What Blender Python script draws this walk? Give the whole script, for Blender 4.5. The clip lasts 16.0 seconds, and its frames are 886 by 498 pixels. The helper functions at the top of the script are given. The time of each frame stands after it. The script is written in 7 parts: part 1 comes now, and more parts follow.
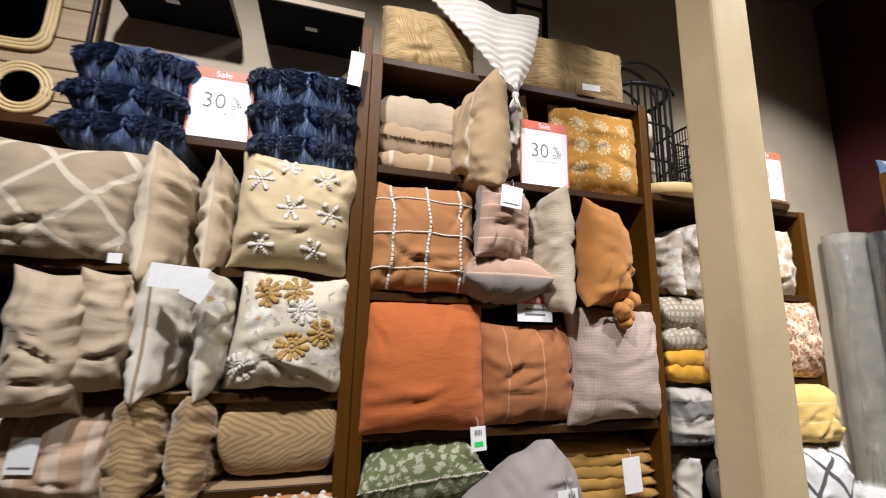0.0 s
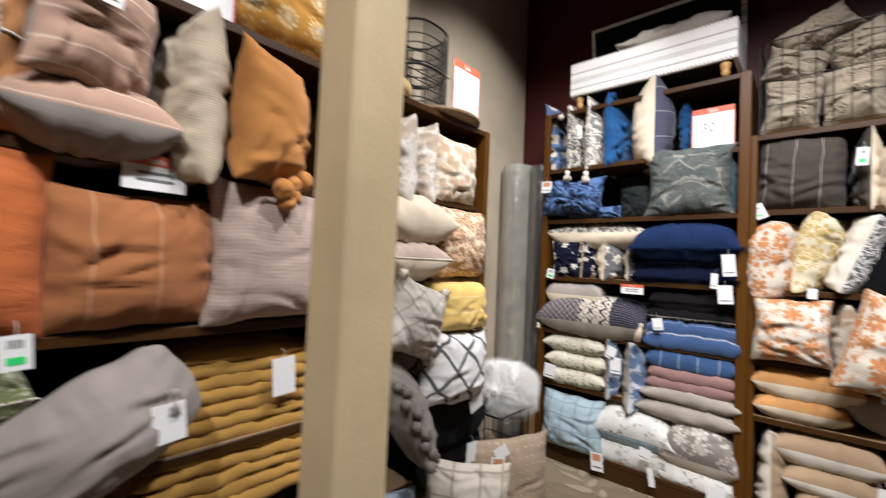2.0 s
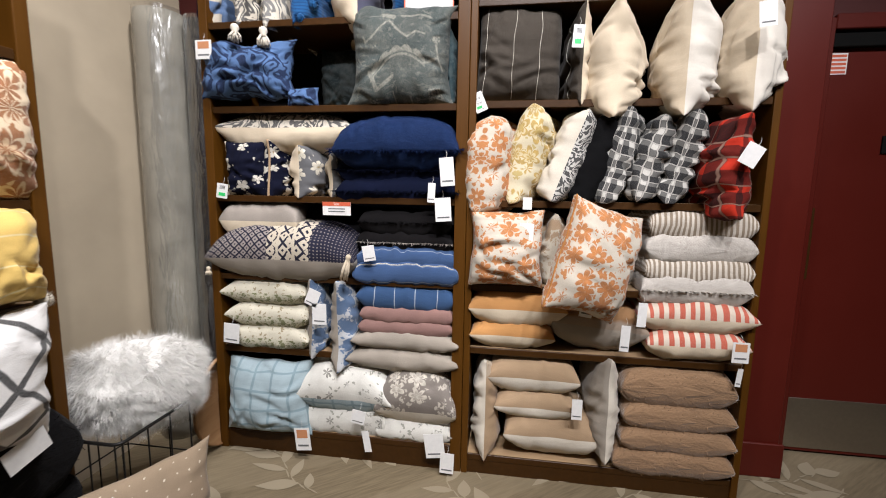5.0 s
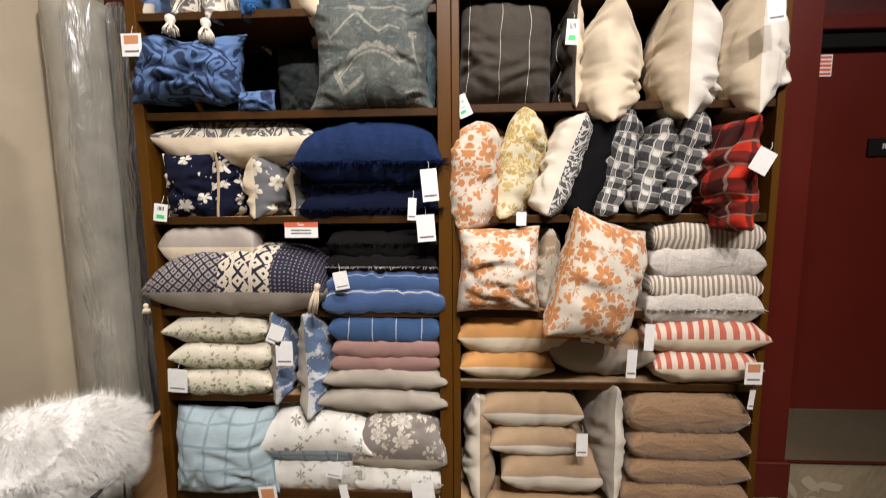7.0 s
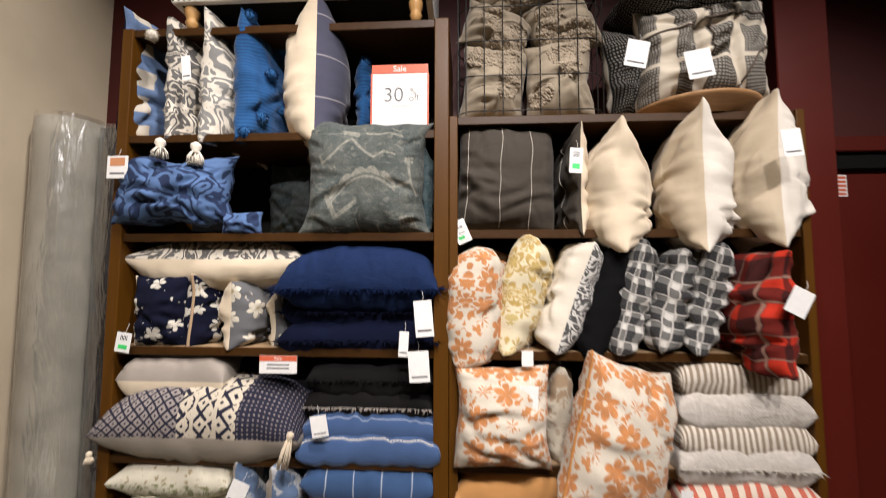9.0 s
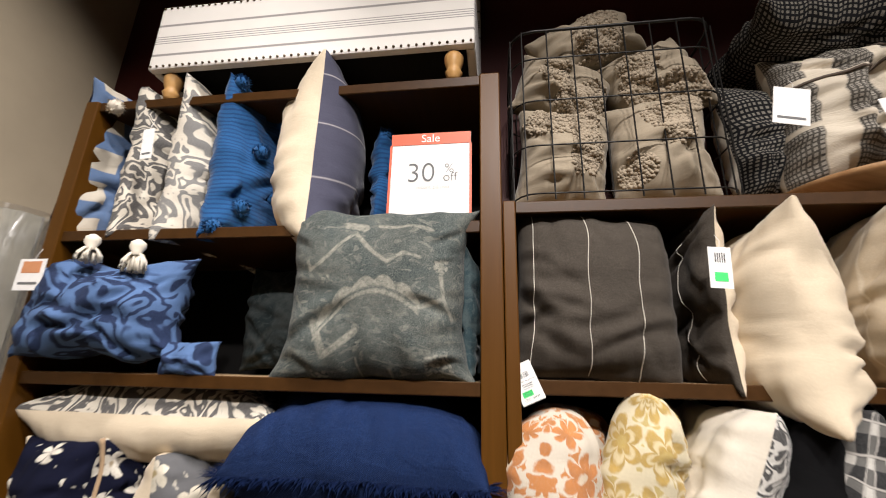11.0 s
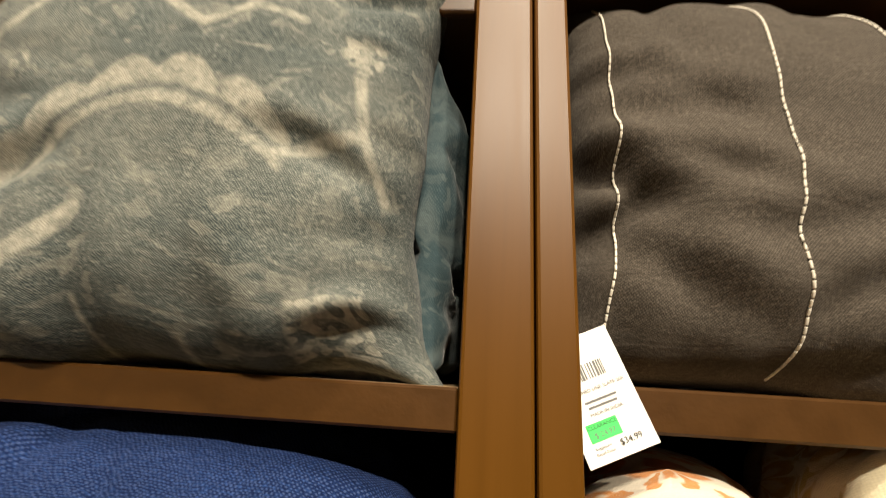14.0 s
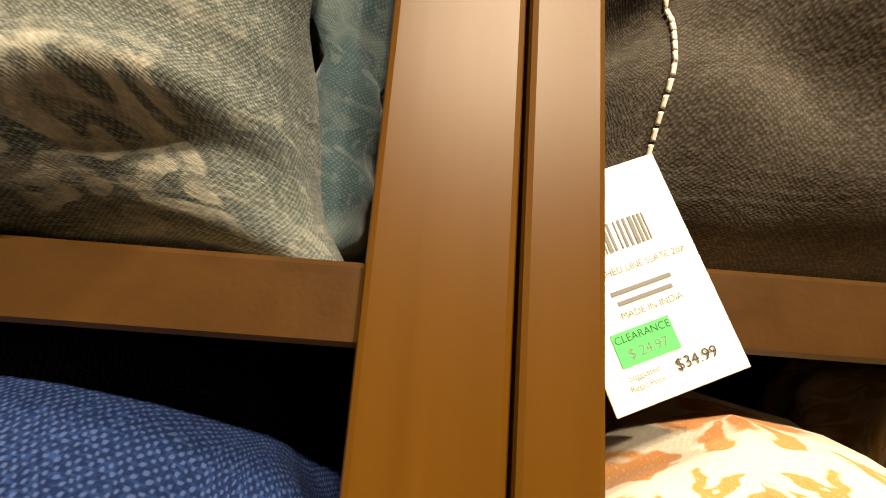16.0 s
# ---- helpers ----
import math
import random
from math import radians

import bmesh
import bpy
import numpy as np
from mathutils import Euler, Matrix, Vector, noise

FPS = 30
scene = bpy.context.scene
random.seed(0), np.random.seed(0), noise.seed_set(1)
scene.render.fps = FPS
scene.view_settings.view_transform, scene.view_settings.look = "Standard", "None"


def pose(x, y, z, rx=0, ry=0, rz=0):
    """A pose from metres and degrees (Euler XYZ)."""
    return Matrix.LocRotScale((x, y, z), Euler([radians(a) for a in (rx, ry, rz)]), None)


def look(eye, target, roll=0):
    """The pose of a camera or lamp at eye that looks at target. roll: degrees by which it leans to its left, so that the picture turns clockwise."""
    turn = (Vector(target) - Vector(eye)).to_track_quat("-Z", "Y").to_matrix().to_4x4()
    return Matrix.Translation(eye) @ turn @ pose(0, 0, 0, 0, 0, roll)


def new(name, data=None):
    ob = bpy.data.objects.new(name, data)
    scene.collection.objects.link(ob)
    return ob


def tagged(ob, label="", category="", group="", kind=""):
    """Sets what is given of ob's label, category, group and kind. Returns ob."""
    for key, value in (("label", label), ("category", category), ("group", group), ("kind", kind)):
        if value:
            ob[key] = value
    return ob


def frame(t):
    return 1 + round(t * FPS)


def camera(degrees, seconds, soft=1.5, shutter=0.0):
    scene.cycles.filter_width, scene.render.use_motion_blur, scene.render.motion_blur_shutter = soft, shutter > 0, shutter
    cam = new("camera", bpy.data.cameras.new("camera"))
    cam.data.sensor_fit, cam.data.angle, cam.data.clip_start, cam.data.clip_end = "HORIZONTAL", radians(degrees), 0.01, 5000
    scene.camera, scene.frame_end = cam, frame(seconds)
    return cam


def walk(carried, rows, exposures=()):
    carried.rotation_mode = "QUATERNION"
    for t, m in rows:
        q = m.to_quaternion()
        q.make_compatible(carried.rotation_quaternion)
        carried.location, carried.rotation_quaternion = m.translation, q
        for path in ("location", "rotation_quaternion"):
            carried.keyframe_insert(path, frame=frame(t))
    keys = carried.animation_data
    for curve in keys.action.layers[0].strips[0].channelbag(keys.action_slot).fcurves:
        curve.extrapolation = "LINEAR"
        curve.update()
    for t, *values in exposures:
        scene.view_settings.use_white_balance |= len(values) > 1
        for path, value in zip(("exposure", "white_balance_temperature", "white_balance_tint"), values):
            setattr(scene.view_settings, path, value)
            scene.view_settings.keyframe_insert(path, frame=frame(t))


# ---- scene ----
cam = camera(93.7, 16.0, soft=1.0, shutter=0.5)
METRES, EYE, TILT, LEAN, TURN = 3.51, 1.474, 0.0, 0.0, -15.4
ROWS = [
    (0.0, 0.0, 0.0, 0.0, -0.26, 10.79, -1.36),
    (0.5, -0.0046, 0.0291, -0.0009, -6.45, 10.79, -1.37),
    (1.0, 0.0141, 0.0512, -0.0168, -16.86, 4.82, -1.21),
    (1.5, 0.0607, 0.0601, -0.0263, -24.08, 3.15, -1.3),
    (2.0, 0.1176, 0.0669, -0.0367, -32.81, 1.96, -2.46),
    (2.5, 0.1655, 0.0847, -0.0459, -42.38, -2.22, -2.1),
    (3.0, 0.2188, 0.1193, -0.0455, -56.53, -3.09, -1.77),
    (3.5, 0.2589, 0.1311, -0.0493, -63.81, -5.23, -1.43),
    (4.0, 0.3026, 0.13, -0.0504, -64.25, -5.4, -1.49),
    (6.5, 0.4131, 0.2153, -0.0494, -70.91, -9.11, 0.39),
    (7.0, 0.4177, 0.2136, -0.0391, -71.69, -6.44, 0.48),
    (7.5, 0.4213, 0.2124, -0.0237, -72.37, -3.22, 0.4),
    (8.0, 0.4233, 0.2144, -0.0097, -72.9, -0.19, 0.16),
    (8.5, 0.4321, 0.2167, -0.0016, -72.47, 1.71, -0.02),
    (9.0, 0.4651, 0.2215, 0.015, -71.21, 4.21, -0.11),
    (9.5, 0.494, 0.2314, 0.0392, -68.16, 9.55, -0.55),
    (10.0, 0.5252, 0.2526, 0.0501, -67.04, 12.12, -0.91),
    (12.5, 0.7019, 0.3147, 0.0829, -68.26, 21.52, -1.63),
    (13.0, 0.7261, 0.3275, 0.0777, -69.64, 19.95, -2.41),
    (13.5, 0.7487, 0.3355, 0.0689, -70.92, 19.19, -2.99),
    (14.0, 0.7681, 0.339, 0.0637, -72.04, 17.31, -3.43),
    (14.5, 0.7833, 0.342, 0.059, -73.58, 15.21, -3.7),
    (15.0, 0.7956, 0.3449, 0.0547, -75.2, 13.02, -4.01),
    (15.5, 0.8064, 0.3451, 0.0548, -76.14, 11.84, -4.32),
    (16.0, 0.8141, 0.3453, 0.0559, -76.46, 11.12, -4.27),
]
walk(cam, [(t, pose(0, 0, EYE, TILT, LEAN, TURN) @ pose(METRES * x, METRES * y, METRES * z, 90 + pitch, roll, yaw)) for t, x, y, z, yaw, pitch, roll in ROWS],
     [(0.0, 0.05, 5700, 16), (1.5, -0.12, 5700, 16), (3.0, -0.15, 5750, 14), (4.0, -0.18, 5550, 15), (6.5, -0.22, 6200, 17), (10.0, -0.30, 6150, 18), (13.0, -0.12, 6700, 12), (14.5, 0.44, 8000, 12), (16.0, 0.56, 8900, 12)])

# ---- light: ceiling spots over the aisle, as the shadows tell, and three added fill spots ----
world = bpy.data.worlds.new("world")
scene.world = world
world.use_nodes = True
world.node_tree.nodes["Background"].inputs[0].default_value = (1.0, 0.90, 0.78, 1)
world.node_tree.nodes["Background"].inputs[1].default_value = 0.003


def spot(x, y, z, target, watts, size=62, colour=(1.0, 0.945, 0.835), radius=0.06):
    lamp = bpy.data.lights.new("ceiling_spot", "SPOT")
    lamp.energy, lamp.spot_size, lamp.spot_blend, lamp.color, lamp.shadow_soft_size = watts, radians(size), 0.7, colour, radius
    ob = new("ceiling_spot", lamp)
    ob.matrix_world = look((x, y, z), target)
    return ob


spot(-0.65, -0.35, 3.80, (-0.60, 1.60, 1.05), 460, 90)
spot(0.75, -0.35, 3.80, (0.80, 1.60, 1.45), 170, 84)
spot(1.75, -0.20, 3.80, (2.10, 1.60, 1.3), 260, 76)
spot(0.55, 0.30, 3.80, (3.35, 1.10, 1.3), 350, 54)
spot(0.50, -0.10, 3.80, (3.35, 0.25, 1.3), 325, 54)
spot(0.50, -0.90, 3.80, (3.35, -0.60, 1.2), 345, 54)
# fill spots, added to brighten the knitted throw and door, the corner and the floor
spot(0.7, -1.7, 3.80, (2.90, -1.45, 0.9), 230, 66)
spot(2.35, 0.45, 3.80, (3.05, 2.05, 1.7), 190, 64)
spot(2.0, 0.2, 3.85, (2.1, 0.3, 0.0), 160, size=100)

# ---- materials ----


class Nodes:
    """Short forms for building a node material."""

    def __init__(self, name):
        self.mat = bpy.data.materials.new(name)
        self.mat.use_nodes = True
        self.tree = self.mat.node_tree
        self.bsdf = self.tree.nodes["Principled BSDF"]

    def put(self, kind, ins=None, **props):
        n = self.tree.nodes.new(kind)
        for k, v in props.items():
            if k == "operation":
                n.operation = v
            elif k == "blend":
                n.blend_type = v
            elif k == "feature":
                n.feature = v
            elif k == "data_type":
                n.data_type = v
            elif k == "distance":
                n.distance = v
        for k, v in (ins or {}).items():
            self.plug(n.inputs[k], v)
        return n

    def plug(self, socket, v):
        if isinstance(v, bpy.types.NodeSocket):
            self.tree.links.new(v, socket)
        elif isinstance(v, tuple) and len(v) == 3 and socket.type == "RGBA":
            socket.default_value = (*v, 1)
        else:
            socket.default_value = v

    def m(self, op, a, b=0.0, c=0.0):
        return self.put("ShaderNodeMath", {0: a, 1: b, 2: c}, operation=op).outputs[0]

    def mix(self, f, a, b):
        n = self.put("ShaderNodeMix", data_type="RGBA")
        self.plug(n.inputs[0], f), self.plug(n.inputs[6], a), self.plug(n.inputs[7], b)
        return n.outputs[2]

    def uv(self):
        s = self.put("ShaderNodeSeparateXYZ", {0: self.put("ShaderNodeUVMap").outputs[0]})
        return s.outputs[0], s.outputs[1]

    def vec(self, x, y, z=0.0):
        return self.put("ShaderNodeCombineXYZ", {0: x, 1: y, 2: z}).outputs[0]

    def obj(self):
        return self.put("ShaderNodeTexCoord").outputs["Object"]

    def noise(self, vector, scale, detail=3.0, rough=0.55, warp=0.0):
        return self.put("ShaderNodeTexNoise", {"Vector": vector, "Scale": scale, "Detail": detail, "Roughness": rough, "Distortion": warp}).outputs[0]

    def cells(self, vector, scale, feature="F1", rnd=1.0):
        return self.put("ShaderNodeTexVoronoi", {"Vector": vector, "Scale": scale, "Randomness": rnd}, feature=feature)

    def step(self, v, edge, soft=0.02):
        n = self.put("ShaderNodeMapRange", {0: v, 1: edge - soft, 2: edge + soft, 3: 0.0, 4: 1.0})
        return n.outputs[0]

    def band(self, v, period, share, shift=0.0):
        """1 in a stripe that takes that share of each period."""
        f = self.m("FRACT", self.m("ADD", self.m("DIVIDE", v, period), shift + 50.0))
        d = self.m("ABSOLUTE", self.m("SUBTRACT", f, 0.5))
        return self.m("SUBTRACT", 1.0, self.step(d, share / 2, 0.015))

    def done(self, colour, rough, height=None, strength=0.3, dist=0.002, sheen=0.0, metal=0.0, spec=0.3):
        b = self.bsdf.inputs
        self.plug(b["Base Color"], colour), self.plug(b["Roughness"], rough)
        b["Metallic"].default_value, b["Specular IOR Level"].default_value = metal, spec
        if sheen:
            b["Sheen Weight"].default_value, b["Sheen Roughness"].default_value = sheen, 0.4
        if height is not None:
            n = self.put("ShaderNodeBump", {"Strength": strength, "Distance": dist, "Height": height})
            self.plug(b["Normal"], n.outputs[0])
        return self.mat


def shade(c, k):
    return tuple(min(1.0, v * k) for v in c)


def fabric(name, colour, pattern=None, weave=900.0, bump=0.35, sheen=0.15, crease=0.25, rough=0.92, spread=0.16, speck=None, slubs=None):
    """Woven cloth: pattern(n, u, v, ground) gives the printed colour over the ground colour."""
    n = Nodes(name)
    u, v = n.uv()
    uv = n.vec(u, v, n.m("MULTIPLY", n.put("ShaderNodeObjectInfo").outputs["Random"], 7.0))
    big = n.noise(uv, 7.0, 3.0)
    fine = n.noise(uv, 260.0, 2.0, 0.7)
    ground = n.mix(n.step(big, 0.5, 0.3), shade(colour, 1 - spread), shade(colour, 1 + spread))
    col = pattern(n, u, v, ground) if pattern else ground
    col = n.mix(n.m("MULTIPLY", n.step(fine, 0.42, 0.16), 0.35), col, n.mix(0.5, col, shade(colour, 0.55)))
    slub = n.m("MULTIPLY", n.m("SUBTRACT", n.noise(uv, 130.0, 2.0), 0.5), 0.0035)
    thread = n.m("MULTIPLY", n.m("SINE", n.m("MULTIPLY", n.m("ADD", u, slub), weave * 2.2)), n.m("SINE", n.m("MULTIPLY", n.m("ADD", v, slub), weave * 2.0)))
    col = n.mix(n.m("MULTIPLY", n.m("ADD", thread, 1.0), 0.13), col, n.mix(0.6, col, shade(colour, 0.35)))
    lint = n.step(n.noise(n.vec(n.m("MULTIPLY", u, 0.45), v), 900.0, 1.0, 0.6), 0.66, 0.06)
    col = n.mix(n.m("MULTIPLY", lint, 0.14), col, shade(colour, 2.2))
    if speck:
        uneven = n.noise(n.vec(n.m("MULTIPLY", u, 0.6), n.m("MULTIPLY", v, 1.6)), 190.0, 2.0, 0.6)
        col = n.mix(n.m("MULTIPLY", n.step(n.m("ADD", thread, n.m("MULTIPLY", n.m("SUBTRACT", uneven, 0.5), 1.6)), 0.42, 0.25), speck[1]), col, n.mix(0.75, col, speck[0]))
    if slubs:
        thick = n.noise(n.vec(n.m("MULTIPLY", u, 260.0), n.m("MULTIPLY", v, 620.0)), 1.0, 2.0, 0.6)
        upright = n.noise(n.vec(n.m("MULTIPLY", u, 800.0), n.m("MULTIPLY", v, 90.0)), 1.0, 2.0, 0.6)
        patchy = n.step(n.noise(uv, 26.0, 3.0, 0.6), 0.46, 0.2)
        col = n.mix(n.m("MULTIPLY", n.m("MAXIMUM", n.step(thick, 0.57, 0.07), n.m("MULTIPLY", n.step(upright, 0.60, 0.07), 0.6)), n.m("MULTIPLY", n.m("ADD", 0.35, n.m("MULTIPLY", patchy, 0.65)), slubs[1])), col, slubs[0])
    folds = n.noise(n.vec(n.m("MULTIPLY", u, 2.2), n.m("MULTIPLY", v, 6.0)), 4.0, 3.0, 0.5, 0.6)
    height = n.m("ADD", n.m("MULTIPLY", thread, 0.035), n.m("ADD", n.m("MULTIPLY", fine, 0.25), n.m("MULTIPLY", folds, crease * 6)))
    return n.done(col, rough, height, bump, 0.004, sheen, spec=0.12 if max(colour) < 0.05 else 0.25)


def stripes(colour, period, share, axis="u", shift=0.0):
    def f(n, u, v, ground):
        return n.mix(n.band(u if axis == "u" else v, period, share, shift), ground, colour)
    return f


def grid(colour, period, share, turned=False, wobble=0.0):
    def f(n, u, v, ground):
        a, b = (n.m("ADD", u, v), n.m("SUBTRACT", u, v)) if turned else (u, v)
        if wobble:
            w = n.m("MULTIPLY", n.m("SUBTRACT", n.noise(n.vec(u, v), 14.0), 0.5), wobble)
            a, b = n.m("ADD", a, w), n.m("ADD", b, w)
        return n.mix(n.m("MAXIMUM", n.band(a, period, share), n.band(b, period, share)), ground, colour)
    return f


def plaid(dark, light, line, period):
    def f(n, u, v, ground):
        a, b = n.band(u, period, 0.64), n.band(v, period, 0.64)
        col = n.mix(n.m("MINIMUM", n.m("MULTIPLY", n.m("ADD", a, b), 0.80), 1.0), light, dark)
        thin = n.m("MAXIMUM", n.band(u, period, 0.07, 0.27), n.band(v, period, 0.07, 0.27))
        return n.mix(n.m("MULTIPLY", thin, 0.8), col, line)
    return f


def blooms(colours, scale, cover=0.5, ring=None, warp=0.25):
    """Printed flowers and leaves: uneven round cells with petals, in one or two colours."""
    def f(n, u, v, ground):
        base = n.vec(u, v)
        wob = n.put("ShaderNodeTexNoise", {"Vector": base, "Scale": scale * 1.7, "Detail": 2.0})
        p = n.put("ShaderNodeMix", data_type="RGBA")
        n.plug(p.inputs[0], warp * 0.12), n.plug(p.inputs[6], base), n.plug(p.inputs[7], wob.outputs[1])
        p = p.outputs[2]
        c = n.cells(p, scale)
        rough_edge = n.noise(base, scale * 5.0, 2.0)
        d = n.m("ADD", c.outputs["Distance"], n.m("MULTIPLY", n.m("SUBTRACT", rough_edge, 0.5), 0.55))
        spot_ = n.m("SUBTRACT", 1.0, n.step(d, cover, 0.03))
        col = n.mix(spot_, ground, colours[0])
        if ring:
            col = n.mix(n.m("MULTIPLY", n.m("SUBTRACT", 1.0, n.step(d, cover * 0.62, 0.03)), n.step(d, cover * 0.36, 0.03)), col, ring)
        if len(colours) > 1:
            vine = n.cells(p, scale * 2.3)
            leaf = n.m("MULTIPLY", n.m("SUBTRACT", 1.0, n.step(n.m("ADD", vine.outputs["Distance"], n.m("MULTIPLY", rough_edge, 0.3)), 0.48, 0.03)), n.m("SUBTRACT", 1.0, spot_))
            col = n.mix(leaf, col, colours[1])
        return col
    return f


def petals(colour, scale, reach, centre=None, k=5, leaf=None, rnd=0.55, gap=None, inner=0.45):
    """Flowers with k petals about the middles of uneven cells; leaf: (colour, scale, cover) sprigs between them."""
    def f(n, u, v, ground):
        p = n.vec(u, v)
        wob = n.put("ShaderNodeTexNoise", {"Vector": p, "Scale": scale * 1.6, "Detail": 2.0})
        bent = n.put("ShaderNodeVectorMath", {0: p, 1: n.put("ShaderNodeVectorMath", {0: wob.outputs[1], "Scale": 0.12 / scale}, operation="SCALE").outputs[0]}, operation="ADD").outputs[0]
        c = n.put("ShaderNodeTexVoronoi", {"Vector": bent, "Scale": scale, "Randomness": rnd})
        away = n.put("ShaderNodeVectorMath", {0: bent, 1: c.outputs["Position"]}, operation="SUBTRACT").outputs[0]
        q = n.put("ShaderNodeSeparateXYZ", {0: away})
        turn = n.put("ShaderNodeSeparateXYZ", {0: c.outputs["Color"]}).outputs[0]
        ang = n.m("ADD", n.m("ARCTAN2", q.outputs[1], q.outputs[0]), n.m("MULTIPLY", turn, 6.28))
        r = n.m("ADD", c.outputs["Distance"], n.m("MULTIPLY", n.m("SUBTRACT", n.noise(p, scale * 5.0, 2.0), 0.5), 0.20))
        lobe = n.m("ADD", 0.42, n.m("MULTIPLY", n.m("POWER", n.m("ABSOLUTE", n.m("COSINE", n.m("MULTIPLY", ang, k / 2))), 0.6), 0.58))
        rel = n.m("DIVIDE", r, n.m("MULTIPLY", lobe, reach))
        flower = n.m("SUBTRACT", 1.0, n.step(rel, 1.0, 0.06))
        col = ground
        if leaf:
            cells = n.cells(bent, leaf[1])
            sprig = n.m("SUBTRACT", 1.0, n.step(n.m("ADD", cells.outputs["Distance"], n.m("MULTIPLY", n.m("SUBTRACT", n.noise(p, leaf[1] * 3.0, 1.0), 0.5), 0.9)), leaf[2], 0.03))
            col = n.mix(n.m("MULTIPLY", sprig, n.step(rel, 1.22, 0.05)), col, leaf[0])
        mottled = n.noise(p, scale * 3.0, 3.0, 0.6)
        col = n.mix(flower, col, n.mix(n.step(mottled, 0.5, 0.2), shade(colour, 0.72), shade(colour, 1.25)))
        if gap:
            col = n.mix(n.m("MULTIPLY", n.m("SUBTRACT", 1.0, n.step(rel, inner + 0.22, 0.05)), n.step(rel, inner, 0.05)), col, gap)
        if centre:
            col = n.mix(n.m("SUBTRACT", 1.0, n.step(r, reach * 0.22, 0.02)), col, centre)
        return col
    return f


def scrolls(colour, scale, edge=0.5, soft=0.03, warp=1.2):
    """Worn damask or animal stripes: bands of a bent noise."""
    def f(n, u, v, ground):
        w = n.noise(n.vec(u, v), scale, 2.0, 0.5, warp)
        s = n.m("FRACT", n.m("MULTIPLY", w, 7.0))
        d = n.m("ABSOLUTE", n.m("SUBTRACT", s, 0.5))
        return n.mix(n.m("SUBTRACT", 1.0, n.step(d, edge / 2, soft)), ground, colour)
    return f


def worn_rug(light, scale):
    """Faded oriental print: broken outlines and blotches on the ground."""
    def f(n, u, v, ground):
        p = n.vec(u, v)
        lines = n.cells(p, scale, "DISTANCE_TO_EDGE", 0.75).outputs["Distance"]
        wear = n.noise(p, 42.0, 4.0, 0.7)
        shape = n.m("SUBTRACT", 1.0, n.step(n.m("ADD", lines, n.m("MULTIPLY", n.m("SUBTRACT", wear, 0.5), 0.10)), 0.05, 0.03))
        blot = n.step(n.noise(p, scale * 1.8, 3.0, 0.6, 1.0), 0.56, 0.03)
        ornament = n.m("MULTIPLY", n.step(n.noise(p, scale * 5.5, 1.0, 0.4, 2.2), 0.56, 0.02), 0.75)
        f1 = n.m("MULTIPLY", n.m("MAXIMUM", n.m("MAXIMUM", shape, n.m("MULTIPLY", blot, 0.55)), ornament), n.step(wear, 0.40, 0.16))
        return n.mix(n.m("MULTIPLY", f1, 0.75), ground, light)
    return f


def tribal(light, mid):
    """Woven bands along the width: taupe diamonds, a pale band with zigzags and big diamonds, then dotted navy."""
    def f(n, u, v, ground):
        pu, pv = n.m("ADD", u, 5.0), n.m("ADD", v, 5.0)
        def diamonds(size, share):
            return n.band(n.m("ADD", n.m("PINGPONG", pu, size), n.m("PINGPONG", pv, size)), size, share)
        taupe_part = n.mix(diamonds(0.021, 0.52), ground, mid)
        pale_part = n.mix(diamonds(0.034, 0.55), ground, light)
        edge = n.m("MAXIMUM", n.band(u, 0.084, 0.16, 0.5), n.m("MULTIPLY", n.band(n.m("ADD", u, n.m("PINGPONG", pv, 0.011)), 0.084, 0.12, 0.72), 1.0))
        pale_part = n.mix(edge, pale_part, light)
        dots = n.m("MULTIPLY", n.band(u, 0.017, 0.4), n.band(v, 0.017, 0.4))
        navy_part = n.mix(n.m("MULTIPLY", dots, 0.7), ground, mid)
        col = n.mix(n.step(u, -0.055, 0.001), taupe_part, pale_part)
        return n.mix(n.step(u, 0.155, 0.001), col, navy_part)
    return f


def paint(name, colour, rough=0.6, scale=3.0, grain=0.25, spread=0.1):
    n = Nodes(name)
    p = n.obj()
    big, fine = n.noise(p, scale, 4.0), n.noise(p, 160.0, 2.0)
    col = n.mix(n.step(big, 0.5, 0.25), shade(colour, 1 - spread), shade(colour, 1 + spread))
    return n.done(col, n.m("ADD", rough - 0.1, n.m("MULTIPLY", big, 0.2)), n.m("ADD", fine, n.m("MULTIPLY", big, 0.6)), grain, 0.001)


def wood(name, dark, light, rough=0.45, axis=0, grain=0.25):
    n = Nodes(name)
    s = n.put("ShaderNodeSeparateXYZ", {0: n.obj()})
    scales = [40.0, 40.0, 40.0]
    scales[axis] = 2.5
    p = n.vec(*[n.m("MULTIPLY", s.outputs[i], scales[i]) for i in range(3)])
    g = n.noise(p, 1.0, 4.0, 0.6, 0.4)
    fine = n.noise(p, 6.0, 2.0)
    col = n.mix(n.step(g, 0.5, 0.22), dark, light)
    return n.done(col, n.m("ADD", rough - 0.06, n.m("MULTIPLY", g, 0.12)), n.m("ADD", g, fine), grain, 0.0006, spec=0.20)


def plain(name, colour, rough=0.6, metal=0.0, spec=0.4):
    n = Nodes(name)
    p = n.obj()
    g = n.noise(p, 60.0, 3.0)
    return n.done(n.mix(g, shade(colour, 0.88), shade(colour, 1.1)), n.m("ADD", rough - 0.05, n.m("MULTIPLY", g, 0.1)), g, 0.1, 0.0005, metal=metal, spec=spec)


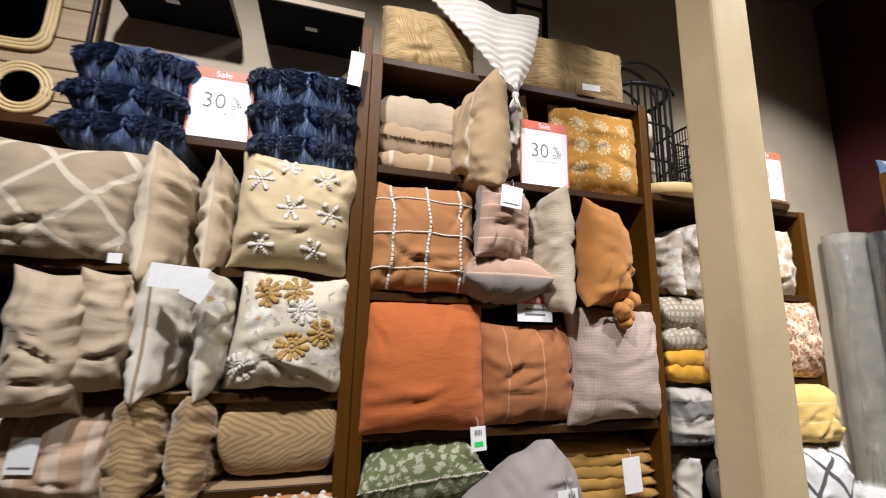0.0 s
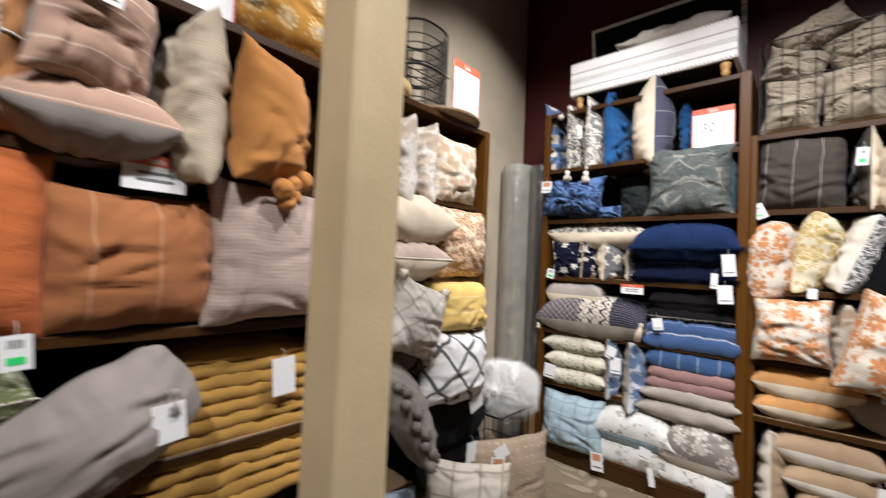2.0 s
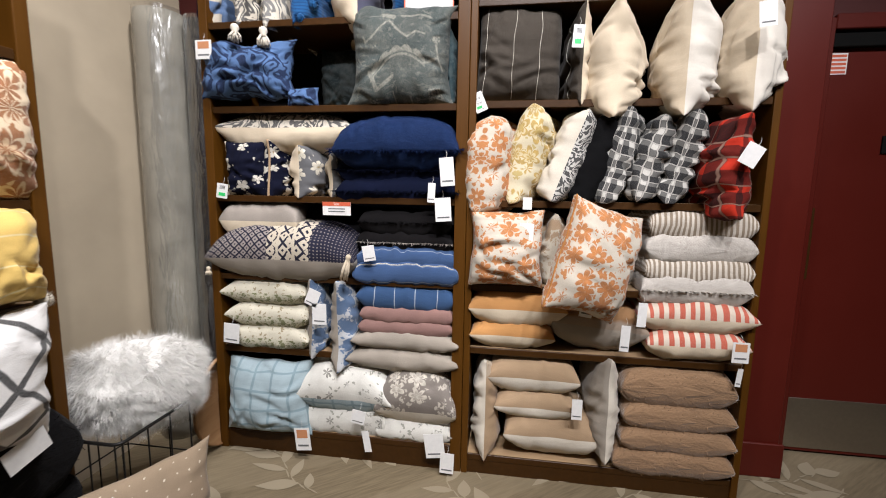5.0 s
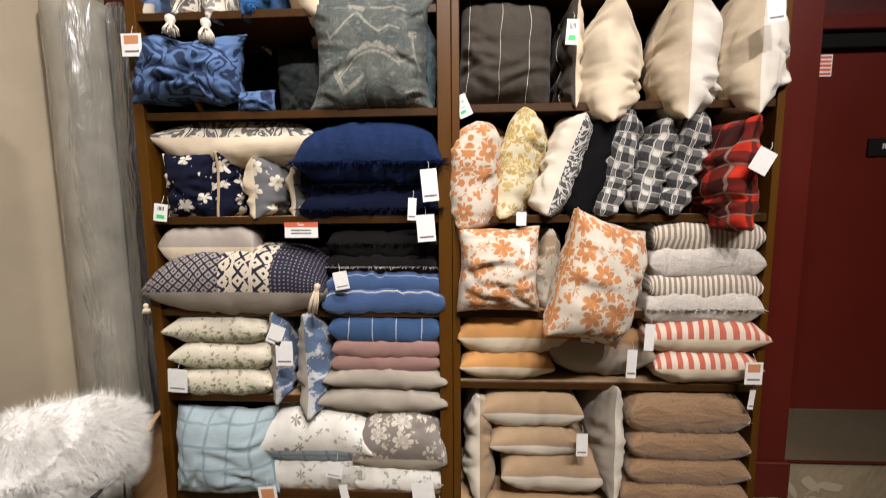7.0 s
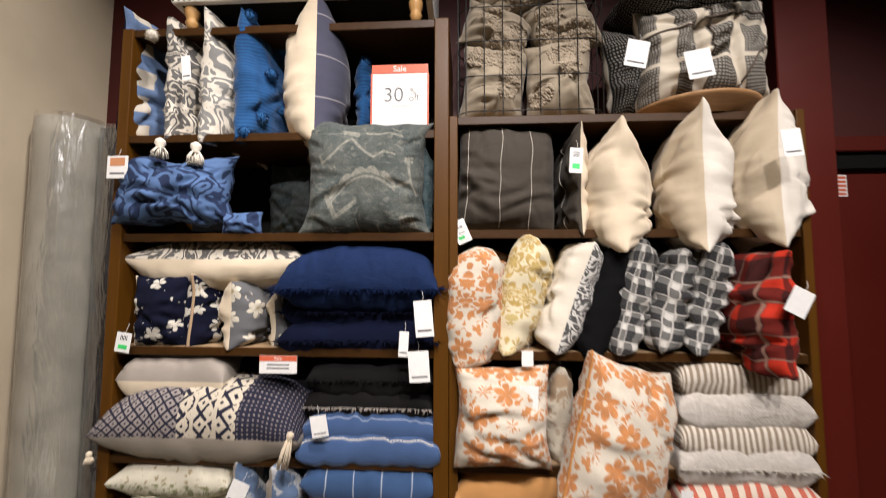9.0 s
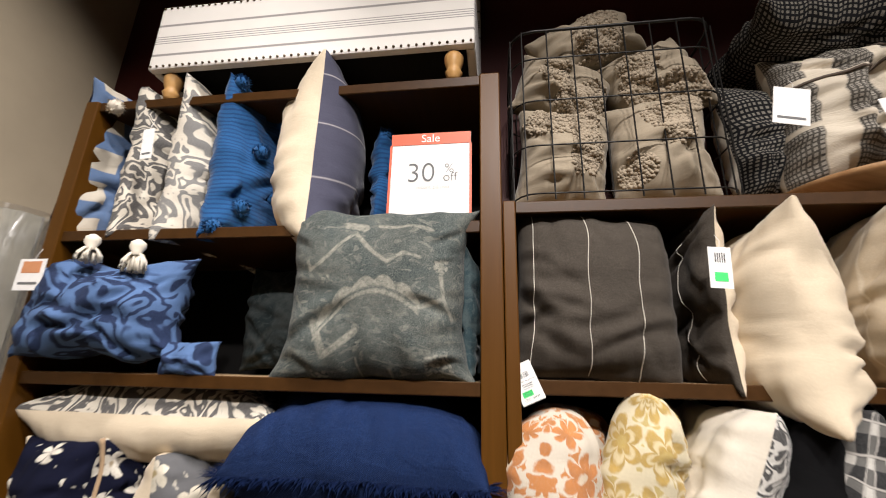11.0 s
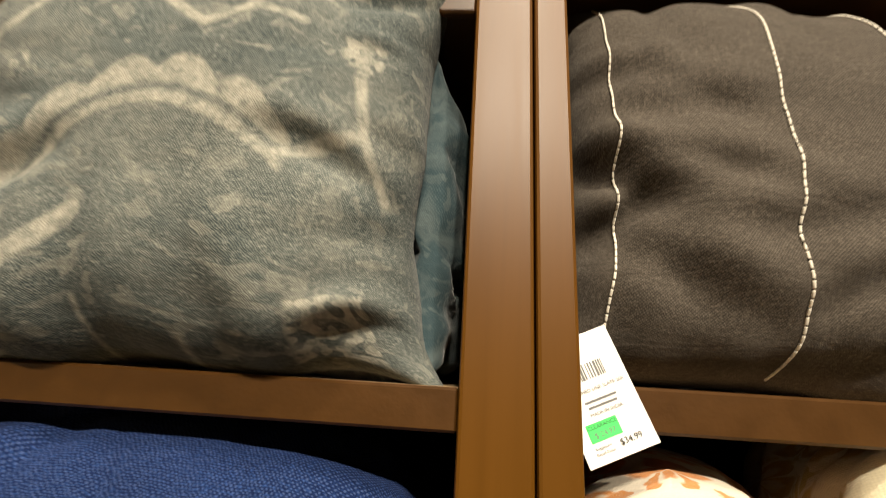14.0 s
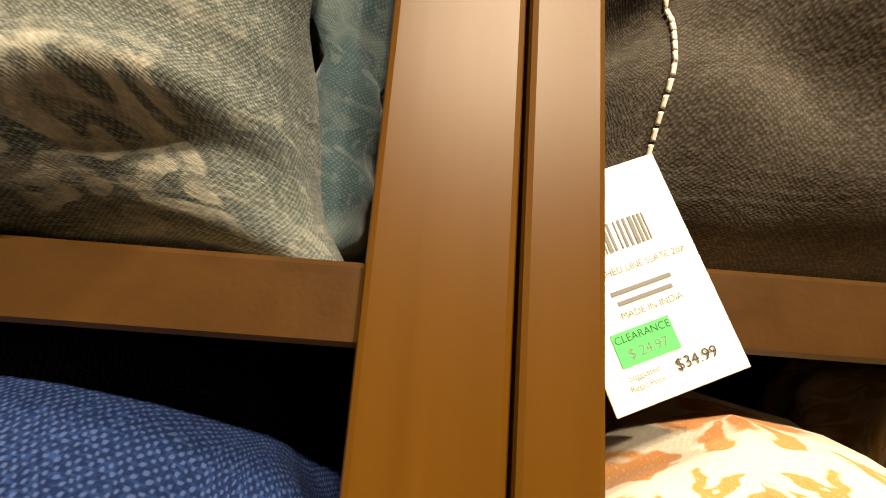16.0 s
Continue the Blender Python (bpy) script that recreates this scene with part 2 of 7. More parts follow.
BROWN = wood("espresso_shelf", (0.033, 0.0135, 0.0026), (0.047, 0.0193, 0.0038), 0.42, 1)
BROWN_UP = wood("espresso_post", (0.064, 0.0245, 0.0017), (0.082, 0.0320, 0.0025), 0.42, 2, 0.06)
SHELF_TOP = wood("shelf_board", (0.30, 0.20, 0.11), (0.38, 0.26, 0.15), 0.5, 0)
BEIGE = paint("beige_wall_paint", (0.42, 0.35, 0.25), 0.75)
BURGUNDY = paint("burgundy_wall_paint", (0.050, 0.0060, 0.0045), 0.6)
DOOR_RED = paint("burgundy_gloss_paint", (0.078, 0.0085, 0.0048), 0.38, 1.5, 0.1)
COLUMN = paint("cream_column_paint", (0.60, 0.47, 0.27), 0.5, 5.0, 0.4, 0.12)
# unseen ceiling and walls: colours darkened to cut the bounce light
CEILING_DIM = paint("ceiling_paint", (0.12, 0.114, 0.102), 0.9)
SHOP_DIM = paint("shop_wall_paint", (0.12, 0.10, 0.078), 0.8)
STEEL = plain("brushed_steel", (0.45, 0.42, 0.38), 0.35, 1.0)
IRON = plain("black_iron", (0.012, 0.011, 0.010), 0.45, 0.4)
PAPER = plain("white_card", (0.72, 0.71, 0.69), 0.55)
INK = plain("dark_ink", (0.03, 0.03, 0.03), 0.7)
GREYINK = plain("grey_ink", (0.13, 0.13, 0.13), 0.7)
SALE_RED = plain("sale_red", (0.55, 0.11, 0.05), 0.5)
LIGHTINK = plain("pale_ink", (0.50, 0.49, 0.48), 0.7)
GREEN = plain("green_sticker", (0.04, 0.55, 0.13), 0.5)
KRAFT = plain("kraft_card", (0.50, 0.22, 0.10), 0.7)
# black linings, and shade painted on the shelf backs and door head
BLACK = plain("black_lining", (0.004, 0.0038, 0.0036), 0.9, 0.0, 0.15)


# ---- mesh helpers ----
def mesh_ob(name, bm, material, parent=None, smooth=False):
    data = bpy.data.meshes.new(name)
    bm.normal_update()
    bm.to_mesh(data)
    bm.free()
    for m in material if isinstance(material, (list, tuple)) else [material]:
        data.materials.append(m)
    if smooth:
        data.polygons.foreach_set("use_smooth", [True] * len(data.polygons))
    ob = new(name, data)
    if parent:
        ob.parent = parent
    return ob


def part(name, bm, material, parent, label="", smooth=False):
    return tagged(mesh_ob(name, bm, material, parent, smooth), label)


def add_box(bm, x0, x1, y0, y1, z0, z1, bevel=0.0, seg=1):
    ret = bmesh.ops.create_cube(bm, size=1.0, matrix=Matrix.Translation(((x0 + x1) / 2, (y0 + y1) / 2, (z0 + z1) / 2)) @ Matrix.Diagonal((x1 - x0, y1 - y0, z1 - z0, 1)))
    if bevel:
        edges = list({e for v in ret["verts"] for e in v.link_edges})
        bmesh.ops.bevel(bm, geom=edges, offset=bevel, segments=seg, affect="EDGES", profile=0.5)
    return bm


def box(x0, x1, y0, y1, z0, z1, bevel=0.0, seg=1):
    return add_box(bmesh.new(), x0, x1, y0, y1, z0, z1, bevel, seg)


def add_tube(bm, points, r, sides=6, closed=False):
    pts = [Vector(p) for p in points]
    rings = []
    n = len(pts)
    for i, p in enumerate(pts):
        a = pts[i - 1] if (i or closed) else p
        b = pts[(i + 1) % n] if (i < n - 1 or closed) else p
        d = (b - a).normalized()
        side = d.cross(Vector((0, 0, 1)))
        if side.length < 0.2:
            side = d.cross(Vector((0, 1, 0)))
        side.normalize()
        up = side.cross(d)
        rings.append([bm.verts.new(p + r * (math.cos(k * 2 * math.pi / sides) * side + math.sin(k * 2 * math.pi / sides) * up)) for k in range(sides)])
    for i in range(n if closed else n - 1):
        a, b = rings[i], rings[(i + 1) % n]
        for k in range(sides):
            bm.faces.new((a[k], a[(k + 1) % sides], b[(k + 1) % sides], b[k]))
    if not closed:
        bm.faces.new(rings[0][::-1]), bm.faces.new(rings[-1])
    return bm


def add_lathe(bm, profile, sides=24, m=None):
    """Turned body from (radius, height) pairs."""
    rings = [[bm.verts.new((r * math.cos(k * 2 * math.pi / sides), r * math.sin(k * 2 * math.pi / sides), z)) for k in range(sides)] for r, z in profile]
    for a, b in zip(rings, rings[1:]):
        for k in range(sides):
            bm.faces.new((a[k], a[(k + 1) % sides], b[(k + 1) % sides], b[k]))
    bm.faces.new(rings[0][::-1]), bm.faces.new(rings[-1])
    if m:
        bmesh.ops.transform(bm, matrix=m, verts=[v for ring in rings for v in ring])
    return bm



# ---- the room ----
def carpet():
    n = Nodes("brown_carpet")
    s = n.put("ShaderNodeSeparateXYZ", {0: n.obj()})
    x, y = s.outputs[0], s.outputs[1]
    big = n.noise(n.obj(), 2.2, 3.0)
    fine = n.noise(n.obj(), 240.0, 2.0)
    diag = n.m("ADD", n.m("MULTIPLY", x, 0.8), n.m("MULTIPLY", y, 0.6))
    hatch = n.noise(n.vec(n.m("MULTIPLY", diag, 90.0), n.m("MULTIPLY", n.m("SUBTRACT", x, y), 5.0)), 1.0, 3.0, 0.6)
    wide = n.band(n.m("ADD", diag, n.m("MULTIPLY", big, 0.2)), 0.62, 0.45)
    col = n.mix(n.step(hatch, 0.5, 0.2), (0.118, 0.089, 0.050), (0.190, 0.147, 0.086))
    col = n.mix(n.m("MULTIPLY", wide, 0.35), col, (0.25, 0.20, 0.125))
    col = n.mix(n.m("MULTIPLY", n.step(big, 0.55, 0.15), 0.35), col, (0.135, 0.103, 0.062))
    return n.done(col, 0.85, n.m("ADD", fine, hatch), 0.35, 0.002, 0.1)


FLOOR = carpet()


def structure(name, bm, material, label, category="wall"):
    return tagged(mesh_ob(name, bm, material), label, category, kind="structure")


WX, WY = 3.63, 2.05          # the two walls that meet in the corner
structure("floor", box(-2.6, 3.9, -3.6, 2.3, -0.10, 0.0), FLOOR, "brown patterned floor with pale leaf sprigs", "floor")
structure("wall_north", box(-2.6, 3.63, WY, WY + 0.12, 0.0, 4.1), BEIGE, "plain beige painted wall", "wall")
wall_e = box(WX, WX + 0.14, -1.19, WY + 0.12, 0.0, 4.1)
add_box(wall_e, WX, WX + 0.14, -2.17, -1.19, 2.13, 4.1)
add_box(wall_e, WX, WX + 0.14, -3.6, -2.17, 0.0, 4.1)
structure("wall_east", wall_e, BURGUNDY, "dark burgundy painted wall", "wall")
# unseen surfaces that close the room, kept dark so shadows stay deep
structure("wall_south", box(-2.6, 3.77, -3.72, -3.6, 0.0, 4.1), SHOP_DIM, "plain unseen beige wall, darkened to limit bounce light", "wall")
structure("wall_west", box(-2.72, -2.6, -3.6, WY, 0.0, 4.1), SHOP_DIM, "plain unseen beige wall, darkened to limit bounce light", "wall")
structure("ceiling", box(-2.72, 3.77, -3.72, 2.13, 4.1, 4.2), CEILING_DIM, "plain unseen ceiling, darkened to limit bounce light", "ceiling")
# end pilaster beside the shelving, with a low skirting
pil = structure("wall_pilaster", box(WX - 0.20, WX - 0.002, -1.10, -0.90, 0.0, 4.1, 0.004), DOOR_RED, "burgundy boxed pilaster beside the shelving", "pilaster")
structure("baseboard", box(WX - 0.215, WX - 0.2, -1.115, -0.885, 0.0, 0.17, 0.004), DOOR_RED, "burgundy painted skirting board", "baseboard")

# pale leaf sprigs woven into the floor covering
LEAF = fabric("pale_leaf_pile", (0.290, 0.240, 0.160), None, 700, 0.3)
rng = random.Random(4)
leaves = bmesh.new()


def add_leaf(x, y, ang, length, width, z):
    k = 7
    left, right = [], []
    for i in range(k + 1):
        t = i / k
        half = width * math.sin(math.pi * t ** 0.8) * 0.5
        cx, cy = x + math.cos(ang) * length * t, y + math.sin(ang) * length * t
        left.append((cx - math.sin(ang) * half, cy + math.cos(ang) * half))
        right.append((cx + math.sin(ang) * half, cy - math.cos(ang) * half))
    vs = [leaves.verts.new((p[0], p[1], z)) for p in left + right[-2:0:-1]]
    leaves.faces.new(vs[::-1])


z_leaf = 0.0004
for gx in range(14):
    for gy in range(12):
        x, y = -1.7 + gx * 0.38 + rng.uniform(-0.15, 0.15), -3.0 + gy * 0.40 + rng.uniform(-0.15, 0.15)
        ang, side = rng.uniform(0, 6.28), 1
        for i in range(rng.randint(5, 9)):
            x, y, ang, side = x + math.cos(ang) * 0.062, y + math.sin(ang) * 0.062, ang + rng.uniform(-0.35, 0.45), -side
            if not (-2.4 < x < 3.5 and -3.4 < y < 1.9):
                break
            add_leaf(x, y, ang + side * rng.uniform(0.5, 1.1), rng.uniform(0.10, 0.20), rng.uniform(0.035, 0.07), z_leaf)
            add_leaf(x - math.cos(ang) * 0.06, y - math.sin(ang) * 0.06, ang, 0.075, 0.007, z_leaf + 0.0003)
            z_leaf += 0.000002
tagged(mesh_ob("floor_leaf_pattern", leaves, LEAF), "pale leaf sprigs woven into the brown floor", "floor pattern", kind="structure")

# the painted steel column
col_bm = box(0.850, 0.962, 0.672, 0.786, 0.0, 4.1, 0.012, 3)
structure("column", col_bm, COLUMN, "slim square cream painted steel column", "column")

# restroom door
door = structure("door_1", box(WX + 0.035, WX + 0.08, -2.13, -1.235, 0.012, 2.075, 0.002), DOOR_RED, "closed burgundy painted restroom door", "door")
fr = box(WX - 0.02, WX + 0.12, -1.235, -1.165, 0.0, 2.125, 0.004)
add_box(fr, WX - 0.02, WX + 0.12, -2.20, -2.13, 0.0, 2.125, 0.004)
add_box(fr, WX - 0.02, WX + 0.12, -2.13, -1.235, 2.075, 2.14, 0.004)
part("door_frame", fr, DOOR_RED, door)
part("kick_plate", box(WX + 0.031, WX + 0.036, -2.09, -1.245, 0.03, 0.30, 0.001), STEEL, door, "scuffed brushed steel kick plate")
# black bar in place of the shaded gap under the frame's head
part("head_strip", box(WX + 0.004, WX + 0.033, -2.12, -1.245, 2.005, 2.068, 0.003), BLACK, door, "black strip standing in for the shadow gap at the door head")
part("hinge", box(WX + 0.028, WX + 0.036, -1.276, -1.240, 0.92, 1.27, 0.002), BROWN, door, "dark metal plate on the door edge")


def words(name, text, size, material, parent, m, align="CENTER"):
    cu = bpy.data.curves.new(name, "FONT")
    cu.body, cu.size, cu.align_x, cu.align_y, cu.extrude = text, size, align, "CENTER", 0.0
    if name == "printed_number":
        cu.offset = -size * 0.013     # a light face
    tmp = bpy.data.objects.new(name, cu)
    scene.collection.objects.link(tmp)
    data = bpy.data.meshes.new_from_object(tmp.evaluated_get(bpy.context.evaluated_depsgraph_get()))
    bpy.data.objects.remove(tmp)
    data.materials.clear()
    data.materials.append(material)
    ob = new(name, data)
    ob.parent, ob.matrix_local = parent, m
    return ob


FACE_B = pose(0, 0, 0, 90, 0, -90)       # text upright, read from -x
FACE_A = pose(0, 0, 0, 90, 0, 0)         # text upright, read from -y
rs = tagged(mesh_ob("restroom_sign", box(WX + 0.026, WX + 0.0345, -1.79, -1.52, 1.53, 1.61, 0.001), BLACK), "small black restroom sign on the burgundy door", "sign")
words("lettering", "Restrooms", 0.034, PAPER, rs, Matrix.Translation((WX + 0.0254, -1.655, 1.572)) @ FACE_B)
st = tagged(mesh_ob("door_sticker", box(WX + 0.0320, WX + 0.0345, -1.332, -1.243, 1.89, 1.985), PAPER), "small red and white notice sticker on the door", "sticker")
for i in range(5):
    part("printed_bar", box(WX + 0.0312, WX + 0.0321, -1.327, -1.248, 1.895 + i * 0.018, 1.906 + i * 0.018), SALE_RED, st)


# ---- shelving ----
FRONT = {"A": 1.46, "C": 1.58}      # front planes of the two runs along the beige wall


def spot_on(wall, a, dep, z):
    """A place along a shelving run, seen from its front: a to the right, dep behind the front edge."""
    return pose(3.216 + dep, -a, z, 0, 0, -90) if wall == "B" else pose(a, FRONT[wall] + dep, z)


def shelving(label, wall, a0, a1, posts, levels, top, depth, base, thick=0.030, back=True):
    """A run of dark shelving. wall 'A' faces -y at its front plane, 'B' faces -x. posts: left and right post widths."""
    root = tagged(new("shelving_unit"), label, "shelving")
    flip = spot_on(wall, 0.0, 0.0, 0.0)
    root.matrix_world = flip
    l, r = posts
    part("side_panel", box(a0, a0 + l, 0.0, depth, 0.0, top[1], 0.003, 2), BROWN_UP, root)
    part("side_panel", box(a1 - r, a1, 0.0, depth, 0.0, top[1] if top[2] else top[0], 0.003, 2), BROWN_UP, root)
    # near-black panel puts the deep shade of the bays into its colour
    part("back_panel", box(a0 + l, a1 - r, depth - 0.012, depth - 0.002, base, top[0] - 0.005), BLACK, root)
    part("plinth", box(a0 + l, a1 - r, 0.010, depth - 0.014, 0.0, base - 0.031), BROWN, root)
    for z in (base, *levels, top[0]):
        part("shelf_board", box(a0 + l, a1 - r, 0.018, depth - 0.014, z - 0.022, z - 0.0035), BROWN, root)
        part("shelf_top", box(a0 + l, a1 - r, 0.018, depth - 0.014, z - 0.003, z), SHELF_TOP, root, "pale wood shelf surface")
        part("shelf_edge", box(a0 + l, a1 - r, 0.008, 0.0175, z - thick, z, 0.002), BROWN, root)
    return root


shelving("tall dark brown shelving packed with blue and grey pillows", "B", -1.62, -0.3815, (0.042, 0.052), (0.544, 0.910, 1.286, 1.692, 2.061), (2.473, 2.473, True), 0.40, 0.125)
shelving("dark brown shelving packed with orange, plaid and cream pillows", "B", -0.380, 0.822, (0.030, 0.028), (0.617, 0.911, 1.284, 1.700), (2.106, 2.106, True), 0.40, 0.095)
shelving("dark brown shelving with cream and taupe pillows below navy throws", "A", -1.50, 0.101, (0.042, 0.042), (0.56, 0.985, 1.262, 1.650), (2.083, 2.62, True), 0.54, 0.12)
shelving("tall dark brown shelving packed with orange and rust pillows", "A", 0.1025, 1.362, (0.042, 0.040), (0.40, 0.760, 1.130, 1.594, 2.064), (2.512, 2.512, True), 0.54, 0.12)
shelving("dark brown shelving with cream, yellow and floral pillows", "C", 1.3635, 2.475, (0.035, 0.040), (0.26, 0.585, 0.965, 1.267, 1.684), (2.140, 2.140, True), 0.44, 0.12)

# ---- soft things ----
class Cover:
    """The shape of a filled cover: two bulged faces that meet in a seam, drawn-in sides, pointed corners,
    gathers along the seam and long creases. x is its width, z its height, -y its front.
    corners: (dx, dz) by which the lower left, lower right, upper left and upper right corners are pulled.
    folds: creases of its own, (side, u, v, degrees, half length, depth, width)."""

    def __init__(self, w, h, d, seed, ears=0.085, puff=0.55, crumple=0.008, n=40, full=2.6, sharp=1.0, sag=0.0, corners=None, folds=(), creases=12, point=2.2):
        self.w, self.h, self.d, self.ears, self.puff, self.crumple, self.n, self.full, self.sharp = w, h, d, ears, puff, crumple, n, full, sharp
        self.sag, self.corners, self.point = sag, corners, point
        self.off = Vector((seed * 3.17, seed * 1.31, seed * 2.03))
        rng = random.Random(seed * 31 + 5)
        self.lines = {-1: [], 1: []}
        size = min(w, h)
        for side in (-1, 1):
            for i in range(creases):
                g = rng.uniform(0, 6.283)
                u, v = 0.86 * math.cos(g), 0.86 * math.sin(g)
                ang = math.atan2(-v * h, -u * w) + rng.gauss(0, 0.55)
                if i % 3 == 2:
                    u, v, ang = rng.uniform(-0.5, 0.5), rng.uniform(-0.8, 0.2), rng.gauss(0, 0.3)
                self.crease(side, u, v, ang, size * rng.uniform(0.22, 0.55), crumple * rng.uniform(0.40, 1.05) * sharp, max(0.010, size * rng.uniform(0.022, 0.042)), rng.uniform(-2.0, 2.0))
        for side, u, v, deg, half, depth, wide in folds:
            self.crease(side, u, v, radians(deg), half, depth, wide, 0.6)

    def crease(self, side, u, v, ang, half, depth, wide, bend):
        self.lines[side].append((u * self.w / 2, v * self.h / 2, math.cos(ang), math.sin(ang), half, depth, wide, bend))

    def at(self, u, v, side=-1, lift=0.0):
        au, av, off, w, h = abs(u), abs(v), self.off, self.w, self.h
        x = u * w / 2 * (1 - self.ears * (1 - av ** self.point) * au)
        z = v * h / 2 * (1 - self.ears * (1 - au ** self.point) * av)
        vs = v + self.sag * (1 - v * v)
        t = max(0.0, (1 - au ** self.full) * (1 - abs(vs) ** self.full)) ** self.puff
        y = side * (self.d / 2 * t + lift)
        q = off + Vector((u * w * 2.6, side * 0.7, v * h * 2.6))
        X, Z = u * w / 2, v * h / 2
        k = t ** 0.75 if t > 0 else 0.0
        soft = noise.noise(q * 1.3) * 0.9
        # gathers that run inwards from the seams
        bu, bv = w / 2 * (1 - au), h / 2 * (1 - av)
        if bu < 0.16:
            soft += 2.1 * math.exp(-bu / 0.055) * noise.noise(Vector((Z * 30 + bu * 5, off.x + (3 if u > 0 else 0), side * 2 + bu * 5)))
        if bv < 0.16:
            soft += 2.1 * math.exp(-bv / 0.055) * noise.noise(Vector((X * 30 + bv * 5, off.z + (7 if v > 0 else 0), side * 2 + bv * 5)))
        dep = self.crumple * soft * k
        for cx, cz, ca, sa, half, depth, wide, bend in self.lines[side]:
            rx, rz = X - cx, Z - cz
            lx = rx * ca + rz * sa
            if -half < lx < half:
                ly = (rz * ca - rx * sa + bend * lx * lx) / wide
                if -2.2 < ly < 4.5:
                    fall = 1 - (lx / half) ** 2
                    dep += k * depth * fall * fall * (0.75 * math.exp(-((ly - 1.7) / 1.25) ** 2) - 1.1 * math.exp(-ly * ly))
        y += side * dep
        x += self.crumple * 0.9 * noise.noise(q * 2.0 + Vector((9, 0, 0)))
        z += self.crumple * 0.9 * noise.noise(q * 2.0 + Vector((0, 9, 0)))
        if self.corners:
            for (dx, dz), su, sv in zip(self.corners, (-1, 1, -1, 1), (-1, -1, 1, 1)):
                f = (1 + su * u) * (1 + sv * v) / 4
                f = f ** 6
                x, z = x + dx * f, z + dz * f
        return Vector((x, y, z))

    def mesh(self):
        bm = bmesh.new()
        uvl = bm.loops.layers.uv.new("UVMap")
        n = self.n
        s = [0.55 * math.sin((i / n * 2 - 1) * math.pi / 2) + 0.45 * (i / n * 2 - 1) for i in range(n + 1)]
        rim = {}
        # the cloth's own lengths across and along, so that the pattern is not drawn out over the sides
        across, along = [0.0], [0.0]
        for a, b in zip(s, s[1:]):
            across.append(across[-1] + (self.at(b, 0.0) - self.at(a, 0.0)).length)
            along.append(along[-1] + (self.at(0.0, b) - self.at(0.0, a)).length)
        across = [k - across[n // 2] for k in across]
        along = [k - along[n // 2] for k in along]
        for side in (-1, 1):
            rows = []
            for j, v in enumerate(s):
                row = []
                for i, u in enumerate(s):
                    if i in (0, n) or j in (0, n):
                        if (i, j) not in rim:
                            rim[i, j] = bm.verts.new(self.at(u, v))
                        row.append(rim[i, j])
                    else:
                        row.append(bm.verts.new(self.at(u, v, side, 0.0015)))
                rows.append(row)
            for j in range(n):
                for i in range(n):
                    ids = [(i, j), (i + 1, j), (i + 1, j + 1), (i, j + 1)]
                    if side > 0:
                        ids.reverse()
                    f = bm.faces.new([rows[b][a] for a, b in ids])
                    f.smooth, f.material_index = True, (1 if side > 0 else 0)
                    for loop, (a, b) in zip(f.loops, ids):
                        loop[uvl].uv = (across[a], along[b])
        return bm


SEED, SHAPE = [0], {}


def pillow(wall, a, z, dep, w, h, d, material, label, turn=0.0, tilt=0.0, lean=0.0, kind="throw_pillow", category="pillow", group="", flat=False, back=None, **shape):
    """One pillow. a, z, dep: its middle along the wall, height and depth behind the shelf's front edge.
    turn: about the upright; tilt: leaning back; lean: about the view's axis. flat: lying, its front face up."""
    SEED[0] += 1
    if not flat:
        shape.setdefault("sag", 0.10)
    if abs(turn) > 60:      # on edge: the loose side crumples more
        shape["crumple"] = shape.get("crumple", 0.010) * 1.25
    cover = Cover(w, h, d, SEED[0], **shape)
    ob = mesh_ob(kind, cover.mesh(), [material, back or material])
    ob.matrix_world = spot_on(wall, a, dep, z) @ pose(0, 0, 0, 0, 0, turn) @ pose(0, 0, 0, 0, lean, 0) @ pose(0, 0, 0, (-90 if flat else 0) - tilt, 0, 0)
    SHAPE[ob.name] = cover
    return tagged(ob, label, category, group)


def child_at(name, bm, material, parent, m, label="", smooth=False):
    """A part given in world space, kept under its thing."""
    ob = part(name, bm, material, parent, label, smooth)
    ob.matrix_parent_inverse = parent.matrix_basis.inverted()
    ob.matrix_basis = m
    return ob


def price_tag(p, wall, a, z, dep, w=0.05, h=0.085, tilt=0.0, style="plain", yaw=0.0):
    """A hanging card on a thing: white, with small print, a kraft patch or a green sticker."""
    m = spot_on(wall, a, dep, z) @ pose(0, 0, 0, 0, tilt, yaw)
    card = child_at("price_tag", box(-w / 2, w / 2, -0.0006, 0.0006, -h / 2, h / 2), PAPER, p, m, "white card price tag")
    def mark(x0, x1, z0, z1, mat):
        ob = part("print", box(x0 * w, x1 * w, -0.0012, -0.0005, z0 * h, z1 * h), mat, card)
        return ob
    if style == "kraft":
        mark(-0.35, 0.35, 0.05, 0.42, KRAFT), mark(-0.35, 0.35, -0.32, -0.24, GREYINK)
    elif style == "green":
        for i in range(5):
            mark(-0.22 + i * 0.1, -0.17 + i * 0.1, 0.12, 0.36, INK)
        mark(-0.28, 0.30, -0.34, -0.12, GREEN)
    elif style == "plain":
        mark(-0.38, 0.38, -0.36, -0.30, GREYINK)
    add_tube_points = [(0, 0, h / 2 - 0.004), (0.004, 0.003, h / 2 + 0.014), (0.0, 0.012, h / 2 + 0.03)]
    part("string", add_tube(bmesh.new(), add_tube_points, 0.0006, 4), PAPER, card)
    return card


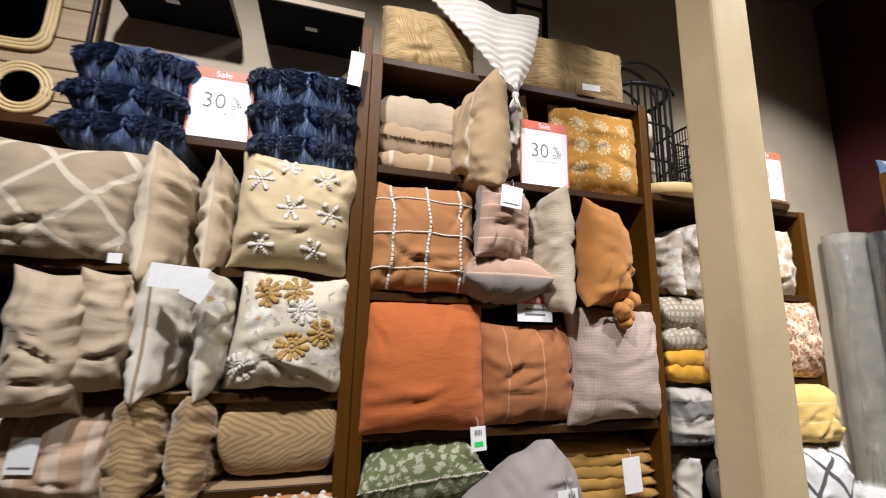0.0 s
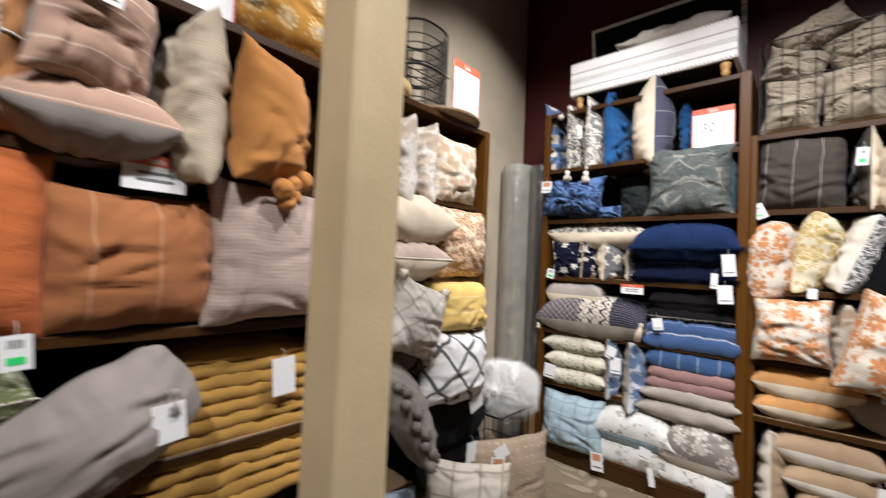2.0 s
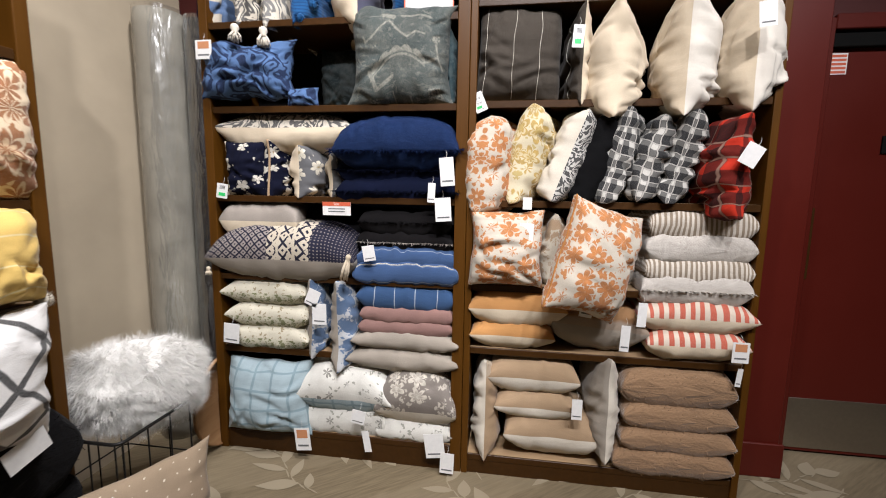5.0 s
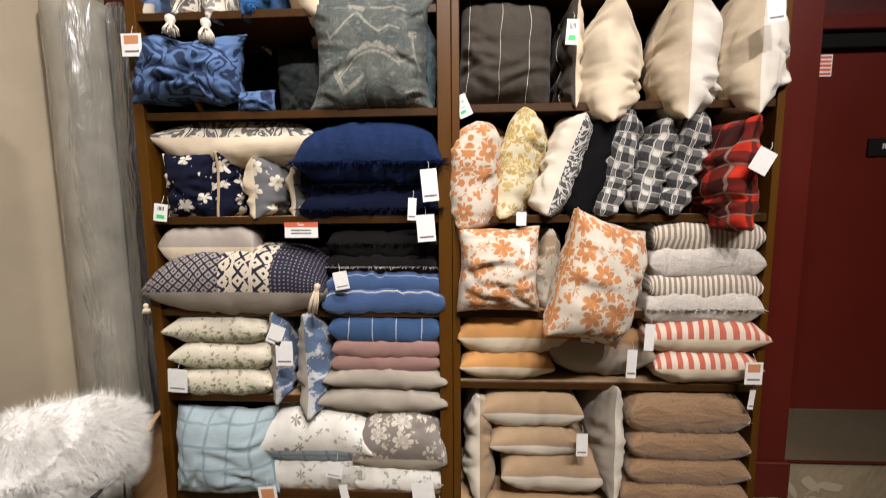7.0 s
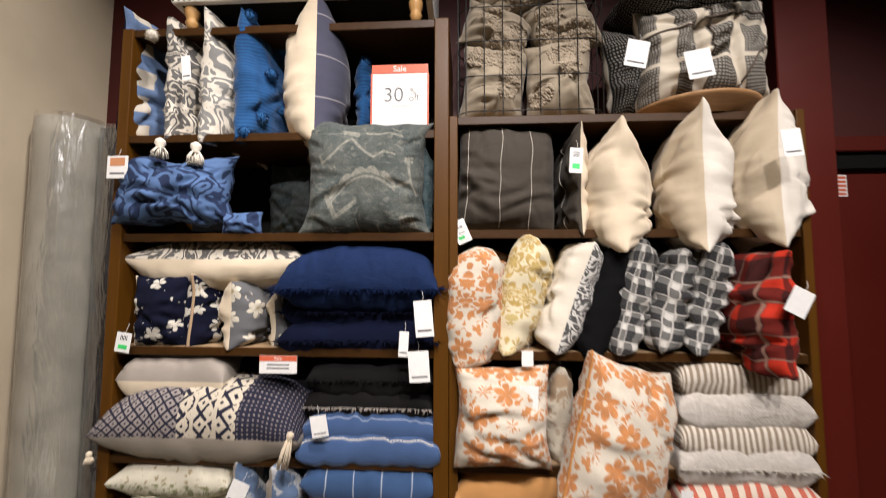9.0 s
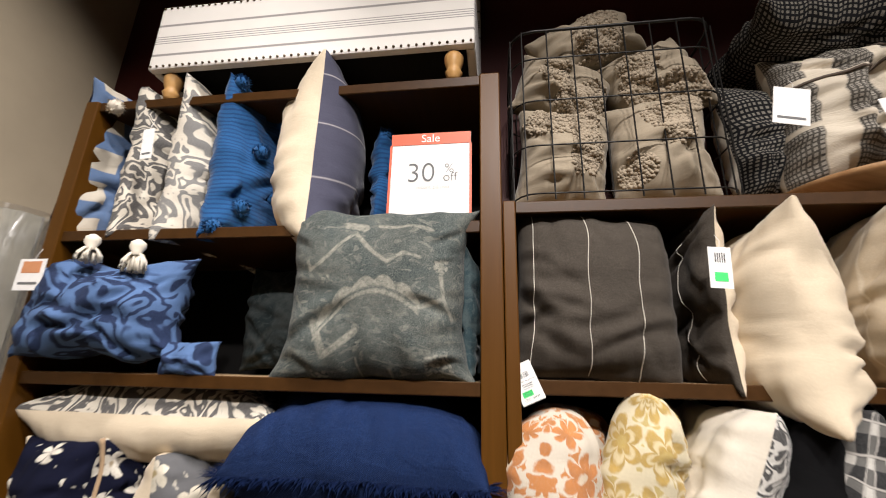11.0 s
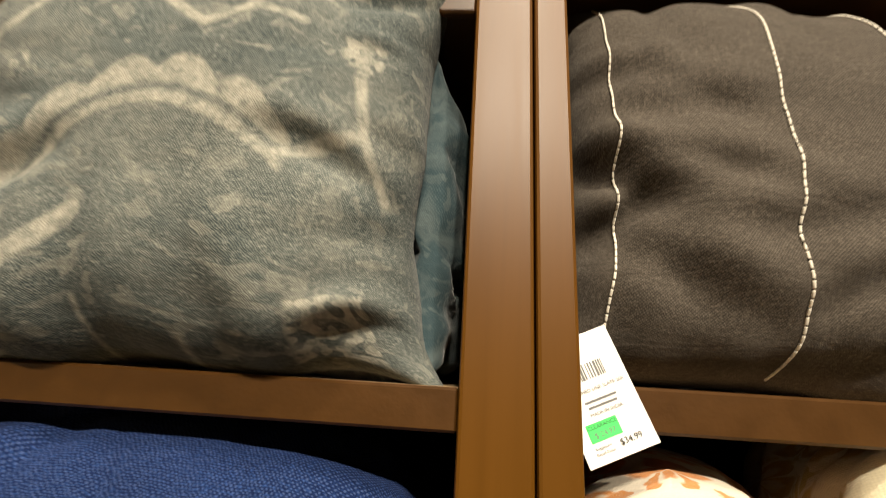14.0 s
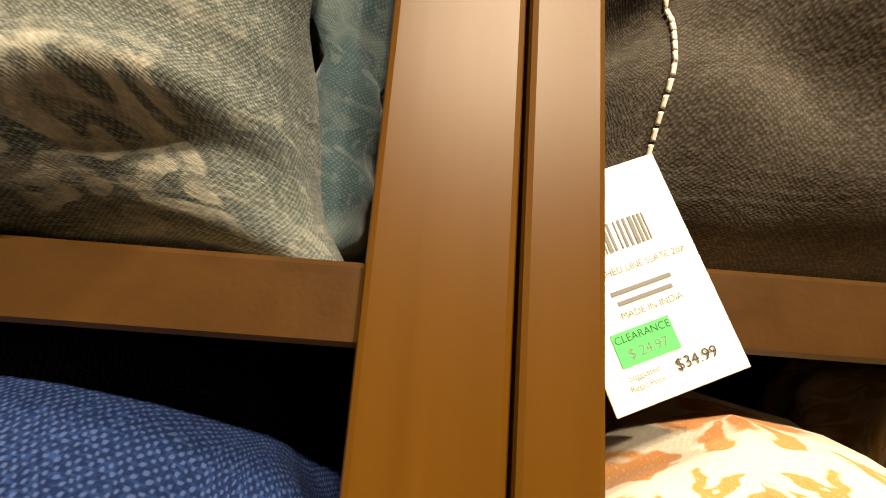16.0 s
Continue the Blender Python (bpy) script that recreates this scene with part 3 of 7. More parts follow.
def tassel(p, wall, a, z, dep, length, r, material, lean=0.0):
    """A corner tassel: a round knot over a skirt of threads."""
    rng = random.Random(int(a * 1000) + int(z * 1000))
    bm = bmesh.new()
    add_lathe(bm, [(r * 0.2, 0.0), (r * 0.62, -r * 0.3), (r * 0.7, -r * 0.8), (r * 0.42, -r * 1.3), (r * 0.55, -r * 1.6)], 10)
    for i in range(46):
        g, k = rng.uniform(0, 6.28), rng.uniform(0.3, 1.0)
        x, y = math.cos(g) * r * k, math.sin(g) * r * k
        end = -length * rng.uniform(0.9, 1.0)
        add_tube(bm, [(x * 0.5, y * 0.5, -r * 1.4), (x * 1.0, y * 1.0, (end - r) * 0.55), (x * 1.1, y * 1.1, end)], r * 0.10, 4)
    return child_at("tassel", bm, material, p, spot_on(wall, a, dep, z) @ pose(0, 0, 0, 0, lean, 0), "", True)


def pompom(p, wall, a, z, dep, r, material):
    """A fluffy ball of cut yarn."""
    rng = random.Random(int(a * 977) + int(z * 1313))
    bm = bmesh.new()
    bmesh.ops.create_icosphere(bm, subdivisions=2, radius=r * 0.8)
    for i in range(150):
        d = Vector((rng.gauss(0, 1), rng.gauss(0, 1), rng.gauss(0, 1))).normalized()
        side = d.cross(Vector((0.3, 0.5, 0.8))).normalized() * r * 0.10
        q = d * r * rng.uniform(0.95, 1.15)
        bm.faces.new([bm.verts.new(d * r * 0.6 - side), bm.verts.new(d * r * 0.6 + side), bm.verts.new(q)])
    return child_at("pompom", bm, material, p, spot_on(wall, a, dep, z), "", True)


def fringe(p, length, material, edges="b", count=150, jitter=0.35, width=0.0022, clumps=0):
    """Frayed threads along the seam: b the lower (front) edge, l and r the ends, t the top. clumps: tufts they gather in."""
    cover, rng = SHAPE[p.name], random.Random(len(p.name) * 7 + count)
    bm = bmesh.new()
    pulls = [(rng.uniform(-1, 1), Vector((rng.gauss(0, 0.35), rng.gauss(0.7, 0.25), rng.gauss(0.35, 0.25)))) for i in range(clumps)]
    for e in edges:
        for i in range(count if e in "bt" else count // 2):
            s = rng.uniform(-1, 1)
            u, v, d = {"b": (s, -1, Vector((0, 0, -1))), "t": (s, 1, Vector((0, 0, 1))), "l": (-1, s, Vector((-1, 0, 0))), "r": (1, s, Vector((1, 0, 0)))}[e]
            q = cover.at(u, v + (rng.uniform(0, 0.10) if clumps and e == "b" else 0.0))
            tip = q + d * length * rng.uniform(0.6, 1.1) + Vector((rng.gauss(0, 1), rng.gauss(0.25, 0.5), rng.gauss(0, 1))) * length * jitter
            if pulls:
                at, way = min(pulls, key=lambda c: abs(c[0] - s))
                tip += (way + Vector(((at - s) * 4, 0, 0))) * length * 0.8
            side = d.cross(Vector((0, 1, 0))) * width
            mid = (q + tip) / 2 + Vector((0, -0.10, -0.12)) * length
            bm.faces.new([bm.verts.new(q - side), bm.verts.new(q + side), bm.verts.new(mid + side * 0.7), bm.verts.new(tip), bm.verts.new(mid - side * 0.7)])
    return tagged(part("fringe", bm, material, p, "frayed fringe"), kind="stuff")


def fur(p, length, material, count=2500, sides=(-1, 1), drop=0.3, width=0.0016):
    """Hairs over the whole cover, combed down a little."""
    cover, rng = SHAPE[p.name], random.Random(count)
    bm = bmesh.new()
    down = p.matrix_basis.to_3x3().inverted() @ Vector((0, 0, -1))
    for i in range(count):
        u, v, sd = rng.uniform(-1, 1), rng.uniform(-1, 1), rng.choice(sides)
        q = cover.at(u, v, sd)
        out = Vector((u * abs(u) ** 3 * 1.2, sd * 0.8, v * abs(v) ** 3 * 1.2)).normalized()
        tip = q + (out + down * drop + Vector((rng.gauss(0, 0.35), rng.gauss(0, 0.35), rng.gauss(0, 0.35)))).normalized() * length * rng.uniform(0.6, 1.1)
        side = out.cross(Vector((rng.gauss(0, 1), rng.gauss(0, 1), rng.gauss(0, 1)))).normalized() * width
        bm.faces.new([bm.verts.new(q - side), bm.verts.new(q + side), bm.verts.new(tip)])
    return tagged(part("shaggy_coat", bm, material, p, "long shaggy pile"), kind="stuff")


def cord(p, path, r, material, name="stitched_line", dash=0.0, side=-1):
    """A cord or row of stitches laid over the cover along (u, v) points."""
    cover = SHAPE[p.name]
    bm = bmesh.new()
    pts = [cover.at(u, v, side, 0.002 + r * 0.35) for u, v in path]
    if not dash:
        add_tube(bm, pts, r, 5)
    else:
        run = [0.0]
        for q0, q1 in zip(pts, pts[1:]):
            run.append(run[-1] + (q1 - q0).length)
        def along(s):
            for i in range(len(pts) - 1):
                if s <= run[i + 1]:
                    k = (s - run[i]) / max(1e-6, run[i + 1] - run[i])
                    return pts[i].lerp(pts[i + 1], k)
            return pts[-1]
        s = 0.0
        while s < run[-1] - dash:
            add_tube(bm, [along(s), along(s + dash * 0.15) , along(s + dash * 0.65), along(s + dash * 0.8)], r, 5)
            s += dash
    ob = part(name, bm, material, p, "", True)
    return tagged(ob, kind="stuff") if dash else ob


def line(u0, v0, u1, v1, k=26):
    return [(u0 + (u1 - u0) * i / k, v0 + (v1 - v0) * i / k) for i in range(k + 1)]


def tufted_flower(p, u, v, r, material, petals=9, centre=None):
    """A raised flower of yarn loops on the front of a cover."""
    cover, rng = SHAPE[p.name], random.Random(int(u * 100) + int(v * 1000))
    bm = bmesh.new()
    for i in range(petals):
        g = i * 2 * math.pi / petals + rng.uniform(-0.15, 0.15)
        for k in (0.35, 0.6, 0.8, 1.0):
            du, dv = math.cos(g) * r * k / (cover.w / 2), math.sin(g) * r * k / (cover.h / 2)
            q = cover.at(max(-0.98, min(0.98, u + du)), max(-0.98, min(0.98, v + dv)), -1, 0.003)
            bmesh.ops.create_icosphere(bm, subdivisions=1, radius=r * (0.10 + 0.10 * k) * rng.uniform(0.85, 1.15), matrix=Matrix.Translation(q) @ Matrix.Diagonal((1.3, 0.35, 1.3, 1)))
    bmesh.ops.create_icosphere(bm, subdivisions=1, radius=r * 0.2, matrix=Matrix.Translation(cover.at(u, v, -1, 0.003)) @ Matrix.Diagonal((1, 0.5, 1, 1)))
    return part("tufted_flower", bm, material, p, "", True)

# ---- cloths ----
CREAM, OFFW, WHT, TAUPE = (0.62, 0.52, 0.38), (0.66, 0.60, 0.50), (0.75, 0.73, 0.70), (0.36, 0.29, 0.21)
NAVY, GREYC, TAN, RUST = (0.012, 0.018, 0.055), (0.30, 0.27, 0.24), (0.37, 0.24, 0.12), (0.42, 0.16, 0.065)


def streaks(colour):
    """Broken pale yarn streaks."""
    def f(n, u, v, ground):
        s = n.noise(n.vec(n.m("MULTIPLY", u, 160.0), n.m("MULTIPLY", v, 16.0)), 1.0, 3.0, 0.6)
        blot = n.noise(n.vec(u, v), 12.0, 2.0)
        return n.mix(n.m("MULTIPLY", n.step(s, 0.55, 0.08), n.step(blot, 0.48, 0.1)), ground, colour)
    return f


def oriental(light):
    """A faded rug print: a scalloped arch, angular lines, small squares and blots, all rubbed thin."""
    def f(n, u, v, ground):
        p = n.vec(u, v)
        wear = n.noise(p, 75.0, 4.0, 0.75)
        wob = n.m("MULTIPLY", n.m("SUBTRACT", n.noise(p, 30.0, 2.0), 0.5), 0.012)
        x, y = n.m("ADD", n.m("MULTIPLY", u, 2.45), n.m("SUBTRACT", wob, 0.03)), n.m("ADD", n.m("MULTIPLY", v, 2.45), n.m("ADD", wob, 0.085))
        def seg(x0, y0, x1, y1, half):
            dx, dy = x1 - x0, y1 - y0
            px, py = n.m("SUBTRACT", x, x0), n.m("SUBTRACT", y, y0)
            t = n.m("DIVIDE", n.m("ADD", n.m("MULTIPLY", px, dx), n.m("MULTIPLY", py, dy)), dx * dx + dy * dy)
            t = n.m("MINIMUM", n.m("MAXIMUM", t, 0.0), 1.0)
            ex, ey = n.m("SUBTRACT", px, n.m("MULTIPLY", t, dx)), n.m("SUBTRACT", py, n.m("MULTIPLY", t, dy))
            d = n.m("SQRT", n.m("ADD", n.m("MULTIPLY", ex, ex), n.m("MULTIPLY", ey, ey)))
            return n.m("SUBTRACT", 1.0, n.step(d, half, 0.006))
        # the arch, with lobes along its upper side and a dark line inside
        bend = n.m("SUBTRACT", 0.085, n.m("MULTIPLY", n.m("MULTIPLY", x, x), 2.1))
        off = n.m("SUBTRACT", y, bend)
        lobes = n.m("ADD", 0.032, n.m("MULTIPLY", n.m("ABSOLUTE", n.m("SINE", n.m("MULTIPLY", x, 26.0))), 0.034))
        inside = n.m("MULTIPLY", n.step(off, -0.038, 0.006), n.m("SUBTRACT", 1.0, n.step(n.m("SUBTRACT", off, lobes), 0.0, 0.006)))
        span = n.m("SUBTRACT", 1.0, n.step(n.m("ABSOLUTE", n.m("ADD", x, 0.05)), 0.29, 0.01))
        dark = n.m("SUBTRACT", 1.0, n.step(n.m("ABSOLUTE", n.m("ADD", off, 0.006)), 0.008, 0.006))
        total = n.m("MULTIPLY", n.m("MULTIPLY", inside, span), n.m("SUBTRACT", 1.0, n.m("MULTIPLY", dark, 0.8)))
        for k in ((-0.35, -0.10, -0.26, -0.25, 0.022), (-0.26, -0.25, -0.10, -0.15, 0.020), (-0.37, 0.20, -0.13, 0.39, 0.013), (-0.13, 0.39, 0.07, 0.22, 0.013),
                  (0.07, 0.22, 0.16, 0.27, 0.011), (0.16, 0.27, 0.25, 0.25, 0.010), (0.22, -0.03, 0.38, 0.03, 0.013), (0.38, 0.03, 0.45, -0.06, 0.013), (0.375, 0.03, 0.37, 0.24, 0.013),
                  (-0.20, 0.46, -0.09, 0.44, 0.030), (0.0, 0.46, 0.30, 0.42, 0.012), (-0.40, 0.25, -0.38, 0.19, 0.014), (-0.08, -0.29, -0.08, -0.48, 0.006), (0.09, -0.35, 0.09, -0.5, 0.006)):
            total = n.m("MAXIMUM", total, seg(*k))
        for cx, cy, size in ((0.37, 0.21, 0.042), (0.33, -0.34, 0.085), (-0.28, -0.40, 0.045), (-0.28, 0.14, 0.022)):
            c = n.m("MAXIMUM", n.m("ABSOLUTE", n.m("SUBTRACT", x, cx)), n.m("ABSOLUTE", n.m("SUBTRACT", y, cy)))
            total = n.m("MAXIMUM", total, n.m("MULTIPLY", n.m("SUBTRACT", 1.0, n.step(c, size, 0.006)), n.step(n.noise(p, 95.0, 0.0), 0.47, 0.03)))
        small = n.m("MULTIPLY", n.step(n.noise(n.vec(n.m("MULTIPLY", u, 0.6), v), 46.0, 1.0, 0.4, 1.4), 0.60, 0.02), 0.42)
        faded = n.m("MULTIPLY", n.step(n.noise(p, 9.0, 3.0), 0.54, 0.12), 0.28)
        total = n.m("MAXIMUM", n.m("MAXIMUM", total, small), faded)
        return n.mix(n.m("MULTIPLY", total, n.m("ADD", 0.20, n.m("MULTIPLY", n.step(wear, 0.48, 0.14), 0.62))), ground, light)
    return f


teal_rug = fabric("teal_faded_print", (0.029, 0.042, 0.044), oriental((0.36, 0.34, 0.28)), 1400, 0.6, 0.06, crease=0.25, spread=0.3, speck=((0.34, 0.35, 0.31), 0.40), slubs=((0.42, 0.42, 0.36), 0.26))
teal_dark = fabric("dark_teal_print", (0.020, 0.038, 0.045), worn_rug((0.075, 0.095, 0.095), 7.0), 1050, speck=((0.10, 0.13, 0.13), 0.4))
# darkened copy of the print above, shade of the shelf's back included
teal_shaded = fabric("deep_teal_print", (0.014, 0.020, 0.021), worn_rug((0.05, 0.056, 0.054), 7.0), 1050, sheen=0.0)
slate = fabric("slate_linen", (0.036, 0.030, 0.024), None, 1300, 0.55, 0.05, spread=0.15, speck=((0.16, 0.14, 0.115), 0.40), slubs=((0.15, 0.125, 0.10), 0.38))
royal = fabric("royal_blue_chenille", (0.0022, 0.0085, 0.038), None, 820, 0.9, 0.0, spread=0.2, speck=((0.10, 0.155, 0.34), 0.36), slubs=((0.02, 0.06, 0.20), 0.35))
navy_plain = fabric("navy_fringed_cloth", (0.0025, 0.0045, 0.018), None, 900, 0.5, 0.0)
navy_bloom = fabric("navy_embroidered_flowers", (0.004, 0.005, 0.016), petals((0.60, 0.56, 0.48), 11.5, 0.36, (0.30, 0.24, 0.16), leaf=((0.50, 0.47, 0.40), 26.0, 0.14)), sheen=0.0)
grey_bloom = fabric("grey_quilted_flowers", (0.11, 0.11, 0.115), petals((0.62, 0.57, 0.46), 9.5, 0.38, (0.36, 0.28, 0.14), k=6, leaf=((0.45, 0.42, 0.36), 20.0, 0.18)), sheen=0.0)
zebra = fabric("blue_animal_print", (0.075, 0.135, 0.275), scrolls((0.008, 0.014, 0.045), 8.5, 0.46, 0.06, 0.5), 800, sheen=0.0)
square_blue = fabric("blue_framed_squares", (0.50, 0.45, 0.37), grid((0.05, 0.12, 0.27), 0.13, 0.42, wobble=0.01), 700, 0.6)
damask = fabric("grey_ivory_damask", (0.62, 0.57, 0.48), scrolls((0.15, 0.15, 0.15), 11.0, 0.5, 0.04, 0.7))
damask_dark = fabric("charcoal_ivory_damask", (0.60, 0.55, 0.46), scrolls((0.05, 0.05, 0.055), 13.0, 0.55, 0.04, 0.7))
blue_tuft = fabric("blue_ribbed_cotton", (0.013, 0.076, 0.21), stripes((0.008, 0.045, 0.14), 0.012, 0.4, "v"), 700, 0.7)
navy_cream = fabric("slate_blue_linen", (0.062, 0.062, 0.095), stripes((0.45, 0.42, 0.42), 0.155, 0.018, "v", 0.2), 1200)
cream = fabric("cream_linen", CREAM, None, 1100)
cream_stripe = fabric("cream_linen_pinstripe", (0.52, 0.43, 0.31), stripes((0.70, 0.63, 0.50), 0.20, 0.02, "u", 0.0), 1100)
offwhite = fabric("off_white_cotton", OFFW, None, 1100)
grey = fabric("warm_grey_cotton", (0.33, 0.29, 0.25), None, 1000)
charcoal = fabric("charcoal_fringed_cloth", (0.007, 0.0062, 0.0066), None, 700, 0.6, 0.0)
geo = fabric("navy_woven_geometric", (0.020, 0.020, 0.036), tribal((0.58, 0.51, 0.40), (0.30, 0.26, 0.24)), 900, 0.6, sheen=0.0)
denim = fabric("blue_denim_weave", (0.045, 0.085, 0.19), stripes((0.30, 0.34, 0.42), 0.07, 0.05, "v"), 800, 0.5)
denim_check = fabric("blue_check", (0.040, 0.085, 0.19), grid((0.40, 0.45, 0.52), 0.10, 0.04), 800)
mauve = fabric("mauve_linen", (0.26, 0.15, 0.13), None, 900)
greige = fabric("greige_linen", (0.32, 0.28, 0.23), None, 1000)
sprig = fabric("green_block_print", (0.55, 0.52, 0.40), blooms([(0.15, 0.16, 0.06), (0.24, 0.24, 0.12)], 34.0, 0.42))
paisley = fabric("blue_paisley", (0.48, 0.49, 0.50), blooms([(0.06, 0.12, 0.24), (0.10, 0.17, 0.30)], 16.0, 0.55))
sky_check = fabric("pale_blue_check", (0.33, 0.41, 0.44), grid((0.20, 0.28, 0.31), 0.095, 0.12), 800)
white_flower = fabric("white_sprig_print", (0.68, 0.66, 0.60), petals((0.20, 0.19, 0.165), 9.0, 0.30, (0.5, 0.47, 0.4), k=6, leaf=((0.30, 0.30, 0.25), 24.0, 0.20), rnd=0.9))
grey_flower = fabric("grey_flower_print", (0.23, 0.20, 0.175), petals((0.62, 0.57, 0.48), 9.5, 0.42, (0.33, 0.29, 0.25), k=6, leaf=((0.55, 0.50, 0.42), 22.0, 0.28), gap=(0.40, 0.36, 0.31)))
orange_flower = fabric("orange_flower_print", (0.57, 0.51, 0.42), petals((0.45, 0.155, 0.026), 11.0, 0.47, (0.57, 0.47, 0.35), k=6, leaf=((0.46, 0.165, 0.030), 25.0, 0.43)), spread=0.05)
yellow_flower = fabric("ochre_flower_print", (0.68, 0.61, 0.43), petals((0.47, 0.31, 0.07), 10.0, 0.50, (0.5, 0.36, 0.1), k=6, leaf=((0.52, 0.40, 0.14), 21.0, 0.42), gap=(0.64, 0.54, 0.32)), spread=0.06)
beige_flower = fabric("beige_paisley_print", (0.60, 0.54, 0.43), blooms([(0.40, 0.27, 0.16), (0.45, 0.36, 0.26)], 18.0, 0.5))
black_cloth = fabric("black_cotton", (0.0035, 0.0035, 0.004), None, 800, sheen=0.0)
plaid_bw = fabric("black_white_plaid", (0.25, 0.25, 0.25), plaid((0.006, 0.006, 0.007), (0.62, 0.60, 0.55), (0.60, 0.57, 0.52), 0.056), 800, sheen=0.0)
plaid_red = fabric("red_black_plaid", (0.30, 0.02, 0.01), plaid((0.006, 0.005, 0.005), (0.52, 0.030, 0.010), (0.30, 0.20, 0.15), 0.105), 800, sheen=0.0)
tan_stripe = fabric("brown_white_woven_stripe", (0.62, 0.56, 0.48), stripes((0.24, 0.18, 0.12), 0.020, 0.5, "u"), 500, 0.8)
loop_white = fabric("white_loop_weave", (0.62, 0.58, 0.52), scrolls((0.35, 0.3, 0.26), 90.0, 0.4), 260, 1.0)
amber = fabric("amber_cotton", (0.50, 0.25, 0.085), stripes((0.60, 0.50, 0.38), 0.55, 0.20, "v", 0.1), 1000)
brown_two = fabric("brown_grey_cotton", (0.30, 0.165, 0.075), stripes((0.34, 0.28, 0.22), 0.5, 0.3, "v", 0.1), 1000)
red_stripe = fabric("red_white_stripe", (0.64, 0.54, 0.44), stripes((0.48, 0.075, 0.035), 0.040, 0.5, "u"), 900)
tan_cloth = fabric("tan_brushed_cotton", (0.36, 0.25, 0.15), stripes((0.47, 0.38, 0.28), 0.6, 0.25, "v", 0.1), 1000)
fur_brown = fabric("brown_faux_fur", (0.27, 0.165, 0.09), None, 140, 1.0, 0.6, crease=0.6)
# the other wall
geo_taupe = fabric("taupe_tufted_lattice", (0.33, 0.255, 0.17), grid((0.58, 0.50, 0.38), 0.22, 0.12, True), 800, 0.5)
cream_flower = fabric("cream_tufted_flowers", (0.558, 0.4386, 0.2592), None, 900)
garden = fabric("ivory_flower_embroidery", (0.60, 0.53, 0.40), petals((0.70, 0.66, 0.58), 8.0, 0.40, (0.42, 0.27, 0.08), k=8, leaf=((0.33, 0.31, 0.22), 19.0, 0.27)), 900)
taupe = fabric("taupe_cotton", (0.43, 0.336, 0.2288), None, 1000, crease=0.5)
pink_stripe = fabric("blush_woven_stripe", (0.48, 0.32, 0.21), stripes((0.60, 0.48, 0.36), 0.085, 0.4, "u"), 600, 0.6)
def pleats(colour):
    """Fine slanting pleats that waver."""
    def f(n, u, v, ground):
        way = n.m("ADD", n.m("MULTIPLY", v, 0.9), n.m("ADD", n.m("MULTIPLY", u, 0.42), n.m("MULTIPLY", n.noise(n.vec(u, v), 9.0, 2.0), 0.03)))
        return n.mix(n.m("MULTIPLY", n.band(way, 0.016, 0.45), 0.8), ground, colour)
    return f


velvet_tan = fabric("tan_pleated_velvet", (0.47, 0.32, 0.155), pleats((0.27, 0.17, 0.072)), 500, 0.7, 0.4)
ochre_yarn = fabric("ochre_yarn", (0.44, 0.27, 0.085), None, 700)
tan_pin = fabric("tan_stitched_cotton", (0.40, 0.275, 0.15), stripes((0.62, 0.52, 0.38), 0.16, 0.10, "u", 0.3), 900)
mustard_dot = fabric("mustard_embroidered", (0.44, 0.215, 0.035), petals((0.64, 0.52, 0.29), 9.0, 0.36, (0.72, 0.66, 0.5), k=12, leaf=((0.60, 0.46, 0.22), 36.0, 0.16), gap=(0.46, 0.235, 0.045), rnd=0.0), 900)
clay_check = fabric("terracotta_cotton", (0.4, 0.1814, 0.0665), None, 900)
clay_line = fabric("rust_pinstripe_cotton", (0.289, 0.1104, 0.03825), stripes((0.56, 0.36, 0.22), 0.14, 0.015, "u", 0.3), 900)
orange = fabric("orange_slub_weave", (0.4836, 0.1318, 0.0312), stripes((0.43, 0.115, 0.034), 0.004, 0.35, "v"), 700, 0.7)
blush = fabric("blush_fine_check", (0.50, 0.39, 0.32), grid((0.40, 0.30, 0.25), 0.012, 0.35), 700, 0.6)
blush_line = fabric("blush_stripe", (0.40, 0.255, 0.18), stripes((0.62, 0.48, 0.38), 0.06, 0.08, "v"), 900)
rib_cream = fabric("cream_ribbed_cotton", (0.46, 0.38, 0.27), stripes((0.36, 0.3, 0.21), 0.008, 0.4, "v"), 700, 0.7)
ginger = fabric("ginger_cotton", (0.44, 0.19, 0.0468), None, 1000)
green_tuft = fabric("green_white_tufted", (0.13, 0.145, 0.062), blooms([(0.42, 0.42, 0.30)], 38.0, 0.42), 400, 0.9)
stone = fabric("stone_grey_cotton", (0.2448, 0.2117, 0.1845), None, 1000)
mustard = fabric("mustard_cotton", (0.36, 0.20, 0.042), None, 900)
pale_print = fabric("ivory_paisley_print", (0.66, 0.60, 0.52), blooms([(0.48, 0.38, 0.28), (0.5, 0.44, 0.36)], 14.0, 0.5), 900)
brown_flower = fabric("brown_rose_print", (0.70, 0.56, 0.38), petals((0.27, 0.095, 0.03), 9.5, 0.55, (0.62, 0.45, 0.28), k=7, leaf=((0.30, 0.11, 0.035), 17.0, 0.56), gap=(0.60, 0.42, 0.25)), 900)
gingham = fabric("taupe_gingham", (0.50, 0.44, 0.34), grid((0.28, 0.23, 0.16), 0.03, 0.4), 900)
sun = fabric("sunflower_cotton", (0.62, 0.31, 0.025), None, 900)
yellow = fabric("pale_yellow_stitched", (0.66, 0.45, 0.13), stripes((0.72, 0.60, 0.32), 0.085, 0.05, "v"), 900)
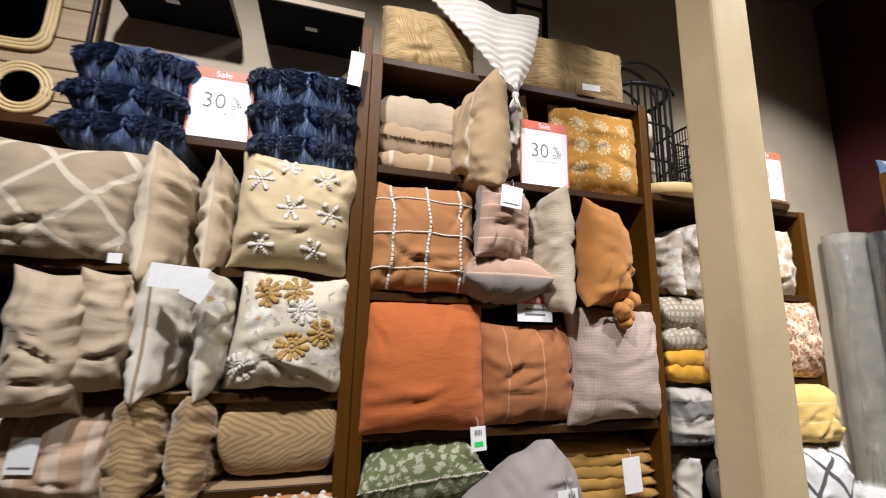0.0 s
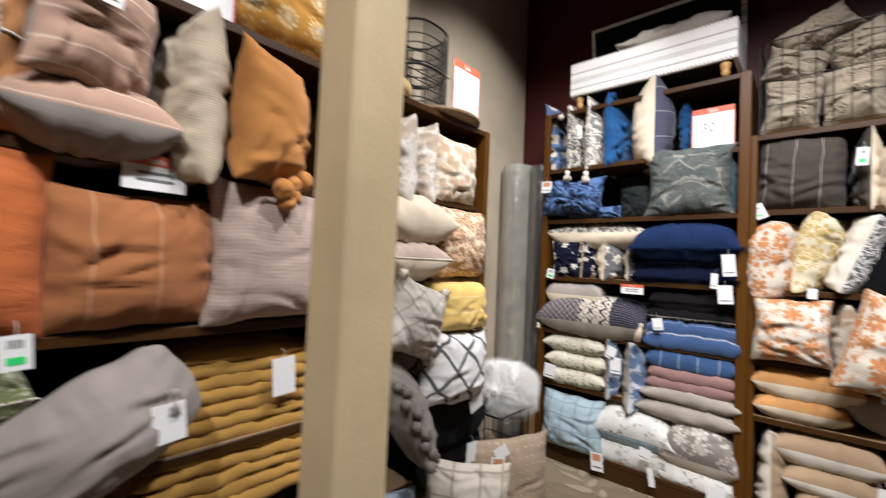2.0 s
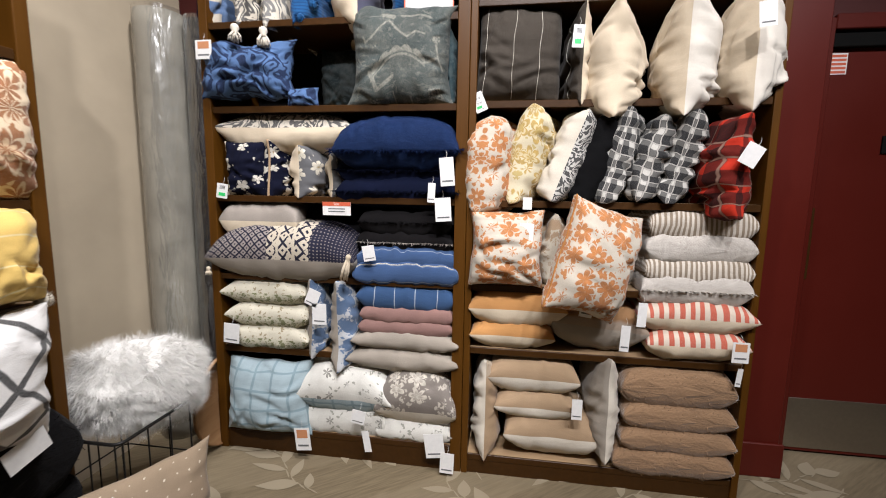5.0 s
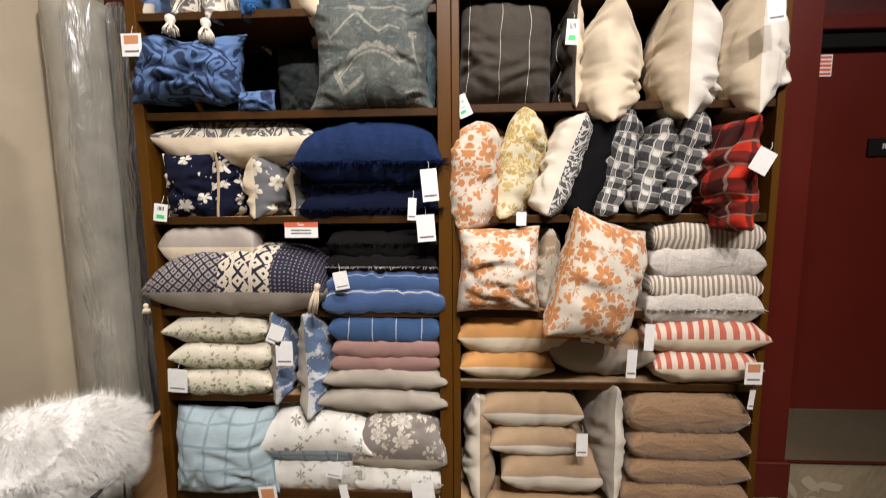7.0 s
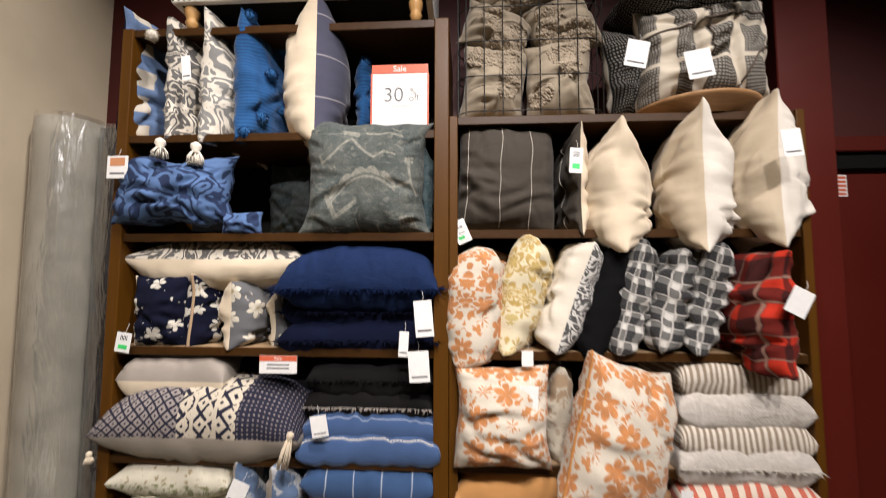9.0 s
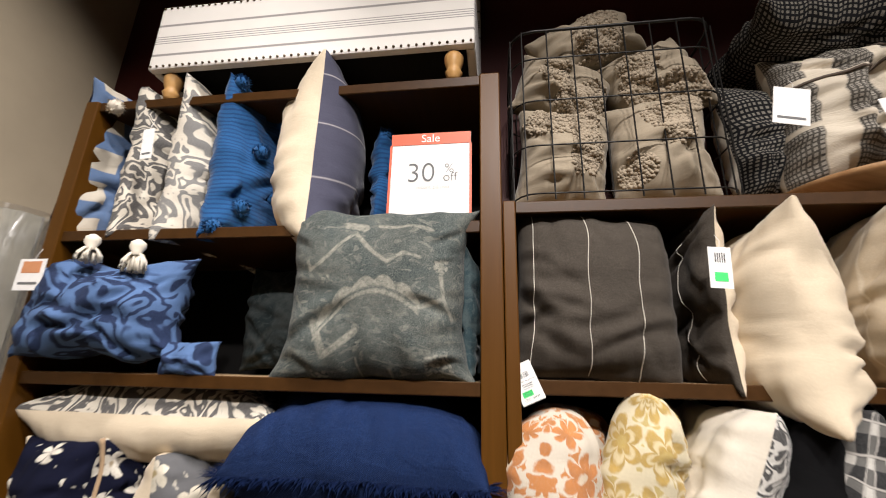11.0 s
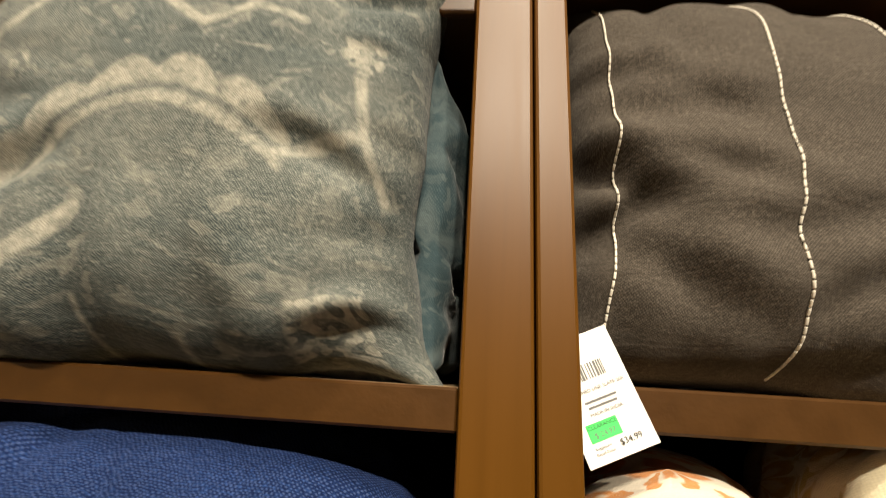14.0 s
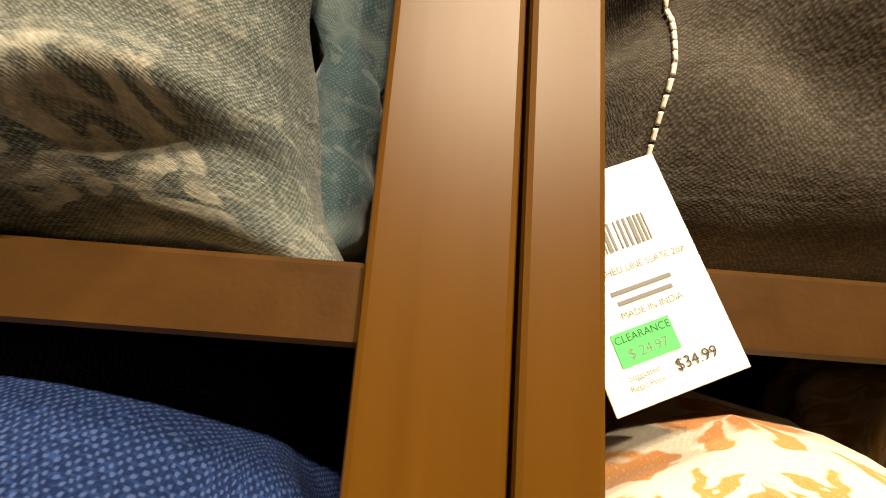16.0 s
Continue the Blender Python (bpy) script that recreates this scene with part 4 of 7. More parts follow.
hexes = fabric("grey_ivory_hexagon", (0.54, 0.49, 0.42), grid((0.27, 0.235, 0.19), 0.120, 0.085, True, 0.012), 700, 0.7)
boxstripe = fabric("grey_white_block_stripe", (0.44, 0.40, 0.34), stripes((0.15, 0.14, 0.13), 0.14, 0.45, "v", 0.2), 600, 0.8)
lattice = fabric("white_black_lattice", (0.74, 0.72, 0.69), grid((0.008, 0.008, 0.009), 0.190, 0.135, True, 0.02), 500, 0.8)
fur_black = fabric("black_faux_fur", (0.007, 0.0065, 0.007), None, 140, 1.0, 0.05, crease=0.6)
dotted = fabric("tan_dotted_cotton", (0.30, 0.225, 0.15), petals((0.66, 0.58, 0.45), 26.0, 0.09, rnd=0.1), 900)
window_check = fabric("ivory_windowpane_check", (0.60, 0.54, 0.44), grid((0.36, 0.30, 0.225), 0.115, 0.10), 700)
blue_grey = fabric("blue_grey_print", (0.28, 0.33, 0.36), blooms([(0.12, 0.15, 0.18)], 15.0, 0.5), 900)
throw_navy = fabric("navy_fringed_throw", (0.034, 0.054, 0.120), streaks((0.24, 0.29, 0.38)), 500, 0.9, 0.3, spread=0.4)
OFFWHITE_YARN = fabric("off_white_yarn", (0.62, 0.58, 0.50), None, 900)
ivory_sprig = fabric("ivory_sprig_print", (0.56, 0.52, 0.41), blooms([(0.26, 0.20, 0.11)], 38.0, 0.26), 900)
cream_white = fabric("white_cotton_back", (0.68, 0.63, 0.55), None, 1100)
cream_tan = fabric("sand_cotton", (0.50, 0.385, 0.25), None, 1000)
monochrome = fabric("black_white_tufted", (0.55, 0.53, 0.49), scrolls((0.015, 0.015, 0.017), 15.0, 0.5), 300, 1.0)
throw_navy_dark = fabric("navy_fringe_yarn", (0.034, 0.056, 0.135), None, 700)


def tufts(p, places, r, material):
    """Fluffy pompoms sewn on a cover."""
    cover = SHAPE[p.name]
    for i, (u, v) in enumerate(places):
        rng = random.Random(i + int(r * 1e4))
        bm = bmesh.new()
        bmesh.ops.create_icosphere(bm, subdivisions=2, radius=r * 0.78)
        for k in range(170):
            d = Vector((rng.gauss(0, 1), rng.gauss(0, 1), rng.gauss(0, 1))).normalized()
            side = d.cross(Vector((0.3, 0.5, 0.8))).normalized() * r * 0.10
            bm.faces.new([bm.verts.new(d * r * 0.6 - side), bm.verts.new(d * r * 0.6 + side), bm.verts.new(d * r * rng.uniform(0.95, 1.15))])
        ob = part("pompom", bm, material, p, "", True)
        ob.matrix_basis = Matrix.Translation(cover.at(u, v, -1, r * 0.25))


def knot_tie(p):
    """The knotted cloth strip across the corner of a pillow."""
    cover = SHAPE[p.name]
    bm = bmesh.new()
    base = cover.at(0.15, -0.92, -1, 0.02)
    rng = random.Random(3)
    for i, (dx, dz, s) in enumerate(((-0.055, -0.035, 0.032), (0.0, -0.01, 0.026), (0.055, 0.012, 0.034), (-0.03, -0.075, 0.028), (0.0, -0.045, 0.024))):
        q = bmesh.ops.create_icosphere(bm, subdivisions=3, radius=s, matrix=Matrix.Translation(base + Vector((dx, -0.012, dz))))
        for v in q["verts"]:
            v.co += 0.009 * noise.noise(v.co * 34 + Vector((i, 0, 0))) * Vector((1, 1, 1))
    return part("knotted_tie", bm, ginger, p, "", True)



def clearance_tag(p):
    """The white swing tag with its bar code, green clearance sticker and prices."""
    w, h = 0.046, 0.0745
    m = spot_on("B", -0.3385, 0.0045, 1.6935) @ pose(0, 0, 0, 0, -23.5, 0) @ Matrix.Scale(1.1, 4)
    card = child_at("price_tag", box(-w / 2, w / 2, -0.0004, 0.0004, -h / 2, h / 2, 0.0003), PAPER, p, m, "white swing tag with a green clearance sticker")
    up = pose(0, 0, 0, 90, 0, 0)
    rng = random.Random(8)
    x = -0.012
    while x < 0.012:
        k = rng.choice((0.0005, 0.0009, 0.0014))
        part("bar", box(x, x + k, -0.0007, -0.0003, 0.010, 0.0195), GREYINK, card)
        x += k + rng.choice((0.0006, 0.0010, 0.0016))
    def text(t, size, x, z, mat=GREYINK):
        words("lettering", t, size, mat, card, Matrix.Translation((x, -0.0009, z)) @ up)
    text("STITCHED LINE SLATE 20X", 0.0031, 0.001, 0.004)
    part("printed_bar", box(-0.010, 0.011, -0.0007, -0.0003, -0.0032, -0.0018), GREYINK, card)
    part("printed_bar", box(-0.009, 0.010, -0.0007, -0.0003, -0.0066, -0.0052), GREYINK, card)
    text("MADE IN INDIA", 0.0031, 0.001, -0.0098)
    part("clearance_sticker", box(-0.0155, 0.0045, -0.0008, -0.0003, -0.0245, -0.0140), GREEN, card, "green clearance sticker")
    text("CLEARANCE", 0.0034, -0.0055, -0.0163, INK)
    text("$ 24.97", 0.0045, -0.0055, -0.0212)
    text("$34.99", 0.0052, 0.0075, -0.0290, INK)
    text("Suggested", 0.0026, -0.0100, -0.0278)
    text("Retail Price", 0.0026, -0.0100, -0.0310)



# ---- pillows, shelf by shelf ----
# blue and grey shelving, top shelf downwards
p = pillow("B", -1.570, 2.302, 0.194, 0.400, 0.518, 0.090, square_blue, "blue and ivory pillow with framed squares, standing on edge", turn=76.0, full=3.3, puff=0.52, ears=0.06, crumple=0.013, back=navy_plain)
price_tag(p, "B", -1.563, 1.925, -0.050, 0.078, 0.081, 0.0, "kraft", 0.0)
p = pillow("B", -1.401, 2.280, 0.197, 0.400, 0.482, 0.110, damask_dark, "charcoal and ivory damask pillow with corner tassels", turn=80.0, full=3.3, puff=0.52, ears=0.06, crumple=0.013)
tassel(p, "B", -1.408, 2.028, -0.050, 0.075, 0.026, offwhite, 0)
pompom(p, "B", -1.478, 2.424, -0.030, 0.026, offwhite)
p = pillow("B", -1.265, 2.287, 0.197, 0.400, 0.523, 0.120, damask, "grey and ivory damask pillow with a corner tassel", turn=80.0, full=3.3, puff=0.52, ears=0.06, crumple=0.013)
tassel(p, "B", -1.275, 2.011, -0.050, 0.085, 0.026, offwhite, 0)
price_tag(p, "B", -1.333, 2.290, -0.040, 0.033, 0.092, -6, "plain", 0.0)
p = pillow("B", -1.125, 2.287, 0.217, 0.440, 0.512, 0.140, blue_tuft, "bright blue ribbed pillow with tufted pompoms", turn=80.0, full=3.3, puff=0.52, ears=0.06, crumple=0.013)
tufts(p, ((-0.9, 0.9), (-0.25, 0.62), (-0.62, 0.12), (-0.2, -0.35), (-0.7, -0.6), (-0.9, -0.9), (0.3, 0.1)), 0.028, blue_tuft)
p = pillow("B", -0.928, 2.298, 0.185, 0.440, 0.558, 0.250, navy_cream, "slate blue pillow with thin pale stripes and a cream back", turn=108.0, n=52, full=3.0, puff=0.52, ears=0.06, crumple=0.007, back=cream)
p = pillow("B", -0.723, 2.262, 0.270, 0.300, 0.310, 0.091, blue_tuft, "blue tufted pillow behind a sale sign", turn=86.7, full=3.3, puff=0.52, ears=0.06, crumple=0.013)
tufts(p, ((-0.85, 0.85), (-0.5, 0.35), (-0.75, -0.3), (-0.4, -0.75)), 0.024, blue_tuft)
p = pillow("B", -1.402, 1.848, 0.030, 0.486, 0.278, 0.200, zebra, "crumpled blue animal print cushion", crumple=0.026, ears=0.16)
p = pillow("B", -1.134, 1.730, 0.020, 0.155, 0.083, 0.060, zebra, "corner of a blue animal print cushion", crumple=0.008)
p = pillow("B", -1.023, 1.853, 0.240, 0.237, 0.311, 0.120, teal_shaded, "dark teal faded print pillow, its colour darkened as shaded at the shelf's back", crumple=0.013)
p = pillow("B", -0.680, 1.890, 0.030, 0.440, 0.424, 0.175, teal_rug, "teal velvet pillow with a faded oriental print", tilt=-3, crumple=0.014, n=90, ears=0.075, point=8.0, full=3.4, puff=0.58, sharp=0.9, sag=0.06, creases=0, corners=((-0.060, -0.014), (0.034, -0.004), (-0.040, 0.030), (0.030, -0.010)), folds=((-1, -0.55, -0.34, 25, 0.12, 0.013, 0.014), (-1, 0.72, -0.22, -14, 0.09, 0.013, 0.011), (-1, 0.78, -0.80, 10, 0.055, 0.014, 0.010), (-1, -0.84, 0.55, -20, 0.06, 0.009, 0.009), (-1, 0.82, 0.62, 30, 0.06, 0.010, 0.008), (-1, 0.86, 0.32, 12, 0.05, 0.008, 0.008), (-1, -0.70, -0.80, -30, 0.06, 0.010, 0.011)))
p = pillow("B", -0.466, 1.850, 0.190, 0.300, 0.310, 0.075, teal_dark, "dark teal pillow standing at the shelf side", turn=88.7, full=3.3, puff=0.52, ears=0.06, crumple=0.013)
p = pillow("B", -1.247, 1.567, 0.160, 0.692, 0.280, 0.196, damask_dark, "cream backed lumbar cushion lying on upright pillows", flat=True, crumple=0.012, full=3.0, ears=0.06, tilt=14, puff=0.5, back=cream)
p = pillow("B", -1.442, 1.409, 0.050, 0.204, 0.266, 0.130, navy_bloom, "navy pillow with white embroidered flowers", lean=-2, crumple=0.013)
price_tag(p, "B", -1.521, 1.305, -0.030, 0.055, 0.068, 8, "green", 0.0)
cord(p, [(-1, i / 12 - 1) for i in range(25)], 0.005, cream, "rope_edge")
p = pillow("B", -1.306, 1.409, 0.169, 0.300, 0.272, 0.122, navy_bloom, "navy flower pillow with a rope edge", turn=83.5, full=3.3, puff=0.52, ears=0.06, crumple=0.013)
cord(p, [(-1, i / 12 - 1) for i in range(25)], 0.006, tan_cloth, "rope_edge")
p = pillow("B", -1.142, 1.397, 0.149, 0.300, 0.249, 0.149, grey_bloom, "grey quilted pillow with ivory flowers and a cream back", turn=84.5, full=3.3, puff=0.52, ears=0.06, crumple=0.013, back=cream)
p = pillow("B", -1.005, 1.378, 0.189, 0.300, 0.219, 0.089, grey_bloom, "grey and cream pillow end", turn=85.3, full=3.3, puff=0.52, ears=0.06, crumple=0.013, back=cream)
p = pillow("B", -0.703, 1.544, 0.160, 0.580, 0.380, 0.277, royal, "royal blue chenille lumbar pillow with fringed ends", flat=True, crumple=0.013, full=3.3, tilt=-16, ears=0.05, n=60, puff=0.5)
fringe(p, 0.034, royal, "blr", 420)
price_tag(p, "B", -0.460, 1.399, -0.070, 0.060, 0.118, -5, "plain", 0.0)
p = pillow("B", -0.708, 1.409, 0.220, 0.559, 0.360, 0.168, navy_plain, "navy fringed pillow in a stack", flat=True, full=7.0, puff=0.5, ears=0.03, crumple=0.01)
fringe(p, 0.032, navy_plain, "blr", 360)
p = pillow("B", -0.700, 1.312, 0.190, 0.570, 0.380, 0.135, navy_plain, "navy fringed pillow at the bottom of a stack", flat=True, full=7.0, puff=0.5, ears=0.03, crumple=0.01)
fringe(p, 0.032, navy_plain, "blr", 360)
price_tag(p, "B", -0.530, 1.311, -0.040, 0.032, 0.084, 3, "plain", 0.0)
price_tag(p, "B", -0.477, 1.240, -0.050, 0.069, 0.101, -4, "plain", 0.0)
p = pillow("B", -1.371, 1.165, 0.150, 0.398, 0.300, 0.182, grey, "warm grey rolled lumbar cushion", flat=True, full=7.0, puff=0.5, ears=0.03, crumple=0.01, back=cream)
p = pillow("B", -1.077, 1.145, 0.245, 0.350, 0.250, 0.164, black_cloth, "black cushion lying at the back", flat=True, full=7.0, puff=0.5, ears=0.03, crumple=0.01)
p = pillow("B", -1.242, 1.027, 0.140, 0.741, 0.400, 0.299, geo, "navy woven geometric lumbar pillow with a taupe back", flat=True, full=3.2, tilt=-10, puff=0.5, ears=0.03, crumple=0.01, back=greige)
tassel(p, "B", -1.575, 0.954, -0.080, 0.04, 0.014, cream, 0)
tassel(p, "B", -0.885, 1.036, -0.090, 0.12, 0.018, cream, 14)
p = pillow("B", -0.659, 1.175, 0.200, 0.446, 0.360, 0.140, charcoal, "charcoal fringed cushion in a stack", flat=True, full=8.0, puff=0.5, ears=0.03, crumple=0.01)
fringe(p, 0.022, charcoal, "b", 200)
p = pillow("B", -0.664, 1.082, 0.200, 0.455, 0.360, 0.125, charcoal, "charcoal fringed cushion with a frayed edge", flat=True, full=8.0, puff=0.5, ears=0.03, crumple=0.01)
fringe(p, 0.024, grey, "b", 200)
p = pillow("B", -0.651, 1.006, 0.180, 0.485, 0.360, 0.120, denim, "blue denim weave cushion, folded", flat=True, crumple=0.012, full=8.0, puff=0.5, ears=0.03)
price_tag(p, "B", -0.811, 1.038, -0.040, 0.056, 0.070, -10, "plain", 0.0)
p = pillow("B", -0.653, 0.943, 0.160, 0.502, 0.360, 0.117, denim, "blue denim cushion with white stitching", flat=True, crumple=0.01, full=8.0, puff=0.5, ears=0.03)
cord(p, line(-0.93, -0.93, 0.93, -0.93), 0.0022, offwhite, "stitched_line", 0.012)
p = pillow("B", -1.353, 0.820, 0.160, 0.438, 0.360, 0.155, ivory_sprig, "ivory print pillow with a green back, in a stack", flat=True, group='stack of green print pillows', full=3.2, ears=0.05, puff=0.5, crumple=0.01, back=sprig)
p = pillow("B", -1.337, 0.705, 0.160, 0.428, 0.360, 0.164, ivory_sprig, "ivory print pillow with a green back, in a stack", flat=True, group='stack of green print pillows', full=3.2, ears=0.05, puff=0.5, crumple=0.01, back=sprig)
p = pillow("B", -1.340, 0.595, 0.160, 0.443, 0.360, 0.170, ivory_sprig, "ivory print pillow with a green back, in a stack", flat=True, group='stack of green print pillows', full=3.2, ears=0.05, puff=0.5, crumple=0.01, back=sprig)
price_tag(p, "B", -1.494, 0.627, -0.050, 0.081, 0.097, 4, "plain", 0.0)
p = pillow("B", -1.096, 0.699, 0.159, 0.340, 0.397, 0.105, paisley, "blue paisley pillow standing on edge", turn=84.9, full=3.3, puff=0.52, ears=0.06, crumple=0.013, back=greige)
price_tag(p, "B", -1.042, 0.750, -0.060, 0.068, 0.099, 0, "plain", 0.0)
price_tag(p, "B", -1.073, 0.826, -0.060, 0.060, 0.077, 22, "plain", 0.0)
p = pillow("B", -0.955, 0.684, 0.140, 0.360, 0.446, 0.135, paisley, "blue paisley pillow with a grey back", turn=85.8, full=3.3, puff=0.52, ears=0.06, crumple=0.013, back=greige)
p = pillow("B", -0.658, 0.826, 0.190, 0.460, 0.380, 0.148, denim_check, "blue windowpane check pillow", flat=True, full=8.0, puff=0.5, ears=0.03, crumple=0.01)
p = pillow("B", -0.652, 0.742, 0.190, 0.446, 0.380, 0.101, mauve, "mauve linen pillow in a stack", flat=True, group='mauve pillows', full=8.0, puff=0.5, ears=0.03, crumple=0.01)
p = pillow("B", -0.653, 0.681, 0.190, 0.449, 0.380, 0.095, mauve, "mauve linen pillow in a stack", flat=True, group='mauve pillows', full=8.0, puff=0.5, ears=0.03, crumple=0.01)
p = pillow("B", -0.658, 0.617, 0.170, 0.514, 0.380, 0.130, greige, "greige linen pillow in a stack", flat=True, group='greige pillows', full=3.4, ears=0.05, puff=0.5, crumple=0.01)
p = pillow("B", -0.668, 0.524, 0.170, 0.541, 0.380, 0.142, greige, "greige linen pillow in a stack", flat=True, group='greige pillows', full=3.4, ears=0.05, puff=0.5, crumple=0.01)
p = pillow("B", -1.347, 0.297, 0.020, 0.451, 0.379, 0.200, sky_check, "pale blue checked pillow standing on the bottom shelf", tilt=6, crumple=0.013)
p = pillow("B", -0.957, 0.367, 0.140, 0.504, 0.360, 0.300, white_flower, "white pillow with grey flower sprigs", flat=True, tilt=-16, full=2.8, ears=0.07, puff=0.5, crumple=0.01, back=sky_check)
price_tag(p, "B", -0.857, 0.270, -0.070, 0.065, 0.066, 10, "plain", 0.0)
p = pillow("B", -0.964, 0.194, 0.180, 0.420, 0.360, 0.196, white_flower, "white sprig print pillow lying underneath", flat=True, full=7.0, puff=0.5, ears=0.03, crumple=0.01)
price_tag(p, "B", -1.145, 0.118, -0.050, 0.077, 0.115, -6, "kraft", 0.0)
p = pillow("B", -0.600, 0.349, 0.140, 0.394, 0.360, 0.333, grey_flower, "grey pillow with ivory flowers", flat=True, tilt=-20, full=2.8, ears=0.06, puff=0.5, crumple=0.01, back=offwhite)
p = pillow("B", -0.607, 0.168, 0.180, 0.380, 0.360, 0.135, white_flower, "sprig print pillow lying underneath", flat=True, full=7.0, puff=0.5, ears=0.03, crumple=0.01)
price_tag(p, "B", -0.501, 0.145, -0.040, 0.091, 0.118, -8, "plain", 0.0)
price_tag(p, "B", -0.440, 0.072, -0.050, 0.064, 0.100, 2, "plain", 0.0)
price_tag(p, "B", -0.827, 0.133, -0.040, 0.034, 0.106, -10, "none", 0.0)
# orange, plaid and cream shelving
p = pillow("B", -0.176, 1.890, 0.075, 0.356, 0.392, 0.200, slate, "slate linen pillow with thin white stitched lines", tilt=2, lean=3, crumple=0.010, n=90, ears=0.03, full=2.9, sharp=0.7, sag=0.12, corners=((0, 0), (-0.004, 0), (-0.004, 0.026), (-0.020, -0.012)), folds=((-1, -0.92, -0.12, -38, 0.11, 0.026, 0.015), (-1, -0.80, -0.40, 40, 0.07, 0.016, 0.013), (-1, -0.55, -0.62, -28, 0.10, 0.012, 0.016), (-1, 0.2, -0.9, 10, 0.12, 0.009, 0.014)))
for s in (-0.80, -0.15, 0.45):
    cord(p, line(s, 0.985, s + 0.02, -0.97, 60), 0.0011, OFFWHITE_YARN, "stitched_line", 0.0065)
clearance_tag(p)
p = pillow("B", 0.070, 1.880, 0.200, 0.420, 0.389, 0.100, cream, "slate linen pillow with a cream back, standing on edge", turn=92.0, full=3.3, puff=0.52, ears=0.06, crumple=0.013, back=slate)
cord(p, line(-0.55, 0.95, -0.55, -0.95, 40), 0.0011, OFFWHITE_YARN, "stitched_line", 0.0065, 1)
price_tag(p, "B", 0.044, 1.922, -0.060, 0.042, 0.084, 4, "green", 0.0)
p = pillow("B", 0.222, 1.838, 0.130, 0.430, 0.455, 0.235, cream, "plump cream linen pillow standing on edge", turn=82, full=2.3, n=60, puff=0.55, ears=0.10, crumple=0.014)
p = pillow("B", 0.500, 1.862, 0.120, 0.440, 0.500, 0.250, cream_white, "plump cream pillow with a white back, standing on edge", turn=74, full=2.3, n=60, puff=0.55, ears=0.10, crumple=0.014, back=cream_stripe)
p = pillow("B", 0.735, 1.885, 0.120, 0.440, 0.510, 0.250, cream_white, "plump sand coloured pillow with a white back", turn=74, full=2.3, n=60, puff=0.55, ears=0.10, crumple=0.014, back=cream_stripe)
price_tag(p, "B", 0.655, 1.938, -0.160, 0.057, 0.083, -6, "plain", 0.0)
p = pillow("B", -0.263, 1.442, 0.129, 0.380, 0.438, 0.190, orange_flower, "orange and white flower print pillow standing on edge", turn=70.0, tilt=-4, corners=((0, 0), (0, 0), (0.07, -0.035), (-0.07, -0.035)), full=4.2, puff=0.42, ears=0.06, crumple=0.011)
p = pillow("B", -0.089, 1.474, 0.159, 0.380, 0.419, 0.150, yellow_flower, "ochre flower print pillow leaning on its neighbour", turn=70.0, tilt=-13, full=4.2, puff=0.42, ears=0.06, crumple=0.011)
price_tag(p, "B", -0.124, 1.273, -0.060, 0.037, 0.050, 0.0, "none", 0.0)
p = pillow("B", 0.045, 1.467, 0.150, 0.380, 0.401, 0.150, monochrome, "off-white pillow with a black and white tufted front", turn=88.0, tilt=-20, full=4.2, puff=0.42, ears=0.06, crumple=0.011, back=offwhite)
p = pillow("B", 0.158, 1.445, 0.159, 0.380, 0.392, 0.140, black_cloth, "black pillow with a striped edge", turn=84.0, tilt=-16, full=4.2, puff=0.42, ears=0.06, crumple=0.011)
tassel(p, "B", 0.083, 1.304, -0.080, 0.05, 0.022, black_cloth, 0)
p = pillow("B", 0.268, 1.470, 0.154, 0.380, 0.390, 0.140, plaid_bw, "black and white plaid pillow standing on edge", turn=76.0, tilt=-14, group='plaid pillows', full=4.2, puff=0.42, ears=0.06, crumple=0.015)
p = pillow("B", 0.400, 1.461, 0.154, 0.380, 0.363, 0.140, plaid_bw, "black and white plaid pillow standing on edge", turn=76.0, tilt=-14, group='plaid pillows', full=4.2, puff=0.42, ears=0.06, crumple=0.015)
p = pillow("B", 0.518, 1.466, 0.154, 0.380, 0.373, 0.140, plaid_bw, "black and white plaid pillow standing on edge", turn=76.0, tilt=-14, group='plaid pillows', full=4.2, puff=0.42, ears=0.06, crumple=0.015)
p = pillow("B", 0.641, 1.421, 0.079, 0.400, 0.407, 0.170, plaid_red, "red and black tartan pillow spilling off the shelf", turn=94.3, crumple=0.022, full=3.3, puff=0.52, ears=0.06)
price_tag(p, "B", 0.656, 1.463, -0.150, 0.063, 0.080, 28, "none", 0.0)
p = pillow("B", -0.205, 1.079, -0.020, 0.314, 0.336, 0.200, orange_flower, "orange flower print pillow standing face out", crumple=0.012)
price_tag(p, "B", -0.126, 1.145, -0.090, 0.058, 0.097, 3, "plain", 0.0)
p = pillow("B", 0.003, 1.063, 0.200, 0.360, 0.350, 0.125, beige_flower, "beige paisley pillow standing on edge", turn=91.6, full=3.3, puff=0.52, ears=0.06, crumple=0.013)
p = pillow("B", 0.147, 1.046, -0.090, 0.347, 0.461, 0.240, orange_flower, "plump orange flower pillow hanging over the shelf edge", turn=25, lean=16, full=2.6, crumple=0.013)
cord(p, [(-1, 1 - i / 12) for i in range(25)], 0.004, ginger, "piping")
p = pillow("B", 0.589, 1.195, 0.190, 0.420, 0.380, 0.148, tan_stripe, "brown and white woven cushion, folded", flat=True, full=8.0, puff=0.5, ears=0.03, crumple=0.01)
